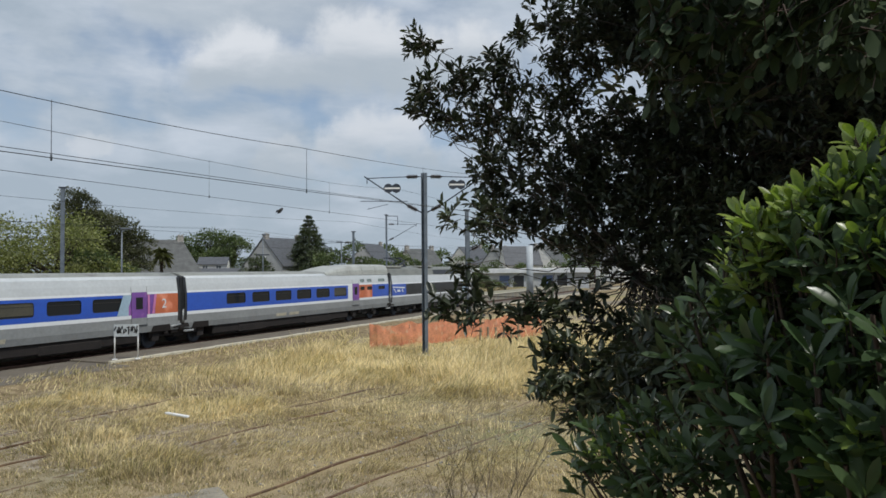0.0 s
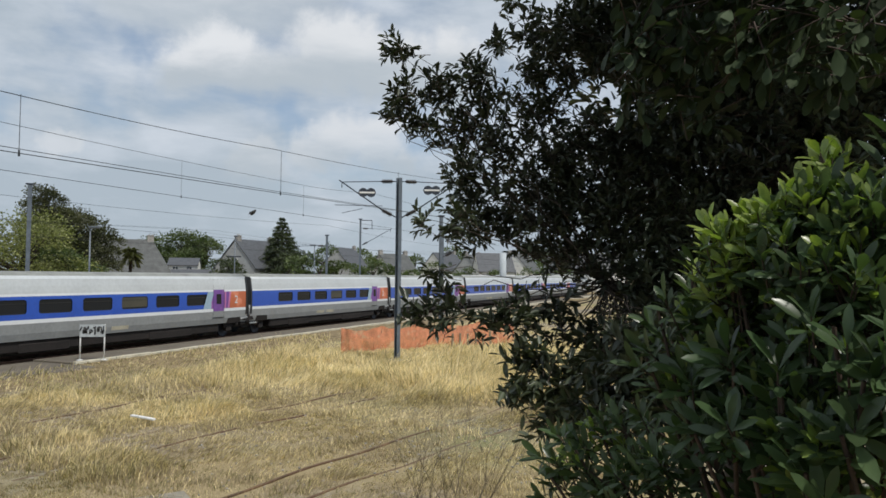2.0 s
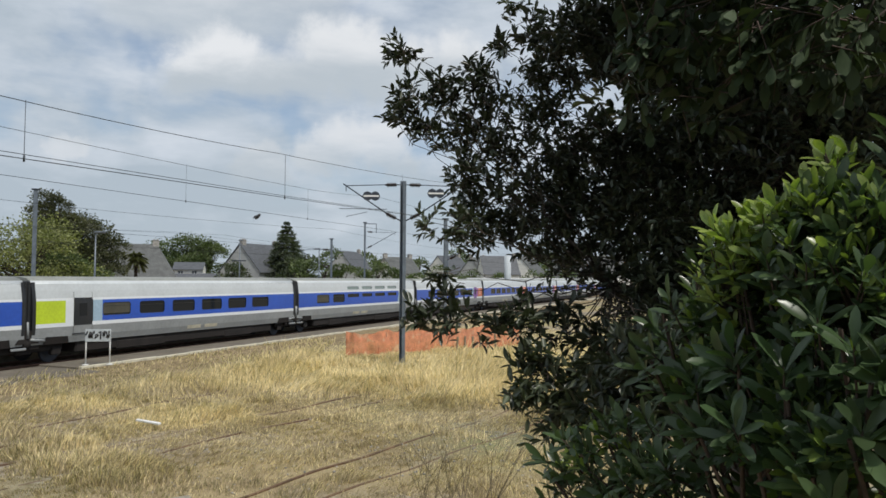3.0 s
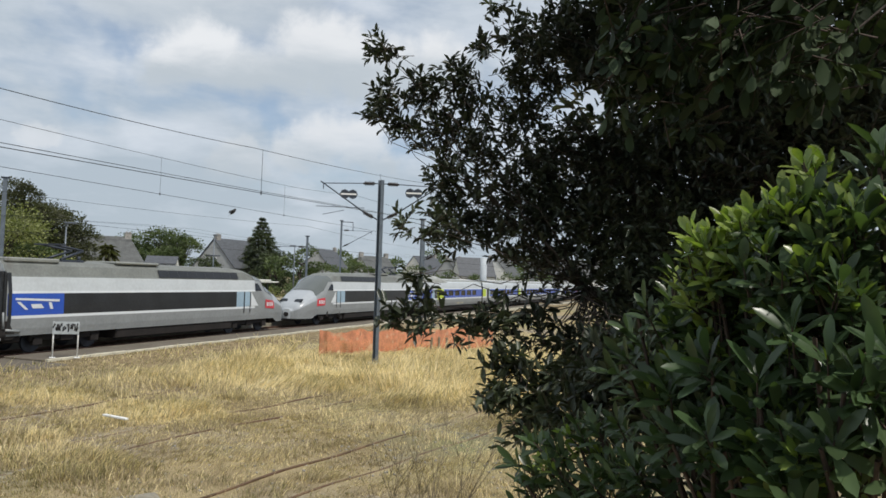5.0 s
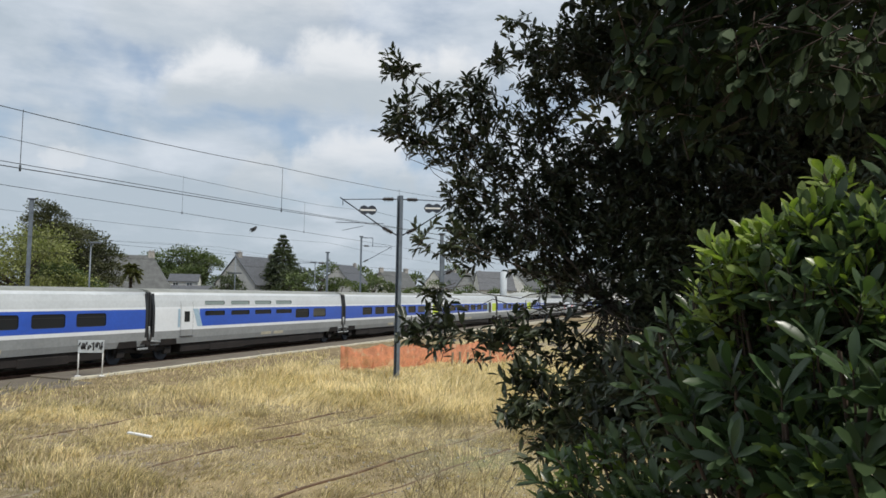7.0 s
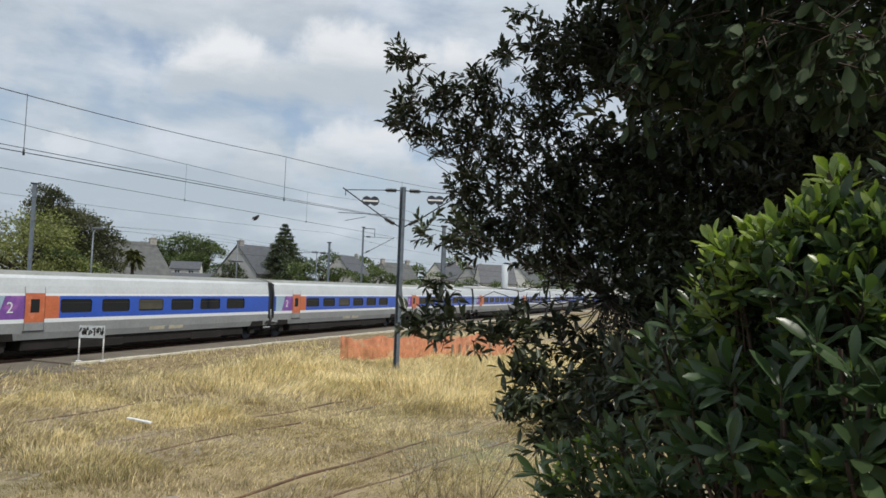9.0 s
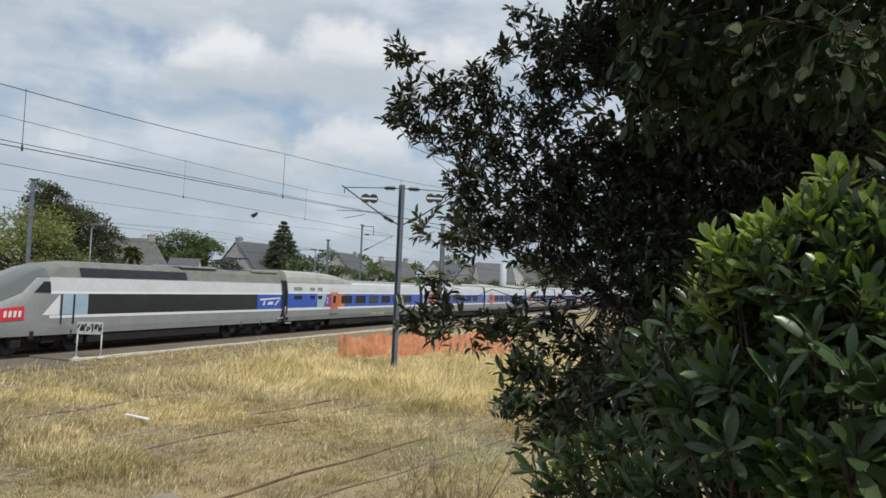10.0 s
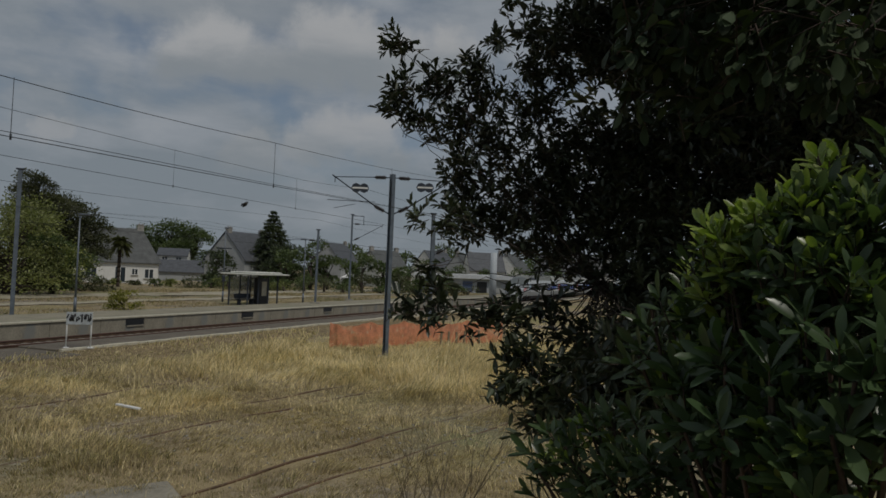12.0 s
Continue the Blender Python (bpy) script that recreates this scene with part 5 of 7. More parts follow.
def broad_tree(label, x, y, z, height, spread, leafy, seed, leaf=0.34, count=2600, low=0.15, clumps=16, name="tree", category="tree", squat=1.0):
    """Trunk with limbs and a crown of leaf clumps with an uneven outline."""
    rng, rnd = np.random.default_rng(seed), random.Random(seed)
    ob = thing(name, label, category, "trees beyond the railway", at=pose(x, y, z))
    bm = bmesh.new()
    tube(bm, (0, 0, -0.3), (0, 0, height * 0.45), spread * 0.06, spread * 0.035, n=8)
    cs = []
    for k in range(clumps):
        a = rnd.uniform(0, math.tau)
        f = rnd.uniform(0, 1)
        h = low + (0.93 - low) * f
        w = spread * (math.sin(math.pi * min(1, (0.22 + 0.72 * f))) ** 0.6) * rnd.uniform(0.35, 0.86) * 0.62
        c = Vector((math.cos(a) * w, math.sin(a) * w, h * height))
        cs.append((c, spread * rnd.uniform(0.16, 0.30)))
        limb(bm, (0, 0, height * min(0.45, h * 0.6)), c, spread * 0.02, spread * 0.005, rnd, n=3, sides=5)
    part("trunk", bm, BARK, ob)
    P, Wy, Nn = [], [], []
    for c, r in cs:
        n = max(30, int(count / clumps * (r / (spread * 0.23)) ** 2))
        u_ = unit(rng, n)
        u_[:, 2] = np.where(u_[:, 2] < -0.35, -u_[:, 2] * 0.5, u_[:, 2])
        rad = r * (rng.uniform(0.25, 1.0, n) ** 0.45) * rng.uniform(0.85, 1.25, n)
        P.append(np.array(c) + u_ * rad[:, None] * np.array([1, 1, 0.78 * squat]))
        Wy.append(u_ + 0.7 * unit(rng, n))
        Nn.append(unit(rng, n) + np.array([0, 0, 0.8]))
    P, Wy, Nn = np.concatenate(P), np.concatenate(Wy), np.concatenate(Nn)
    n = len(P)
    L = rng.uniform(0.6, 1.3, n) * leaf
    V, Fq = leaf_arrays(P, Wy, Nn, L, L * rng.uniform(0.45, 0.7, n))
    tagged(mesh_np("crown", V, Fq, [leafy], ob), kind="stuff")
    return ob


def conifer(label, x, y, z, height, radius, leafy, seed, tiers=19):
    """Pointed conifer: whorls of drooping boughs with needle sprays."""
    rng, rnd = np.random.default_rng(seed), random.Random(seed)
    ob = thing("conifer", label, "conifer", "trees beyond the railway", at=pose(x, y, z))
    bm = bmesh.new()
    tube(bm, (0, 0, -0.3), (0, 0, height), radius * 0.09, 0.03, n=8)
    P, Wy, Nn, Ls = [], [], [], []
    for t in range(tiers):
        f = t / (tiers - 1)
        r = radius * (1 - f) ** 0.92 * rnd.uniform(0.72, 1.12) + 0.2
        h = height * (0.12 + 0.86 * f)
        for k in range(11 if f < 0.8 else 7):
            a = k * math.tau / (11 if f < 0.8 else 7) + rnd.uniform(-0.2, 0.2) + t * 0.7
            tip = Vector((math.cos(a) * r, math.sin(a) * r, h - r * 0.22 + rnd.uniform(-0.2, 0.2)))
            limb(bm, (0, 0, h), tip, 0.05, 0.015, rnd, 0.08, 2, 4)
            m_ = 95 if f < 0.8 else 50
            s = rng.uniform(0.25, 1.05, m_)
            b = np.array([0, 0, h]) + (np.array(tip) - np.array([0, 0, h])) * s[:, None]
            P.append(b + rng.normal(size=(m_, 3)) * np.array([0.16, 0.16, 0.10]) * (0.5 + r * 0.3))
            d = np.array([math.cos(a), math.sin(a), -0.2])
            Wy.append(d + 0.7 * unit(rng, m_))
            Nn.append(np.tile([0, 0, 1.0], (m_, 1)) + 0.5 * unit(rng, m_))
    P, Wy, Nn = np.concatenate(P), np.concatenate(Wy), np.concatenate(Nn)
    n = len(P)
    L = rng.uniform(0.22, 0.48, n)
    V, Fq = leaf_arrays(P, Wy, Nn, L, L * 0.3)
    part("trunk", bm, BARK, ob)
    tagged(mesh_np("crown", V, Fq, [leafy], ob), kind="stuff")


def palm(x, y, z, height):
    rng, rnd = np.random.default_rng(3), random.Random(3)
    ob = thing("palm_tree", "short palm tree with drooping fronds before the house", "palm tree", at=pose(x, y, z))
    bm = bmesh.new()
    for k in range(9):
        tube(bm, (0, 0, height * k / 9 * 0.8), (0, 0, height * (k + 1) / 9 * 0.8), 0.24, 0.18, n=8)
    part("trunk", bm, BARK, ob)
    for k in range(40):
        a, e = k * 2.399, rnd.uniform(-0.9, 1.2)
        d = np.array([math.cos(a) * math.cos(e), math.sin(a) * math.cos(e), math.sin(e)])
        s = np.linspace(0.25, 1.25, 14)
        c = np.array([0, 0, height * 0.82]) + d * s[:, None] + np.array([0, 0, -0.45]) * (s ** 2)[:, None]
        side = np.cross(d, [0, 0, 1.0])
        P = np.concatenate([c, c])
        Wy = np.concatenate([np.tile(side + 0.5 * d, (14, 1)), np.tile(-side + 0.5 * d, (14, 1))]) + np.array([0, 0, -0.3])
        V, Fq = leaf_arrays(P, Wy, np.tile([0, 0, 1.0], (28, 1)) + 0.1 * unit(rng, 28), np.full(28, 0.55), np.full(28, 0.12))
        mesh_np("frond", V, Fq, [F_OLIVE], ob)


def build_far_trees():
    broad_tree("bright green leafy tree at the edge of the yard", -33.6, 62.0, 0.5, 7.6, 8.6, F_LIGHT, 11, 0.22, 11000, 0.02, 36)
    broad_tree("bright green leafy tree at the edge of the yard", -39.5, 60.0, 0.5, 8.2, 8.0, F_LIGHT, 12, 0.22, 9000, 0.02, 34)
    broad_tree("leafy green tree beside the dark pines", -31.4, 65.0, 0.5, 5.6, 5.0, F_MID, 13, 0.22, 5500, 0.05, 18)
    broad_tree("tall dark pine with open layered crown", -37.6, 73.4, 0.4, 12.4, 4.0, F_PINE, 14, 0.2, 9000, 0.2, 44)
    broad_tree("broad dark spreading pine with low boughs", -38.0, 78.2, 0.4, 9.9, 8.4, F_PINE, 15, 0.22, 19000, 0.27, 46, squat=0.7)
    broad_tree("broad dark spreading pine with low boughs", -37.0, 80.4, 0.4, 9.2, 6.6, F_PINE, 16, 0.26, 7500, 0.34, 28, squat=0.7)
    broad_tree("distant green tree behind the roofs", -56.0, 152.0, 0.8, 10.3, 9.0, F_MID, 17, 0.4, 5600, 0.02, 34)
    broad_tree("distant green tree behind the roofs", -50.5, 154.0, 0.8, 11.6, 9.0, F_MID, 18, 0.4, 5600, 0.02, 34)
    broad_tree("distant green tree behind the roofs", -45.5, 154.0, 0.8, 10.2, 9.0, F_MID, 19, 0.4, 5600, 0.02, 34)
    broad_tree("distant green tree behind the roofs", -62.0, 154.0, 0.8, 9.4, 8.0, F_MID, 20, 0.4, 5000, 0.02, 30)
    broad_tree("dense dark shrub beside the house", -28.8, 108.2, 0.5, 5.1, 5.0, F_DARK, 21, 0.34, 2200, 0.02, 16, "shrub", "shrub")
    broad_tree("distant green tree behind the roofs", -53.5, 149.0, 0.8, 6.6, 8.5, F_MID, 23, 0.4, 4200, 0.0, 26)
    broad_tree("distant green tree behind the roofs", -47.5, 150.5, 0.8, 7.4, 8.5, F_MID, 24, 0.4, 4200, 0.0, 26)
    conifer("tall dark pointed conifer", -22.2, 118.0, 0.6, 12.3, 5.6, F_DARK, 22)
    for k, (x, y, h, w, f) in enumerate(((-18.0, 108.5, 5.2, 5.0, F_MID), (-14.6, 109.0, 7.2, 5.2, F_MID), (-19.6, 112.0, 6.4, 4.6, F_DARK), (-12.2, 111.0, 5.0, 4.0, F_MID),
                                         (-7.0, 111.8, 6.0, 4.4, F_MID), (-3.9, 113.5, 4.4, 3.6, F_MID))):
        broad_tree("round green garden tree behind the platform", x, y, 0.6, h, w, f, 30 + k, 0.34, 1700, 0.03, 14)
    for k, (x, y, h) in enumerate(((-1.0, 118, 3.4), (2.5, 116, 2.6), (6.5, 120, 3.2), (-10.0, 122, 4.6), (0.5, 140, 5.0), (10.0, 150, 5.2), (16, 152, 4.4), (24, 146, 5.2), (32, 150, 4.8), (-8.5, 160, 6.6), (5, 168, 6.2))):
        broad_tree("round green garden tree in the village", x, y, 0.5, h, h * 1.05, F_MID, 140 + k, 0.36, 900, 0.02, 10)
    for k in range(16):
        x = -28 + 9.0 * k
        broad_tree("far hazy green woodland tree", x + 3 * math.sin(k * 2.1), 232 + 14 * math.cos(k * 1.3), 0.9, 9.5 + 2.6 * math.sin(k * 1.9), 11, F_MID, 50 + k, 0.7, 1000, 0.03, 12)
    for k in range(12):
        broad_tree("low hedge shrub before the white house", -44 + 2.5 * k, 97.5 + 0.7 * math.sin(k * 2), 0.4, (0.75 if k < 6 else 1.5) * (1 + 0.3 * math.sin(k * 1.7)), 2.8 if k > 5 else 1.7, (F_OLIVE, F_MID, F_LIGHT)[k % 3], 80 + k, 0.22, 420, 0.0, 8, "shrub", "shrub")
    for k in range(10):
        broad_tree("low green bush along the rear of the station yard", -14 + 2.6 * k, 99 + 0.9 * k, 0.5, 1.7 + 0.7 * math.sin(k * 2.7), 3.2, (F_MID, F_OLIVE)[k % 2], 95 + k, 0.24, 420, 0.0, 8, "shrub", "shrub")
    for k in range(9):
        broad_tree("rough green undergrowth below the pines", -44 + 1.55 * k, 66.5 + 1.1 * k, 0.3, 1.6 + 0.6 * math.sin(k * 2.1), 3.0, (F_MID, F_DARK, F_OLIVE)[k % 3], 200 + k, 0.2, 800, 0.0, 10, "shrub", "shrub")
    broad_tree("yellow-green self-sown bush behind the platform", -17.4, 45.1, 0.42, 1.45, 1.7, F_YELLOW, 120, 0.13, 900, 0.02, 12, "shrub", "shrub")
    # unseen row added behind the camera, to keep sky light off the near leaves
    for k in range(7):
        broad_tree("unseen evergreen tree added behind the camera to block sky light", -4.6 + 1.9 * k, -3.6 - 0.5 * math.sin(k * 1.9), 1.3, 3.4 + 0.5 * math.sin(k * 2.3), 3.0, F_DARK, 170 + k, 0.2, 1300, 0.0, 16)
    palm(-34.9, 88.3, 0.5, 6.7)


build_far_trees()

# ---------------------------------------------------------------- houses

PLASTER = mat("white_plaster", (0.74, 0.73, 0.69), 0.85, 0, 0.06, 0.8, bump=0.1)
PLASTER_G = mat("grey_plaster", (0.40, 0.41, 0.41), 0.85, 0, 0.08, 0.8)
SLATE = mat("slate", (0.105, 0.112, 0.125), 0.65, 0, 0.18, 1.4, bump=0.4, bump_scale=9, stretch=(1, 1, 3))
SLATE_P = mat("pale_slate", (0.115, 0.12, 0.118), 0.7, 0, 0.18, 1.4, bump=0.4, bump_scale=9)
HOUSE_GLASS = glass("house_glass", (0.035, 0.045, 0.055), 0.08)
BRICKC = mat("chimney_render", (0.42, 0.40, 0.37), 0.9, 0, 0.2, 4.0)


def house(label, x, y, z, turn, w, d, eave, ridge, wall_mat, roof_mat, windows=(), hip=0.0, chimneys=(), roof_over=0.35, shutters=None):
    """A house with its front on -y: walls, pitched roof of two or four slopes, windows with frames and sills, chimneys."""
    ob = thing("house", label, "house", "houses beyond the railway", at=pose(x, y, z, 0, 0, turn))
    bm = bmesh.new()
    t = 0.3
    box(bm, -w / 2, w / 2, -d / 2, -d / 2 + t, -0.3, eave)
    box(bm, -w / 2, w / 2, d / 2 - t, d / 2, -0.3, eave)
    for sx in (-1, 1):
        x0, x1 = sorted((sx * w / 2, sx * (w / 2 - t)))
        box(bm, x0, x1, -d / 2 + t, d / 2 - t, -0.3, eave)
        if hip < 0.3:
            v = [bm.verts.new((xx, yy, zz)) for xx in (x0, x1) for yy, zz in ((-d / 2, eave), (d / 2, eave), (0, ridge - 0.12))]
            bm.faces.new(v[:3]); bm.faces.new(v[3:][::-1])
            bm.faces.new((v[0], v[3], v[5], v[2])); bm.faces.new((v[1], v[2], v[5], v[4]))
    part("wall", bm, wall_mat, ob)
    bm = bmesh.new()
    o_ = roof_over
    rise = (ridge - eave) / (d / 2)
    ez = eave - o_ * rise
    rx = w / 2 + (0.15 if hip < 0.3 else -hip)
    ex = w / 2 + (0.15 if hip < 0.3 else o_)
    lo = [(-ex, -d / 2 - o_, ez), (ex, -d / 2 - o_, ez), (ex, d / 2 + o_, ez), (-ex, d / 2 + o_, ez)]
    hi = [(-rx, 0, ridge), (rx, 0, ridge)]
    vs = [[bm.verts.new((a, b, c + dz)) for a, b, c in lo + hi] for dz in (0.0, 0.16)]
    for v in vs:
        bm.faces.new((v[0], v[1], v[5], v[4])); bm.faces.new((v[2], v[3], v[4], v[5]))
        if hip >= 0.3:
            bm.faces.new((v[1], v[2], v[5])); bm.faces.new((v[3], v[0], v[4]))
    for a, b in ((0, 1), (1, 2), (2, 3), (3, 0)) if hip >= 0.3 else ((0, 1), (1, 5), (5, 2), (2, 3), (3, 4), (4, 0)):
        bm.faces.new((vs[0][a], vs[0][b], vs[1][b], vs[1][a]))
    bm.normal_update()
    bmesh.ops.recalc_face_normals(bm, faces=bm.faces)
    roof = part("roof", bm, roof_mat, ob)
    for cx in chimneys:
        bm = bmesh.new()
        box(bm, cx - 0.45, cx + 0.45, -0.3, 0.3, ridge - 0.9, ridge + 0.7, 0.03)
        box(bm, cx - 0.5, cx + 0.5, -0.35, 0.35, ridge + 0.7, ridge + 0.8, 0.02)
        for k in (-0.22, 0.22):
            tube(bm, (cx + k, 0, ridge + 0.78), (cx + k, 0, ridge + 0.98), 0.10, 0.08, n=8)
        part("chimney", bm, BRICKC, ob)
    for face, wx, wz, ww, wh in windows:
        m = Matrix.Translation((wx, -d / 2, wz)) if face == "f" else Matrix.Translation((w / 2, wx, wz)) @ Matrix.Rotation(radians(90), 4, "Z") if face == "r" \
            else Matrix.Translation((-w / 2, wx, wz)) @ Matrix.Rotation(radians(-90), 4, "Z")
        bm = bmesh.new()
        box(bm, -ww / 2, ww / 2, -0.012, 0.02, 0, wh, 0, m)
        win = part("window", bm, HOUSE_GLASS, ob)
        bm = bmesh.new()
        for a in (-ww / 2, ww / 2, 0):
            box(bm, a - 0.05, a + 0.05, -0.05, -0.013, 0, wh, 0, m)
        for a in (0, wh - 0.04):
            box(bm, -ww / 2, ww / 2, -0.045, -0.013, a - 0.04, a + 0.04, 0, m)
        part("frame", bm, WHITE, win)
        bm = bmesh.new()
        box(bm, -ww / 2 - 0.1, ww / 2 + 0.1, -0.16, -0.012, -0.14, -0.05, 0, m)
        part("sill", bm, CONCRETE, win)
    return ob


def build_houses():
    ang = 18
    house("white house with steep hipped slate roof and chimney", -43.3, 107.6, 0.4, ang, 12.4, 8.2, 3.35, 8.0, PLASTER, SLATE_P,
          [("f", -2.6, 0.95, 1.5, 1.45), ("f", 1.2, 0.2, 1.4, 2.25), ("f", 3.1, 1.35, 0.8, 0.9), ("f", 5.0, 0.9, 1.2, 1.35), ("r", 0.5, 0.9, 1.2, 1.3)], 2.6, (3.4,))
    house("small white house with dark roof behind trees", -46.6, 145.0, 3.0, 10, 5.6, 5.0, 2.2, 3.5, PLASTER, SLATE,
          [("f", -1.4, 0.8, 1.0, 1.1), ("f", 1.2, 0.8, 1.0, 1.1)], 0, ())
    house("long low outbuilding with dark slate roof", -41.0, 138.0, 0.6, 8, 13.0, 5.0, 1.6, 3.6, PLASTER_G, SLATE)
    house("grey gabled house with slate roof and white dormer", -27.0, 119.8, 0.5, 62, 9.5, 8.2, 4.2, 8.5, PLASTER_G, SLATE,
          [("l", 0.0, 4.3, 1.1, 1.3), ("l", -2.2, 1.2, 1.2, 1.3), ("l", 2.0, 1.2, 1.2, 1.3), ("f", 0.5, 1.0, 1.4, 1.5)], 0, (-4.0, 3.9))
    rows = [(-17.0, 171.0, 66, 9, 8, 4.5, 9.2), (-5.0, 151.0, 38, 7, 7, 4.2, 7.4), (7.4, 191.0, 52, 10, 8, 4.6, 9.0),
            (14.5, 183.0, 60, 8, 7, 4.2, 8.4), (19.0, 176.0, 10, 9, 7, 4.4, 8.6), (28.0, 190.0, 62, 10, 8, 4.6, 9.0), (36.0, 170.0, 15, 9, 8, 4.5, 8.6), (47.0, 180.0, 0, 10, 8, 4.5, 9.0),
            (-58.0, 120.0, 20, 10, 8, 4.2, 8.4)]
    for k, (x, y, a, w, d, e, r) in enumerate(rows):
        house("white-rendered house with dark slate roof in the village", x, y, 0.6, a, w, d, e, r, PLASTER if k % 3 else PLASTER_G, SLATE_P if k % 2 else SLATE,
              [("f", -w * 0.28, 1.0, 1.2, 1.3), ("f", w * 0.25, 1.0, 1.2, 1.3), ("f", 0, 0.1, 1.0, 2.0), ("l", 0, 3.6, 1.0, 1.2), ("r", 0, 3.6, 1.0, 1.2)], 0, (-w * 0.46, w * 0.46) if k % 2 else (w * 0.46,))
    # long industrial shed with pale roof edge and bluish bays
    ob = thing("industrial_shed", "long low pale industrial shed with blue-grey bays", "shed", at=pose(13.5, 133.0, 0.3, 0, 0, -4))
    bm = bmesh.new()
    box(bm, -11.5, 13, -4, 10, -0.3, 2.6)
    part("wall", bm, mat("shed_wall", (0.42, 0.44, 0.47), 0.7, 0, 0.08, 0.5), ob)
    bm = bmesh.new()
    box(bm, -12, 13.5, -4.8, 10.5, 2.62, 3.5, 0.08)
    part("roof", bm, mat("shed_roof", (0.62, 0.64, 0.66), 0.6, 0, 0.08, 0.5), ob)
    for k in range(9):
        bm = bmesh.new()
        box(bm, -10.8 + 2.6 * k, -9.0 + 2.6 * k, -4.06, -3.99, 0.2, 2.2, 0.02)
        part("bay_door", bm, (mat("bay_blue", (0.10, 0.14, 0.26), 0.6, 0, 0.1, 0.7), TR_DARK, PLASTER_G)[k % 3], ob)
    bm = bmesh.new()
    tube(bm, (0, 0, -0.3), (0, 0, 6.4), 0.5, 0.46, n=12)
    o = link("concrete_column", bm, mat("column_grey", (0.45, 0.49, 0.52), 0.7, 0, 0.06, 0.6))
    o.matrix_basis = pose(12.1, 99.3, 0.5)
    tagged(o, "tall pale grey concrete column", "column")
    # white garden tent
    ob = thing("garden_tent", "small white garden tent", "tent", at=pose(-9.5, 119.5, 0.5))
    bm = bmesh.new()
    v = [bm.verts.new(c) for c in ((-1.5, -1.3, 1.9), (1.5, -1.3, 1.9), (1.5, 1.3, 1.9), (-1.5, 1.3, 1.9), (0, 0, 2.7))]
    for a, b in ((0, 1), (1, 2), (2, 3), (3, 0)):
        bm.faces.new((v[a], v[b], v[4]))
    part("canopy", bm, WHITE, ob)
    for sx, sy in itertools.product((-1.4, 1.4), (-1.2, 1.2)):
        bm = bmesh.new()
        tube(bm, (sx, sy, 0), (sx, sy, 1.95), 0.03, n=6)
        part("post", bm, WHITE, ob)


build_houses()

# gravel strips of the old yard beyond the platform


def build_yard():
    gravel = mat("yard_gravel", (0.46, 0.41, 0.30), 0.95, 0, 0.16, 0.7, bump=0.3, bump_scale=20, spot=((0.26, 0.24, 0.13), 0.5, 0.56))
    for k, (q, w) in enumerate(((-16.0, 2.4), (-25.0, 5.5))):
        s = np.arange(-30, 130, 1.5)
        V = []
        for a in s:
            for e in (-0.5, 0.5):
                p_ = line(a, q + e * (w + 0.5 * math.sin(a * 0.31 + e + k)) + 0.4 * math.sin(a * 0.11 + k))
                V.append((p_.x, p_.y, float(ground_height(p_.x, p_.y)) + 0.05))
        i = np.arange(len(s) - 1)[:, None] * 2
        g = mesh_np("gravel_path", np.array(V), i + np.array([[0, 1, 3, 2]]), [gravel])
        tagged(g, "pale gravel strip of the old goods yard", "gravel path", kind="structure")


build_yard()

# ---------------------------------------------------------------- dry grass


def grass_mat(name, a, b, island):
    return mat(name, a, 0.8, 0, 0.1, 0.35, color2=b, trans=0.25, island=island, spec=0.15, patch=(0.35, 0.65), tint=(1.45, 1.55, 0.82))


G_STRAW = grass_mat("straw", (0.84, 0.71, 0.445), (0.70, 0.575, 0.345), 0.26)
G_DULL = grass_mat("dull_straw", (0.48, 0.395, 0.265), (0.36, 0.29, 0.195), 0.34)
G_GREEN = grass_mat("weed_green", (0.27, 0.245, 0.115), (0.18, 0.17, 0.08), 0.4)


def blades(x, y, h, rng, lean=0.35):
    """Thin bent blades: two quads each."""
    n = len(x)
    z = ground_height(x, y)
    a = rng.uniform(0, math.tau, n)
    dist = np.hypot(x, y)
    w = (0.0022 + 0.00031 * dist) * rng.uniform(0.7, 1.4, n)
    sx, sy = np.cos(a) * w, np.sin(a) * w
    lx = (rng.normal(size=n) * lean + 0.20 + 0.55 * patch_noise(x, y, 1.1, 17.0)) * h
    ly = (rng.normal(size=n) * lean + 0.45 * patch_noise(x, y, 1.3, 23.0)) * h
    B = np.stack([x, y, z - 0.02], 1)
    S = np.stack([sx, sy, 0 * sx], 1)
    M = B + np.stack([lx * 0.35, ly * 0.35, h * 0.55], 1)
    T = B + np.stack([lx, ly, h], 1)
    V = np.stack([B - S, B + S, M + S * 0.8, M - S * 0.8, T + S * 0.25, T - S * 0.25], 1).reshape(-1, 3)
    i = np.arange(n)[:, None] * 6
    Fq = np.concatenate([i + np.array([[0, 1, 2, 3]]), i + np.array([[3, 2, 4, 5]])], 1).reshape(-1, 4)
    return V, Fq


def patch_noise(x, y, s, seed):
    return (np.sin(x * s + 1.7 * np.sin(y * s * 0.7 + seed)) + np.sin(y * s * 1.3 + 1.3 * np.sin(x * s * 0.8 + seed * 2)) + np.sin((x + y) * s * 0.6 + seed * 3)) / 3


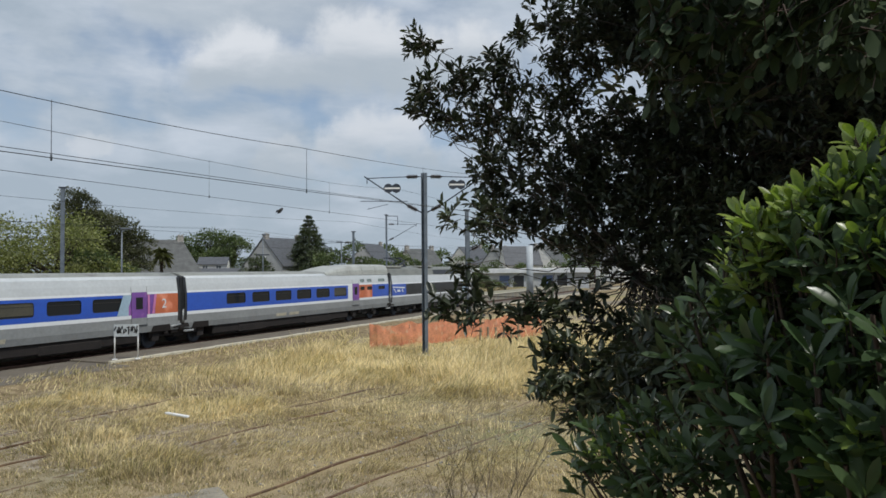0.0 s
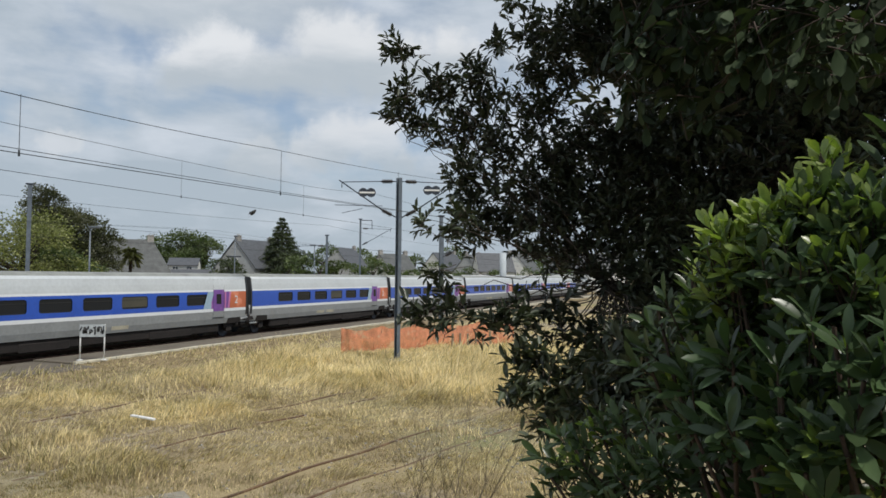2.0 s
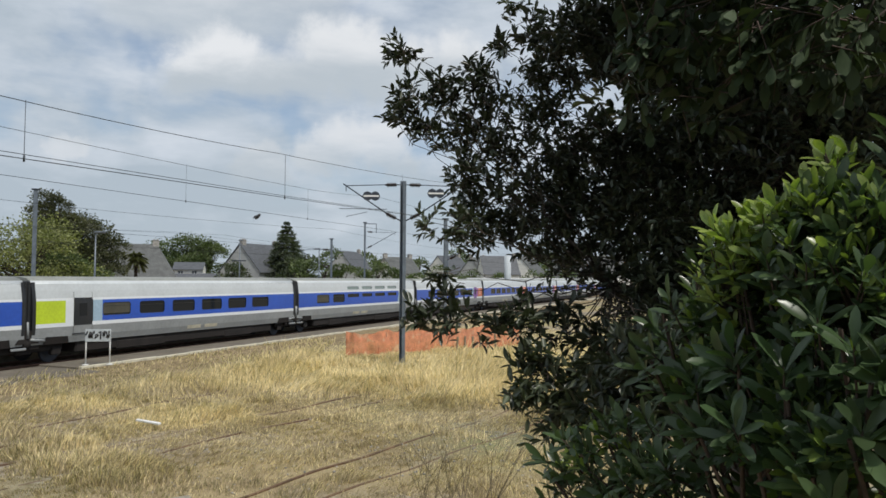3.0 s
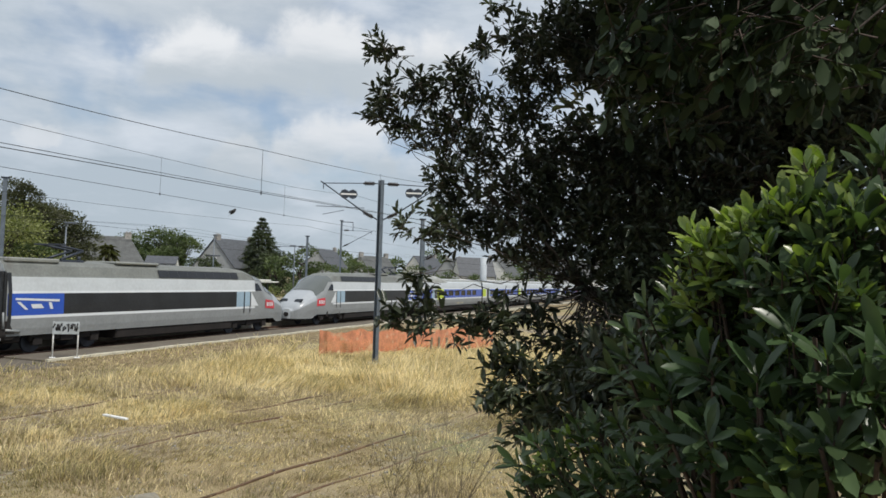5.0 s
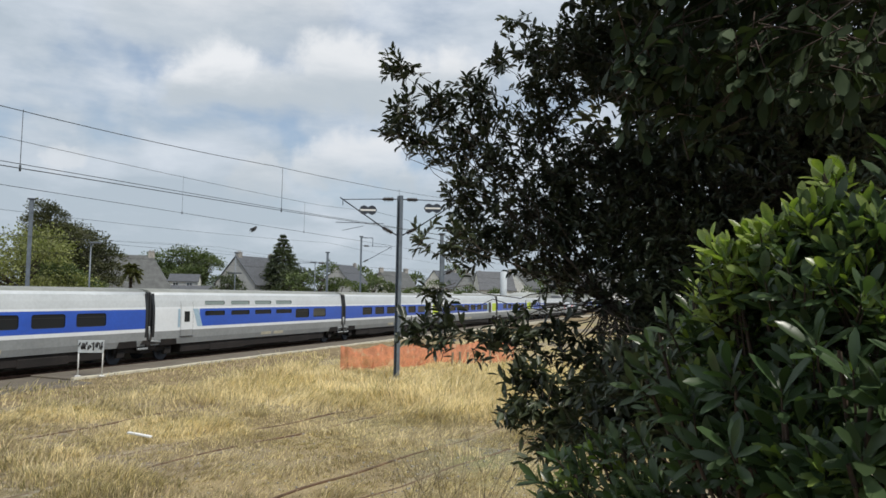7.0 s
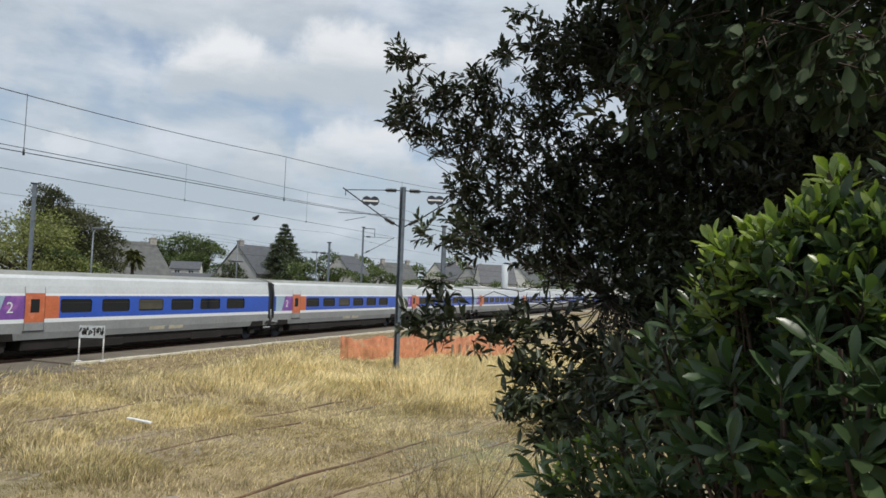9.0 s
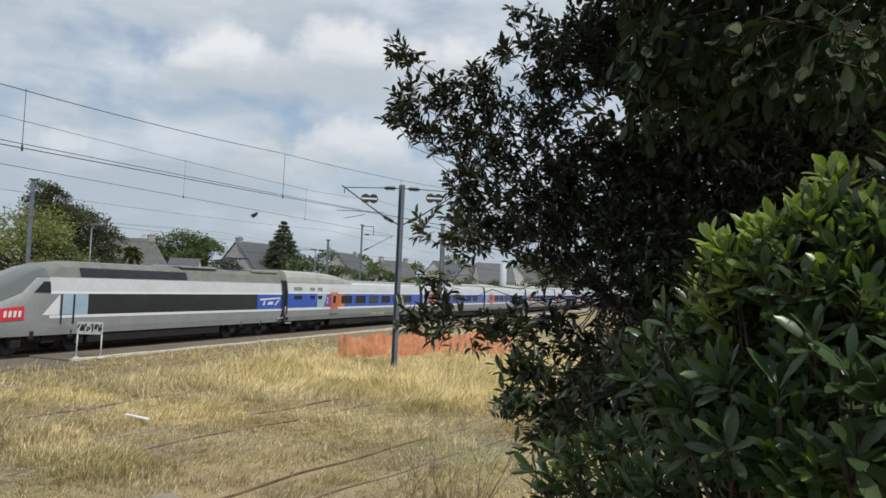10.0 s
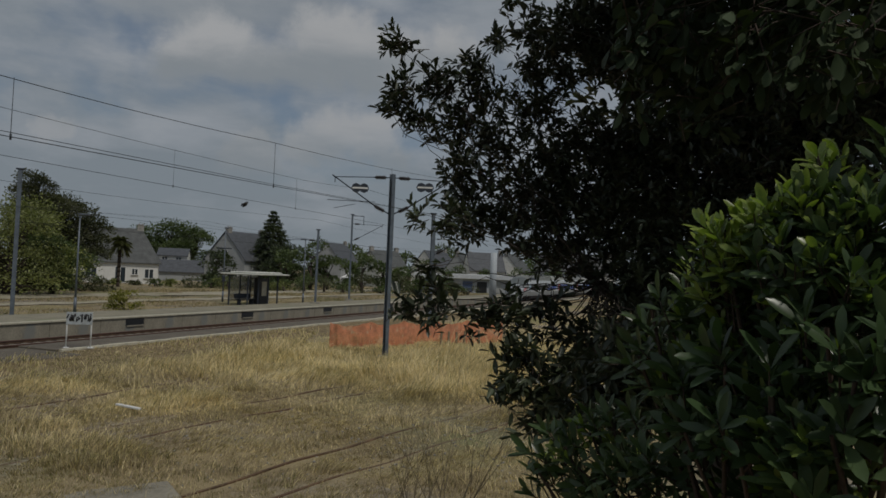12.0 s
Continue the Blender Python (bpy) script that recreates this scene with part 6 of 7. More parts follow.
def build_grass():
    rng = np.random.default_rng(42)
    groups = {"straw": [], "dull": [], "green": []}

    def sow(n, depth0, depth1, spread=0.74):
        d = depth0 + (depth1 - depth0) * rng.uniform(0, 1, n) ** 0.8
        x = (rng.uniform(-spread, 0.36, n)) * d
        y = d
        q = x * NX + y * NY + AWAY
        return x[q > 4.15], y[q > 4.15]

    def off_rail(x, y):
        """Distance from the nearest siding rail."""
        best = np.full(x.shape, 9.0)
        for px_, py_, a in ((-9.55, 17.77, 27.0), (-8.2, 17.1, 27.4), (-7.85, 14.68, 36.0), (-7.02, 13.19, 34.9), (-2.61, 12.97, 34.8), (-1.70, 12.0, 36.4)):
            c, s = math.cos(radians(a)), math.sin(radians(a))
            best = np.minimum(best, np.abs((x - px_) * c - (y - py_) * s))
        return best
    for n, d0, d1 in ((290000, 7.5, 22.0), (290000, 18.0, 42.0), (26000, 40.0, 70.0)):
        x, y = sow(n, d0, d1)
        # blades stand together in tufts
        x, y = (x + 0.042 * np.sin(x * 12.5 + 2.2 * np.sin(y * 4.1) + 1.3 * np.sin(x * 2.7)), y + 0.05 * np.sin(y * 10.5 + 2.4 * np.sin(x * 3.7) + 1.5 * np.sin(y * 2.1)))
        # the open strip of thin, short growth runs along the nearer siding
        strip = (x + 3.0) * math.cos(radians(35)) - (y - 14.0) * math.sin(radians(35))
        tall = smooth(20.5, 23.5, y + 0.1 * x + 1.6 * patch_noise(x, y, 0.5, 2.0)) * (0.45 + 0.55 * smooth(-8.5, -5.0, x + 0.8 * patch_noise(x, y, 0.7, 6.0)))
        mid_ = smooth(0.1, 0.5, patch_noise(x, y, 0.8, 5.0)) * smooth(-0.2, -2.2, strip)
        fr = off_rail(x, y)
        lush = smooth(-0.5, 0.6, patch_noise(x, y, 0.45, 8.0))
        tuft = smooth(0.2, 0.75, patch_noise(x, y, 2.3, 3.0)) 
        h = (0.085 + 0.12 * mid_ + 0.10 * tuft + 0.44 * tall * (0.4 + 0.6 * lush)) * rng.uniform(0.45, 1.35, len(x))
        h *= np.where(rng.uniform(0, 1, len(x)) < 0.05, 2.0, 1.0)
        h *= 0.80 + 0.35 * patch_noise(x, y, 3.1, 19.0)
        h *= (0.5 + 0.5 * smooth(0.04, 0.4, fr + 0.12 * patch_noise(x, y, 1.1, 9.0))) * np.where((y > 31.0 + 0.4 * (x + 3.5)) & (x > -5), 0.35, 1.0)
        tall = np.maximum(tall, 0.75 * mid_)
        bare = smooth(0.25, 0.7, patch_noise(x, y, 0.7, 11.0)) * smooth(-2.6, -0.6, strip)
        keep = rng.uniform(0, 1, len(x)) < np.where(fr < 0.09, 0.22 + 0.7 * smooth(-0.1, 0.4, patch_noise(x, y, 0.9, 13.0)), np.where(tall > 0.4, 1.0, 0.85 - 0.62 * bare))
        verge = x * NX + y * NY + AWAY < 8.3 + 1.3 * patch_noise(x, y, 0.8, 4.0)
        keep &= ~verge | (rng.uniform(0, 1, len(x)) < 0.22)
        x, y, h, tall, lush = x[keep], y[keep], h[keep], tall[keep], lush[keep]
        q = x * NX + y * NY + AWAY
        pick = rng.uniform(0, 1, len(x))
        green = pick < np.where(q < 7.4, 0.3, np.where(y + 0.5 * x < 12, 0.22, 0.07))
        h = np.where(q < 7.9, h * 0.5, h)
        straw = ~green & (rng.uniform(0, 1, len(x)) < (0.30 + 0.60 * tall) * (0.45 + 0.55 * smooth(11.0, 16.0, y + 0.25 * x + 2.0 * patch_noise(x, y, 0.8, 29.0))))
        dull = ~green & ~straw
        for key, m_ in (("straw", straw), ("dull", dull), ("green", green)):
            groups[key].append(blades(x[m_], y[m_], h[m_], rng))
    labels = {"straw": "tall dry yellow grass", "dull": "short dull dry grass and dead stalks", "green": "low green weeds in the dry grass"}
    for key, material in (("straw", G_STRAW), ("dull", G_DULL), ("green", G_GREEN)):
        off, Vs, Fs = 0, [], []
        for V, Fq in groups[key]:
            Vs.append(V); Fs.append(Fq + off); off += len(V)
        g = mesh_np("grass", np.concatenate(Vs), np.concatenate(Fs), [material])
        tagged(g, labels[key], "grass", kind="stuff")
    # loose stones in the bare strips between the sidings
    n = 2600
    x, y = sow(n, 8.5, 24.0, 0.7)
    strip = (x + 3.0) * math.cos(radians(35)) - (y - 14.0) * math.sin(radians(35))
    m_ = (strip > -2.6 + 1.2 * patch_noise(x, y, 0.9, 1.0)) & (patch_noise(x, y, 0.7, 11.0) > -0.15)
    x, y = x[m_], y[m_]
    n = len(x)
    r = rng.uniform(0.012, 0.04, n)
    c = np.stack([x, y, ground_height(x, y) + r * 0.3], 1)
    oct_ = np.array([[1, 0, 0], [0, 1, 0], [-1, 0, 0], [0, -1, 0], [0, 0, 0.7], [0, 0, -0.7]])
    V = (c[:, None] + oct_[None] * r[:, None, None] * rng.uniform(0.6, 1.4, (n, 6, 1))).reshape(-1, 3)
    tri = np.array([[0, 1, 4], [1, 2, 4], [2, 3, 4], [3, 0, 4], [1, 0, 5], [2, 1, 5], [3, 2, 5], [0, 3, 5]])
    Fq = (np.arange(n)[:, None, None] * 6 + tri[None]).reshape(-1, 3)
    stone = mat("field_stone", (0.42, 0.40, 0.36), 0.9, 0, 0.2, 3.0, island=0.4)
    tagged(mesh_np("gravel", V, Fq, [stone]), "loose grey stones on the bare ground", "gravel", kind="stuff")
    # rough growth on the far side of the line
    n = 60000
    s, q = rng.uniform(5, 120, n), -7.2 - 34 * rng.uniform(0, 1, n) ** 1.2
    x, y = UX * s + NX * (q - AWAY), UY * s + NY * (q - AWAY)
    ok = (np.abs(q + 16.0) > 1.2) & (np.abs(q + 25.0) > 2.7)
    x, y = x[ok], y[ok]
    h = (0.07 + 0.14 * smooth(0.0, 0.5, patch_noise(x, y, 0.2, 4.0))) * rng.uniform(0.5, 1.4, len(x))
    g1 = rng.uniform(0, 1, len(x)) < 0.35
    for m_, material, lab in ((g1, G_GREEN, "low green growth in the old goods yard"), (~g1, G_DULL, "dry yellow grass in the old goods yard")):
        V, Fq = blades(x[m_], y[m_], h[m_], rng)
        tagged(mesh_np("grass", V, Fq, [material]), lab, "grass", kind="stuff")


build_grass()


def dead_shrub(x, y, height, seed, label):
    rnd = random.Random(seed)
    ob = thing("dead_shrub", label, "dead shrub", "bare weeds in the field", at=pose(x, y, float(ground_height(x, y)) - 0.05))
    for k in range(7):
        bm = bmesh.new()

        def grow(p_, d, length, r, depth):
            e = p_ + d * length
            tube(bm, p_, e, r, r * 0.6, n=5, cap=False)
            if depth:
                for _ in range(2):
                    nd = (d + Vector((rnd.uniform(-1, 1), rnd.uniform(-1, 1), rnd.uniform(-0.1, 0.6))) * 0.5).normalized()
                    grow(e, nd, length * rnd.uniform(0.55, 0.8), r * 0.6, depth - 1)
        a = rnd.uniform(0, math.tau)
        grow(Vector((0, 0, 0)), Vector((math.cos(a) * 0.35, math.sin(a) * 0.35, 1)).normalized(), height * rnd.uniform(0.35, 0.5), 0.008, 3)
        part("stem", bm, MATS["old_wood"], ob)


dead_shrub(0.55, 8.6, 2.5, 3, "bare brown dead weed stems")
dead_shrub(0.1, 9.3, 1.9, 4, "bare brown dead weed stems")

# ---------------------------------------------------------------- the trees and bush beside the camera

ST = [(0.0, 0.05), (0.28, 0.30), (0.58, 0.5), (0.85, 0.37), (1.0, 0.04)]


def rich_leaves(pos, way, normal, length, width, fold=0.22, curl=0.14):
    """Leaves with a midrib, raised margins and a drooping tip: eight quads each."""
    way = way / np.linalg.norm(way, axis=1, keepdims=True)
    side = np.cross(way, normal)
    side /= np.linalg.norm(side, axis=1, keepdims=True) + 1e-9
    up = np.cross(side, way)
    rows = []
    for s, w in ST:
        for e in (-1, 0, 1):
            rows.append(pos + way * (s * length)[:, None] + side * (e * w * width)[:, None]
                        + up * ((abs(e) * fold * w * width) - curl * s * s * length)[:, None])
    V = np.stack(rows, 1).reshape(-1, 3)
    quads = [[3 * k + j, 3 * k + j + 1, 3 * k + j + 4, 3 * k + j + 3] for k in range(4) for j in (0, 1)]
    i = np.arange(len(pos))[:, None, None] * 15
    return V, (i + np.array(quads)[None]).reshape(-1, 4)


L_TREE = mat("tree_leaves", (0.072, 0.088, 0.052), 0.36, 0, 0.12, 1.2, color2=(0.034, 0.042, 0.028), trans=0.12, island=0.4, spec=0.45, patch=(0.35, 0.65))
L_BUSH = mat("bush_leaves", (0.074, 0.110, 0.048), 0.30, 0, 0.10, 2.0, color2=(0.042, 0.072, 0.032), trans=0.22, island=0.35, spec=0.38, patch=(0.35, 0.65))
# paler leaf colour that stands for sunlight on the bush's outer shoots
L_SUNLIT = mat("sunlit_leaves", (0.27, 0.32, 0.08), 0.30, 0, 0.10, 2.0, color2=(0.10, 0.165, 0.045), trans=0.3, island=0.3, spec=0.5)
L_OVER = mat("hanging_leaves", (0.054, 0.076, 0.035), 0.66, 0, 0.12, 1.5, color2=(0.031, 0.046, 0.025), trans=0.12, island=0.4, spec=0.2)
TWIG = mat("twig", (0.09, 0.06, 0.045), 0.8, 0, 0.2, 9.0)

FRINGE = [(-0.15, 4.40, 5.05, 0.07), (-0.18, 4.40, 4.62, 0.08), (-0.10, 4.40, 4.97, 0.08), (-0.06, 4.40, 4.70, 0.13), (-0.02, 4.50, 4.55, 0.10), (0.14, 4.50, 4.82, 0.14), (0.18, 4.60, 4.56, 0.15),
          (0.38, 4.58, 4.87, 0.17), (0.42, 4.68, 4.58, 0.22), (0.49, 4.57, 5.13, 0.10), (0.30, 4.59, 4.29, 0.15), (0.23, 4.39, 3.92, 0.12),
          (0.04, 4.20, 3.94, 0.07), (0.44, 4.68, 4.11, 0.22), (0.36, 4.59, 3.88, 0.14), (0.65, 4.65, 3.90, 0.18)]
LOW = [(0.02, 4.30, 3.37, 0.12), (0.21, 4.29, 3.35, 0.13), (0.42, 4.38, 3.31, 0.14), (0.61, 4.36, 3.35, 0.18), (0.88, 4.41, 3.31, 0.18),
       (0.72, 4.24, 3.05, 0.17), (0.60, 4.16, 2.90, 0.10), (0.94, 4.20, 2.96, 0.21), (1.12, 4.36, 3.17, 0.22), (0.76, 4.13, 2.74, 0.12),
       (1.00, 3.45, 3.13, 0.22), (1.13, 3.40, 3.25, 0.22), (0.95, 3.48, 2.95, 0.18), (1.30, 3.35, 3.10, 0.28), (1.15, 3.4, 2.85, 0.25)]
FILL = [(0.96, 4.81, 3.99, 0.146), (1.21, 4.8, 4.02, 0.173), (1.41, 4.79, 3.89, 0.162), (1.01, 4.82, 3.78, 0.123), (1.51, 4.79, 3.58, 0.185),
        (0.76, 4.72, 5.29, 0.145), (0.88, 4.72, 5.11, 0.171), (0.72, 4.74, 4.99, 0.107), (0.66, 4.72, 5.43, 0.084),
        (1.01, 4.87, 4.99, 0.177), (1.32, 4.84, 5.13, 0.196), (1.65, 4.82, 5.1, 0.216), (1.14, 4.88, 4.55, 0.216), (1.43, 4.86, 4.5, 0.196), (1.71, 4.84, 4.55, 0.216),
        (0.99, 4.9, 4.21, 0.236), (1.35, 4.88, 4.15, 0.17), (0.75, 4.93, 4.06, 0.16), (0.59, 4.92, 4.48, 0.149), (1.66, 4.88, 3.92, 0.20),
        (1.8, 4.88, 3.51, 0.314), (1.91, 4.81, 4.81, 0.275)]
LOW += [(0.20, 4.28, 3.52, 0.09), (0.10, 4.26, 3.62, 0.06), (0.68, 4.27, 3.13, 0.142), (0.65, 4.28, 2.95, 0.115), (0.84, 4.27, 2.93, 0.162), (1.06, 4.25, 2.97, 0.202), (0.93, 4.27, 2.75, 0.135)]
MAIN = [(1.08, 5.10, 5.38, 0.27), (0.82, 4.93, 4.74, 0.26), (0.89, 4.92, 4.29, 0.34), (1.07, 4.88, 3.90, 0.37), (1.29, 5.04, 5.42, 0.38),
        (1.32, 5.03, 4.42, 0.32), (1.66, 4.93, 5.22, 0.38), (1.67, 5.03, 4.30, 0.49), (1.52, 4.90, 3.60, 0.36), (1.66, 4.72, 3.28, 0.46),
        (1.94, 4.82, 3.81, 0.53), (2.09, 4.87, 4.47, 0.59), (2.20, 4.82, 5.08, 0.60), (2.51, 4.55, 4.89, 0.66), (2.50, 4.56, 4.23, 0.66),
        (2.82, 4.37, 4.55, 0.74), (2.83, 4.36, 5.04, 0.74), (2.43, 4.82, 3.57, 0.67), (1.43, 4.58, 2.93, 0.36)]
# mostly out of view: added above and beside to shade the leaves below
UPPER_SHADE = [(1.5, 5.04, 5.95, 0.48), (1.7, 4.6, 6.3, 0.9), (2.6, 4.6, 6.4, 1.0), (3.6, 4.6, 5.6, 1.1), (1.9, 3.4, 6.7, 0.8), (2.8, 3.2, 6.5, 1.0), (3.6, 3.0, 5.2, 0.9),
         (3.3, 1.8, 6.3, 1.0), (3.7, 1.4, 4.9, 0.9), (3.6, 0.2, 6.0, 1.0), (4.2, 4.2, 4.0, 1.0), (3.6, 5.6, 4.4, 1.1), (2.4, 6.0, 4.4, 0.9), (2.2, 6.0, 5.4, 0.9)]


def shoots(rng, clumps, per_area, centre, twig, each, shell=0.4, upward=0.35):
    """Twigs scattered through the clumps, pointing out of the crown, with leaves along them."""
    pos, way, nor, twigs = [], [], [], []
    for cx, cy, cz, r in clumps:
        n = max(3, int(per_area * r * r))
        u_ = unit(rng, n) * (rng.uniform(shell, 1.0, n) ** 0.6)[:, None] * r
        a = np.array([cx, cy, cz]) + u_
        d = (a - centre)
        d /= np.linalg.norm(d, axis=1, keepdims=True)
        d = d * 0.25 + u_ / r * 0.35 + unit(rng, n) * 0.85 + np.array([0, 0, upward])
        d /= np.linalg.norm(d, axis=1, keepdims=True)
        ln = rng.uniform(0.6, 1.2, n) * twig
        a0 = a - d * ln[:, None] * 0.6
        twigs.append((a0, a0 + d * ln[:, None]))
        for k in range(each):
            f = (k + rng.uniform(0, 0.6, n)) / each
            ref = unit(rng, n)
            s = np.cross(d, ref)
            s /= np.linalg.norm(s, axis=1, keepdims=True)
            pos.append(a0 + d * (ln * (0.12 + 0.88 * f))[:, None])
            way.append(d * (0.55 + 0.5 * f)[:, None] + s * (0.95 - 0.35 * f)[:, None])
            nor.append(d * 0.5 + np.array([0, 0, 0.9]) + 0.5 * unit(rng, n))
    return np.concatenate(pos), np.concatenate(way), np.concatenate(nor), twigs


def twig_mesh(twigs, r, parent, name="twig"):
    a = np.concatenate([t[0] for t in twigs]); b = np.concatenate([t[1] for t in twigs])
    d = b - a
    s = np.cross(d, [0.3, 0.5, 0.8]); s /= np.linalg.norm(s, axis=1, keepdims=True)
    t = np.cross(d, s); t /= np.linalg.norm(t, axis=1, keepdims=True)
    ring = [(math.cos(c), math.sin(c)) for c in (0, 2.094, 4.189)]
    V = np.stack([a + (s * c + t * e) * r for c, e in ring] + [b + (s * c + t * e) * r * 0.5 for c, e in ring], 1).reshape(-1, 3)
    i = np.arange(len(a))[:, None, None] * 6
    Fq = (i + np.array([[[0, 1, 4, 3], [1, 2, 5, 4], [2, 0, 3, 5]]])).reshape(-1, 4)
    tagged(mesh_np(name, V, Fq, [TWIG], parent), kind="stuff")


def build_near_tree():
    rng, rnd = np.random.default_rng(7), random.Random(7)
    root = Vector((2.5, 5.1, float(ground_height(2.5, 5.1)) - 0.1))
    fork = Vector((2.3, 5.05, 3.2))
    ob = thing("tree", "dark evergreen tree with small pointed leaves", "tree", "trees beside the field")
    bm = bmesh.new()
    tube(bm, root, fork, 0.17, 0.12, n=10)
    part("trunk", bm, BARK, ob)
    hubs = [Vector((1.75, 4.95, 4.2)), Vector((1.3, 4.8, 3.55)), Vector((2.2, 4.9, 4.9)), Vector((2.7, 4.4, 4.6)), Vector((2.4, 4.0, 5.6))]
    for h_ in hubs:
        bm = bmesh.new()
        limb(bm, fork, h_, 0.07, 0.04, rnd, 0.1, 4, 7)
        part("limb", bm, BARK, ob)
    bm = bmesh.new()
    for c in FRINGE + LOW + FILL + MAIN + UPPER_SHADE:
        c = Vector(c[:3])
        h_ = min(hubs, key=lambda v: (v - c).length)
        limb(bm, h_, c, 0.005, 0.0015, rnd, 0.16, 7, 5)
    tagged(part("branch", bm, BARK, ob), kind="stuff")
    centre = np.array([1.9, 5.1, 4.0])
    sets = [(FRINGE, 1080, 0.20, 10, 0.1), (LOW, 580, 0.20, 9, 0.1), (FILL, 900, 0.20, 10, 0.1), ([c for c in MAIN if c[0] < 1.35], 930, 0.22, 10, 0.1), ([c for c in MAIN if c[0] >= 1.35], 760, 0.22, 11, 0.15)]
    pos, way, nor, tw = [], [], [], []
    for clumps, dens, twig, each, shell in sets:
        p_, w_, n_, t_ = shoots(rng, clumps, dens, centre, twig, each, shell)
        pos.append(p_); way.append(w_); nor.append(n_); tw += t_
    pos, way, nor = np.concatenate(pos), np.concatenate(way), np.concatenate(nor)
    n = len(pos)
    L = rng.uniform(0.045, 0.078, n) * np.where((pos[:, 2] < 3.7) & (pos[:, 1] < 4.6), 1.3, 1.0)
    V, Fq = leaf_arrays(pos, way, nor, L, L * rng.uniform(0.28, 0.42, n), 0.2)
    tagged(mesh_np("crown", V, Fq, [L_TREE], ob), kind="stuff")
    twig_mesh(tw, 0.0024, ob)
    # coarser leaves of the added crown that blocks sun and sky
    p_, w_, n_, t_ = shoots(rng, UPPER_SHADE, 210, centre, 0.4, 10, 0.2)
    n = len(p_)
    L = rng.uniform(0.10, 0.16, n)
    V, Fq = leaf_arrays(p_, w_, n_, L, L * 0.42, 0.2)
    tagged(mesh_np("upper_crown", V, Fq, [L_TREE], ob), kind="stuff")


build_near_tree()

# clumps: place, radius and share of shoots given the paler, sunlit leaf colour
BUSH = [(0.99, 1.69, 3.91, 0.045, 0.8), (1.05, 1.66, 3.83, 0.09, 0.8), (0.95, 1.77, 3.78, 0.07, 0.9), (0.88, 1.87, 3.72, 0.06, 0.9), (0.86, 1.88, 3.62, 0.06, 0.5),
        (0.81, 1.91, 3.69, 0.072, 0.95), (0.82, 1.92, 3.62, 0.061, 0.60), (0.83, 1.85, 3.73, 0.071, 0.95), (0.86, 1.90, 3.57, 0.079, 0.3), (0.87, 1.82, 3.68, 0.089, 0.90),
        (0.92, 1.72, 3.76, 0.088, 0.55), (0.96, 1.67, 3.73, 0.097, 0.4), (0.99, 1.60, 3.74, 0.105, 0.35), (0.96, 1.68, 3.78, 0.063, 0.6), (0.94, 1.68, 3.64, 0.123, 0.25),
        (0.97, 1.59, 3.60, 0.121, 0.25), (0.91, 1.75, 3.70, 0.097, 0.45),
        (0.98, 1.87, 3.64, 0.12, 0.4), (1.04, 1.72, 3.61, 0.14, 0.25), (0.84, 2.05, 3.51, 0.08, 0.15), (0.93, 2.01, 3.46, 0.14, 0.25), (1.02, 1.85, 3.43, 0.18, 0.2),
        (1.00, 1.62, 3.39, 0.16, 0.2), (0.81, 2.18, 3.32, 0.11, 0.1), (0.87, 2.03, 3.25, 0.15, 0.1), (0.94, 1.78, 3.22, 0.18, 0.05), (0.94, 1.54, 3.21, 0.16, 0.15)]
SKIRT = [(0.64, 2.42, 3.06, 0.08, 0.15), (0.54, 2.44, 2.98, 0.08, 0.15), (0.50, 2.45, 2.88, 0.08, 0.1), (0.63, 2.32, 2.94, 0.14, 0.2), (0.76, 2.17, 3.06, 0.14, 0.1), (0.80, 1.94, 3.04, 0.15, 0.05),
         (0.69, 2.19, 2.88, 0.16, 0.05)]
NEAR = [(1.08, 1.55, 3.88, 0.057, 0.5), (1.07, 1.51, 3.76, 0.074, 0.3), (1.03, 1.56, 3.7, 0.07, 0.2), (0.89, 1.48, 3.5, 0.06, 0.3), (1.01, 1.47, 3.55, 0.071, 0.1), (0.89, 1.38, 3.4, 0.067, 0.05),
        (0.98, 1.38, 3.42, 0.078, 0.1), (0.85, 1.39, 3.29, 0.056, 0.25), (0.93, 1.34, 3.28, 0.064, 0.3), (0.83, 1.59, 3.36, 0.07, 0.05), (0.78, 1.65, 3.22, 0.072, 0.0), (0.72, 1.81, 3.2, 0.071, 0.0),
        (0.81, 1.45, 3.2, 0.069, 0.0), (0.79, 1.74, 3.38, 0.056, 0.2), (0.73, 1.95, 3.29, 0.07, 0.2)]
SKIRT += [(0.72, 2.09, 3.51, 0.07, 0.15), (0.78, 2.09, 3.41, 0.075, 0.15), (0.69, 2.10, 3.36, 0.063, 0.1), (0.86, 2.08, 3.51, 0.075, 0.2), (0.82, 2.08, 3.61, 0.058, 0.3), (0.53, 2.43, 3.05, 0.105, 0.4), (0.7, 2.41, 3.1, 0.105, 0.35), (0.46, 2.44, 2.93, 0.086, 0.4), (0.61, 2.43, 2.93, 0.114, 0.35), (0.78, 2.42, 2.94, 0.114, 0.1)]
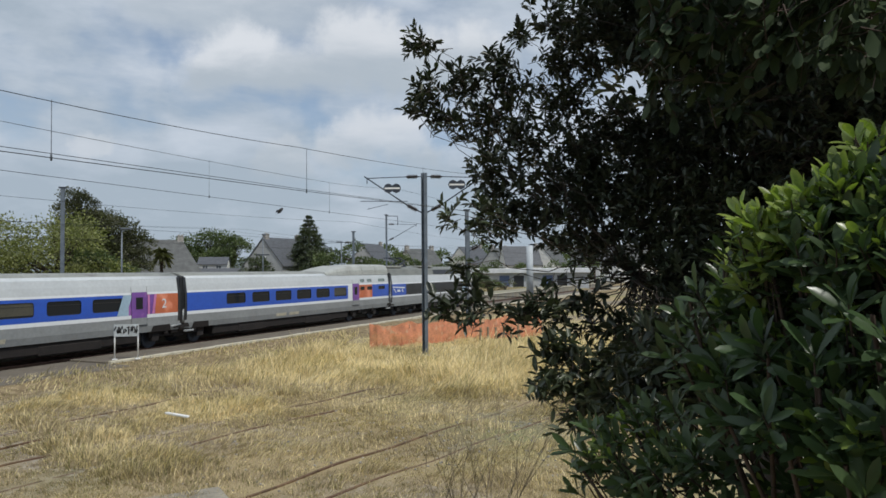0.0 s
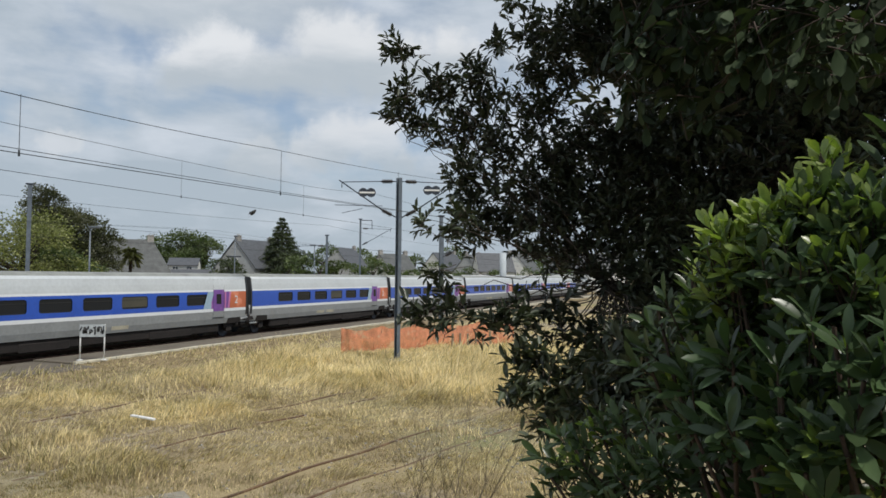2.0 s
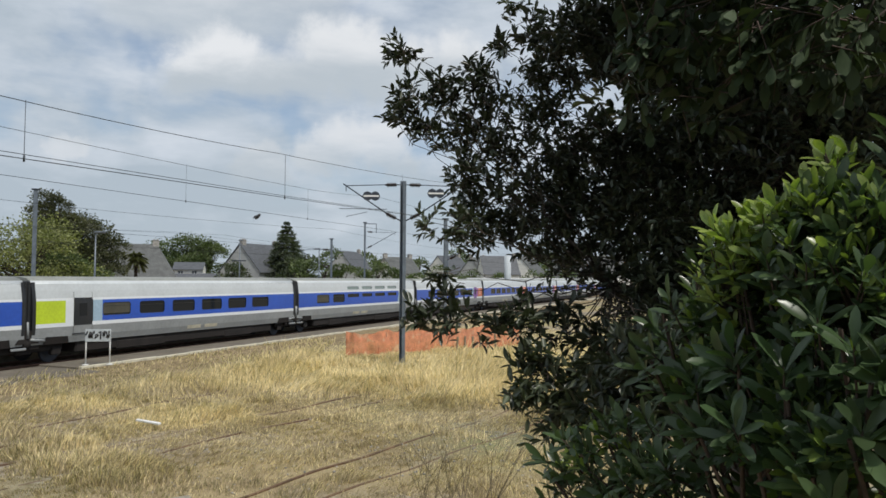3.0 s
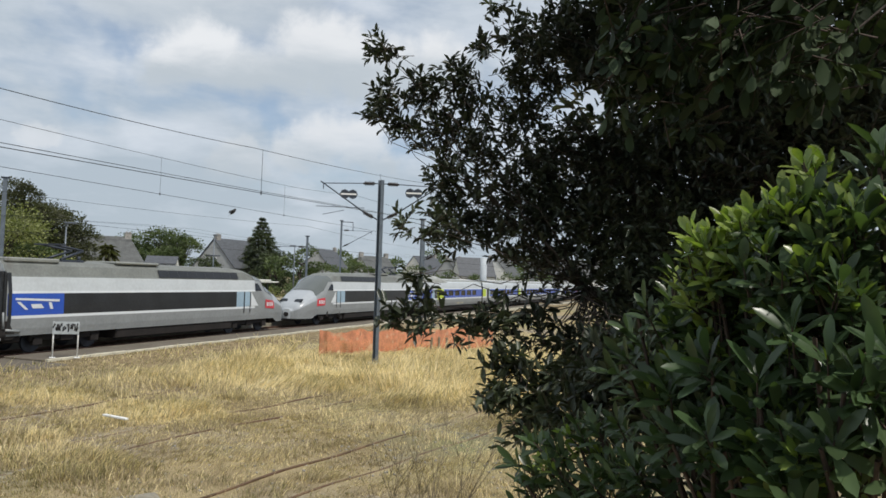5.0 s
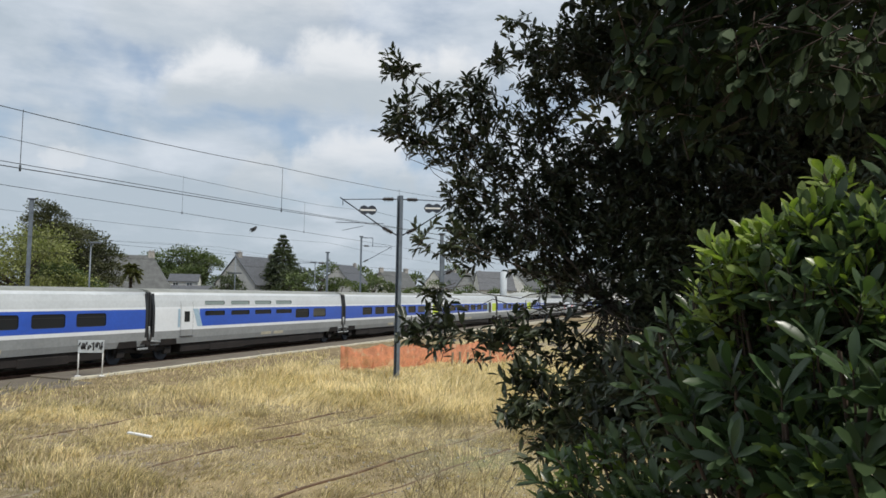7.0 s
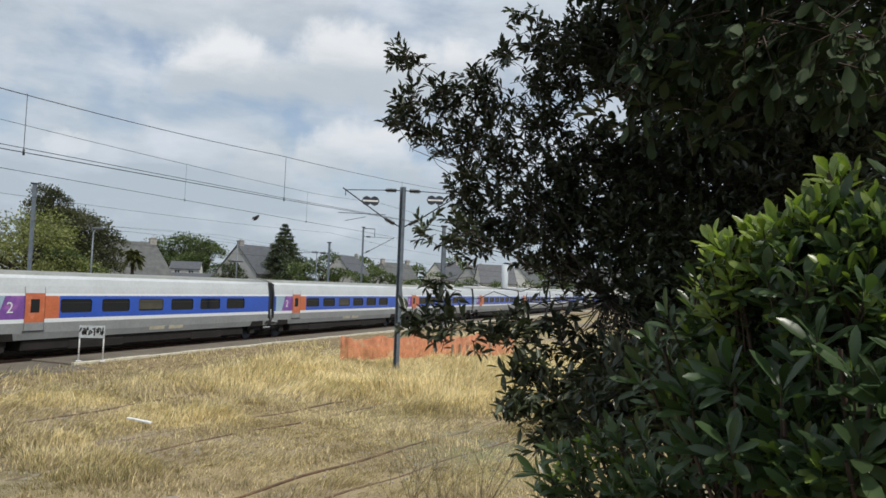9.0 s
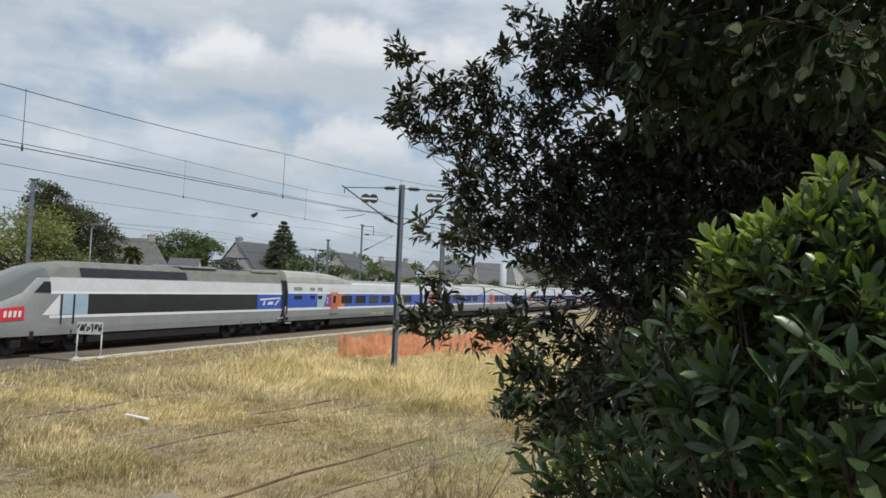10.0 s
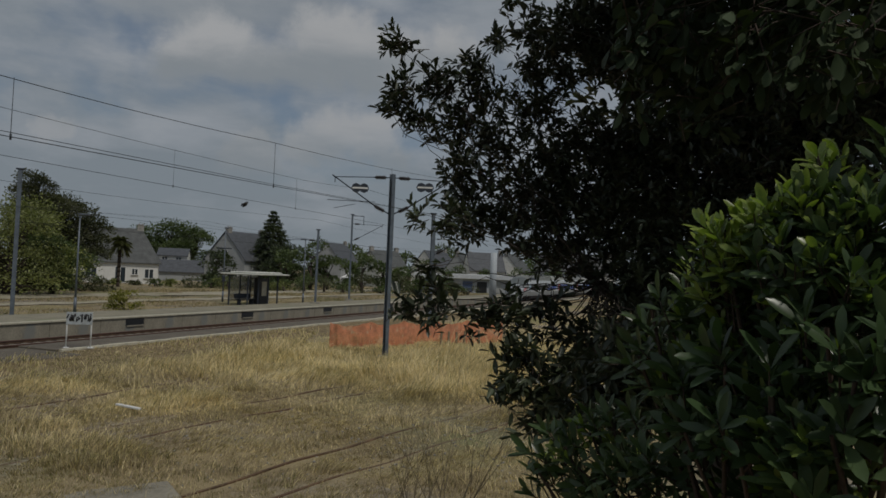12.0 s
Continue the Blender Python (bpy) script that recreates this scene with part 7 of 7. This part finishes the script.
# those from x = 1.2 on are unseen, added to shade the bush
DEEP = [(0.66, 2.35, 2.65, 0.2, 0), (0.84, 2.0, 2.75, 0.22, 0), (0.99, 1.7, 2.85, 0.22, 0), (1.1, 2.2, 3.0, 0.28, 0), (1.3, 1.9, 3.35, 0.26, 0), (1.34, 1.75, 3.62, 0.2, 0), (1.27, 1.5, 3.62, 0.2, 0),
        (1.44, 1.4, 3.83, 0.22, 0), (1.5, 1.15, 3.6, 0.3, 0), (1.28, 1.2, 3.35, 0.25, 0), (1.2, 1.42, 3.3, 0.2, 0), (1.62, 1.5, 4.0, 0.25, 0), (1.55, 1.1, 3.95, 0.25, 0)]


def rosettes(rng, clumps, per_area, centre, leaves):
    """Shoots that end in a whorl of leaves."""
    pos, way, nor, sunlit, tw = [], [], [], [], []
    for cx, cy, cz, r, sun_share in clumps:
        n = max(2, int(per_area * r * r))
        u_ = unit(rng, n) * (rng.uniform(0.25, 1.0, n) ** 0.5)[:, None] * r
        a = np.array([cx, cy, cz]) + u_
        d = a - centre
        d /= np.linalg.norm(d, axis=1, keepdims=True)
        d = d * 0.5 + u_ / r * 0.3 + unit(rng, n) * 0.35 + np.array([-0.15, -0.1, 0.55])
        d /= np.linalg.norm(d, axis=1, keepdims=True)
        tw.append((a - d * 0.14, a))
        s = np.cross(d, unit(rng, n)); s /= np.linalg.norm(s, axis=1, keepdims=True)
        t = np.cross(d, s)
        lightened = rng.uniform(0, 1, n) < sun_share
        ph = rng.uniform(0, math.tau, n)
        for k in range(leaves):
            f = k / (leaves - 1)
            ang = ph + k * 2.4
            o_ = s * np.cos(ang)[:, None] + t * np.sin(ang)[:, None]
            open_ = 1.25 - 0.95 * f
            w_ = o_ * math.sin(open_) + d * math.cos(open_) + 0.12 * unit(rng, n)
            pos.append(a - d * (0.055 * (1 - f)) + o_ * 0.004)
            way.append(w_)
            nor.append(d * math.sin(open_) - o_ * math.cos(open_) + 0.15 * unit(rng, n))
            sunlit.append(lightened & (f > 0.2))
    return np.concatenate(pos), np.concatenate(way), np.concatenate(nor), np.concatenate(sunlit), tw


def build_bush():
    rng, rnd = np.random.default_rng(21), random.Random(21)
    base = Vector((1.35, 2.1, float(ground_height(1.35, 2.1)) - 0.1))
    ob = thing("bush", "glossy green broad-leaved evergreen bush", "bush", "bushes beside the field")
    centre = np.array([1.45, 2.35, 3.0])
    bm = bmesh.new()
    for c in BUSH + SKIRT + NEAR + DEEP:
        limb(bm, base, Vector(c[:3]), 0.016, 0.005, rnd, 0.10, 5, 5)
    tagged(part("stem", bm, TWIG, ob), kind="stuff")
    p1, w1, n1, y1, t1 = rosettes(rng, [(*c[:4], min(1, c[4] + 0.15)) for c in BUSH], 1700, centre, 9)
    p2, w2, n2, y2, t2 = rosettes(rng, SKIRT + DEEP, 560, centre, 10)
    p3, w3, n3, y3, t3 = rosettes(rng, NEAR, 700, centre, 9)
    pos, way, nor, sunlit = np.concatenate([p1, p2, p3]), np.concatenate([w1, w2, w3]), np.concatenate([n1, n2, n3]), np.concatenate([y1, y2, y3])
    L = np.concatenate([rng.uniform(0.046, 0.080, len(p1)), rng.uniform(0.052, 0.085, len(p2)), rng.uniform(0.075, 0.115, len(p3))]) * np.where(sunlit, 0.85, 1.0)
    W = L * rng.uniform(0.25, 0.34, len(pos))
    # the leaves of the outermost shoots, on the side of the field, are pieces of their own
    order = np.argsort(pos[:, 0] * 0.9 + pos[:, 1] * 0.35 - pos[:, 2] * 0.75)
    single = np.zeros(len(pos), bool)
    single[order[:300]] = True
    shapes = {}
    # "new" is the leaf coloured as sunlit, "old" the plain one
    for key, material in (("old", L_BUSH), ("new", L_SUNLIT)):
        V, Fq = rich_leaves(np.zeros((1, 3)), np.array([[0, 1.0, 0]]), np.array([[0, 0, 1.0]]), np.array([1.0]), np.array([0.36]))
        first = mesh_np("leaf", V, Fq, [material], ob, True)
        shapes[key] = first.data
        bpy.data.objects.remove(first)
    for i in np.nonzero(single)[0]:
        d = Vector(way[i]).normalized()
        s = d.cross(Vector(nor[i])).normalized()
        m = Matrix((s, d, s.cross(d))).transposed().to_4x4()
        o_ = new("leaf", shapes["new" if sunlit[i] else "old"])
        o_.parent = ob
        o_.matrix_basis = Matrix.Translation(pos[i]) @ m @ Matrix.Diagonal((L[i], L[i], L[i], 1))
    for mask, material, nm in ((~single & ~sunlit, L_BUSH, "foliage"), (~single & sunlit, L_SUNLIT, "young_foliage")):
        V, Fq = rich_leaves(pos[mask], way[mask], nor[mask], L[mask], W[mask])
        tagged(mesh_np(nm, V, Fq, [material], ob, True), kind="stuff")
    twig_mesh(t1 + t2 + t3, 0.004, ob)


build_bush()

OVER = [(0.65, 2.21, 4.33, 0.10), (0.78, 2.16, 4.35, 0.12), (0.78, 2.27, 4.24, 0.10), (0.93, 2.10, 4.31, 0.12), (0.97, 1.98, 4.30, 0.10), (1.08, 1.92, 4.30, 0.14), (1.17, 1.87, 4.22, 0.12),
        (0.96, 2.31, 4.18, 0.13), (0.85, 2.2, 4.6, 0.2), (1.1, 2.0, 4.65, 0.25), (1.3, 2.2, 4.5, 0.3), (0.7, 2.0, 4.75, 0.2), (1.5, 2.3, 4.9, 0.3)]


def build_overhang():
    rng, rnd = np.random.default_rng(33), random.Random(33)
    ob = thing("tree", "tree with broad drooping leaves overhanging the path", "tree", "trees beside the field")
    root = Vector((2.1, 1.5, float(ground_height(2.1, 1.5)) - 0.1))
    fork = Vector((2.3, 1.6, 5.3))
    bm = bmesh.new()
    tube(bm, root, fork, 0.10, 0.06, n=9)
    part("trunk", bm, BARK, ob)
    bm = bmesh.new()
    for c in OVER:
        limb(bm, fork, Vector(c[:3]) + Vector((0.02, 0, 0.05)), 0.012, 0.003, rnd, 0.1, 4, 5)
    tagged(part("branch", bm, BARK, ob), kind="stuff")
    p_, w_, n_, t_ = shoots(rng, OVER, 800, np.array([1.6, 1.9, 4.6]), 0.22, 8, 0.2, -0.15)
    w_ = w_ + np.array([0, 0, -0.55])
    n = len(p_)
    L = rng.uniform(0.045, 0.075, n)
    V, Fq = rich_leaves(p_, w_, n_, L, L * rng.uniform(0.45, 0.6, n), 0.15, 0.2)
    tagged(mesh_np("crown", V, Fq, [L_OVER], ob, True), kind="stuff")
    twig_mesh(t_, 0.003, ob)


build_overhang()

motions()
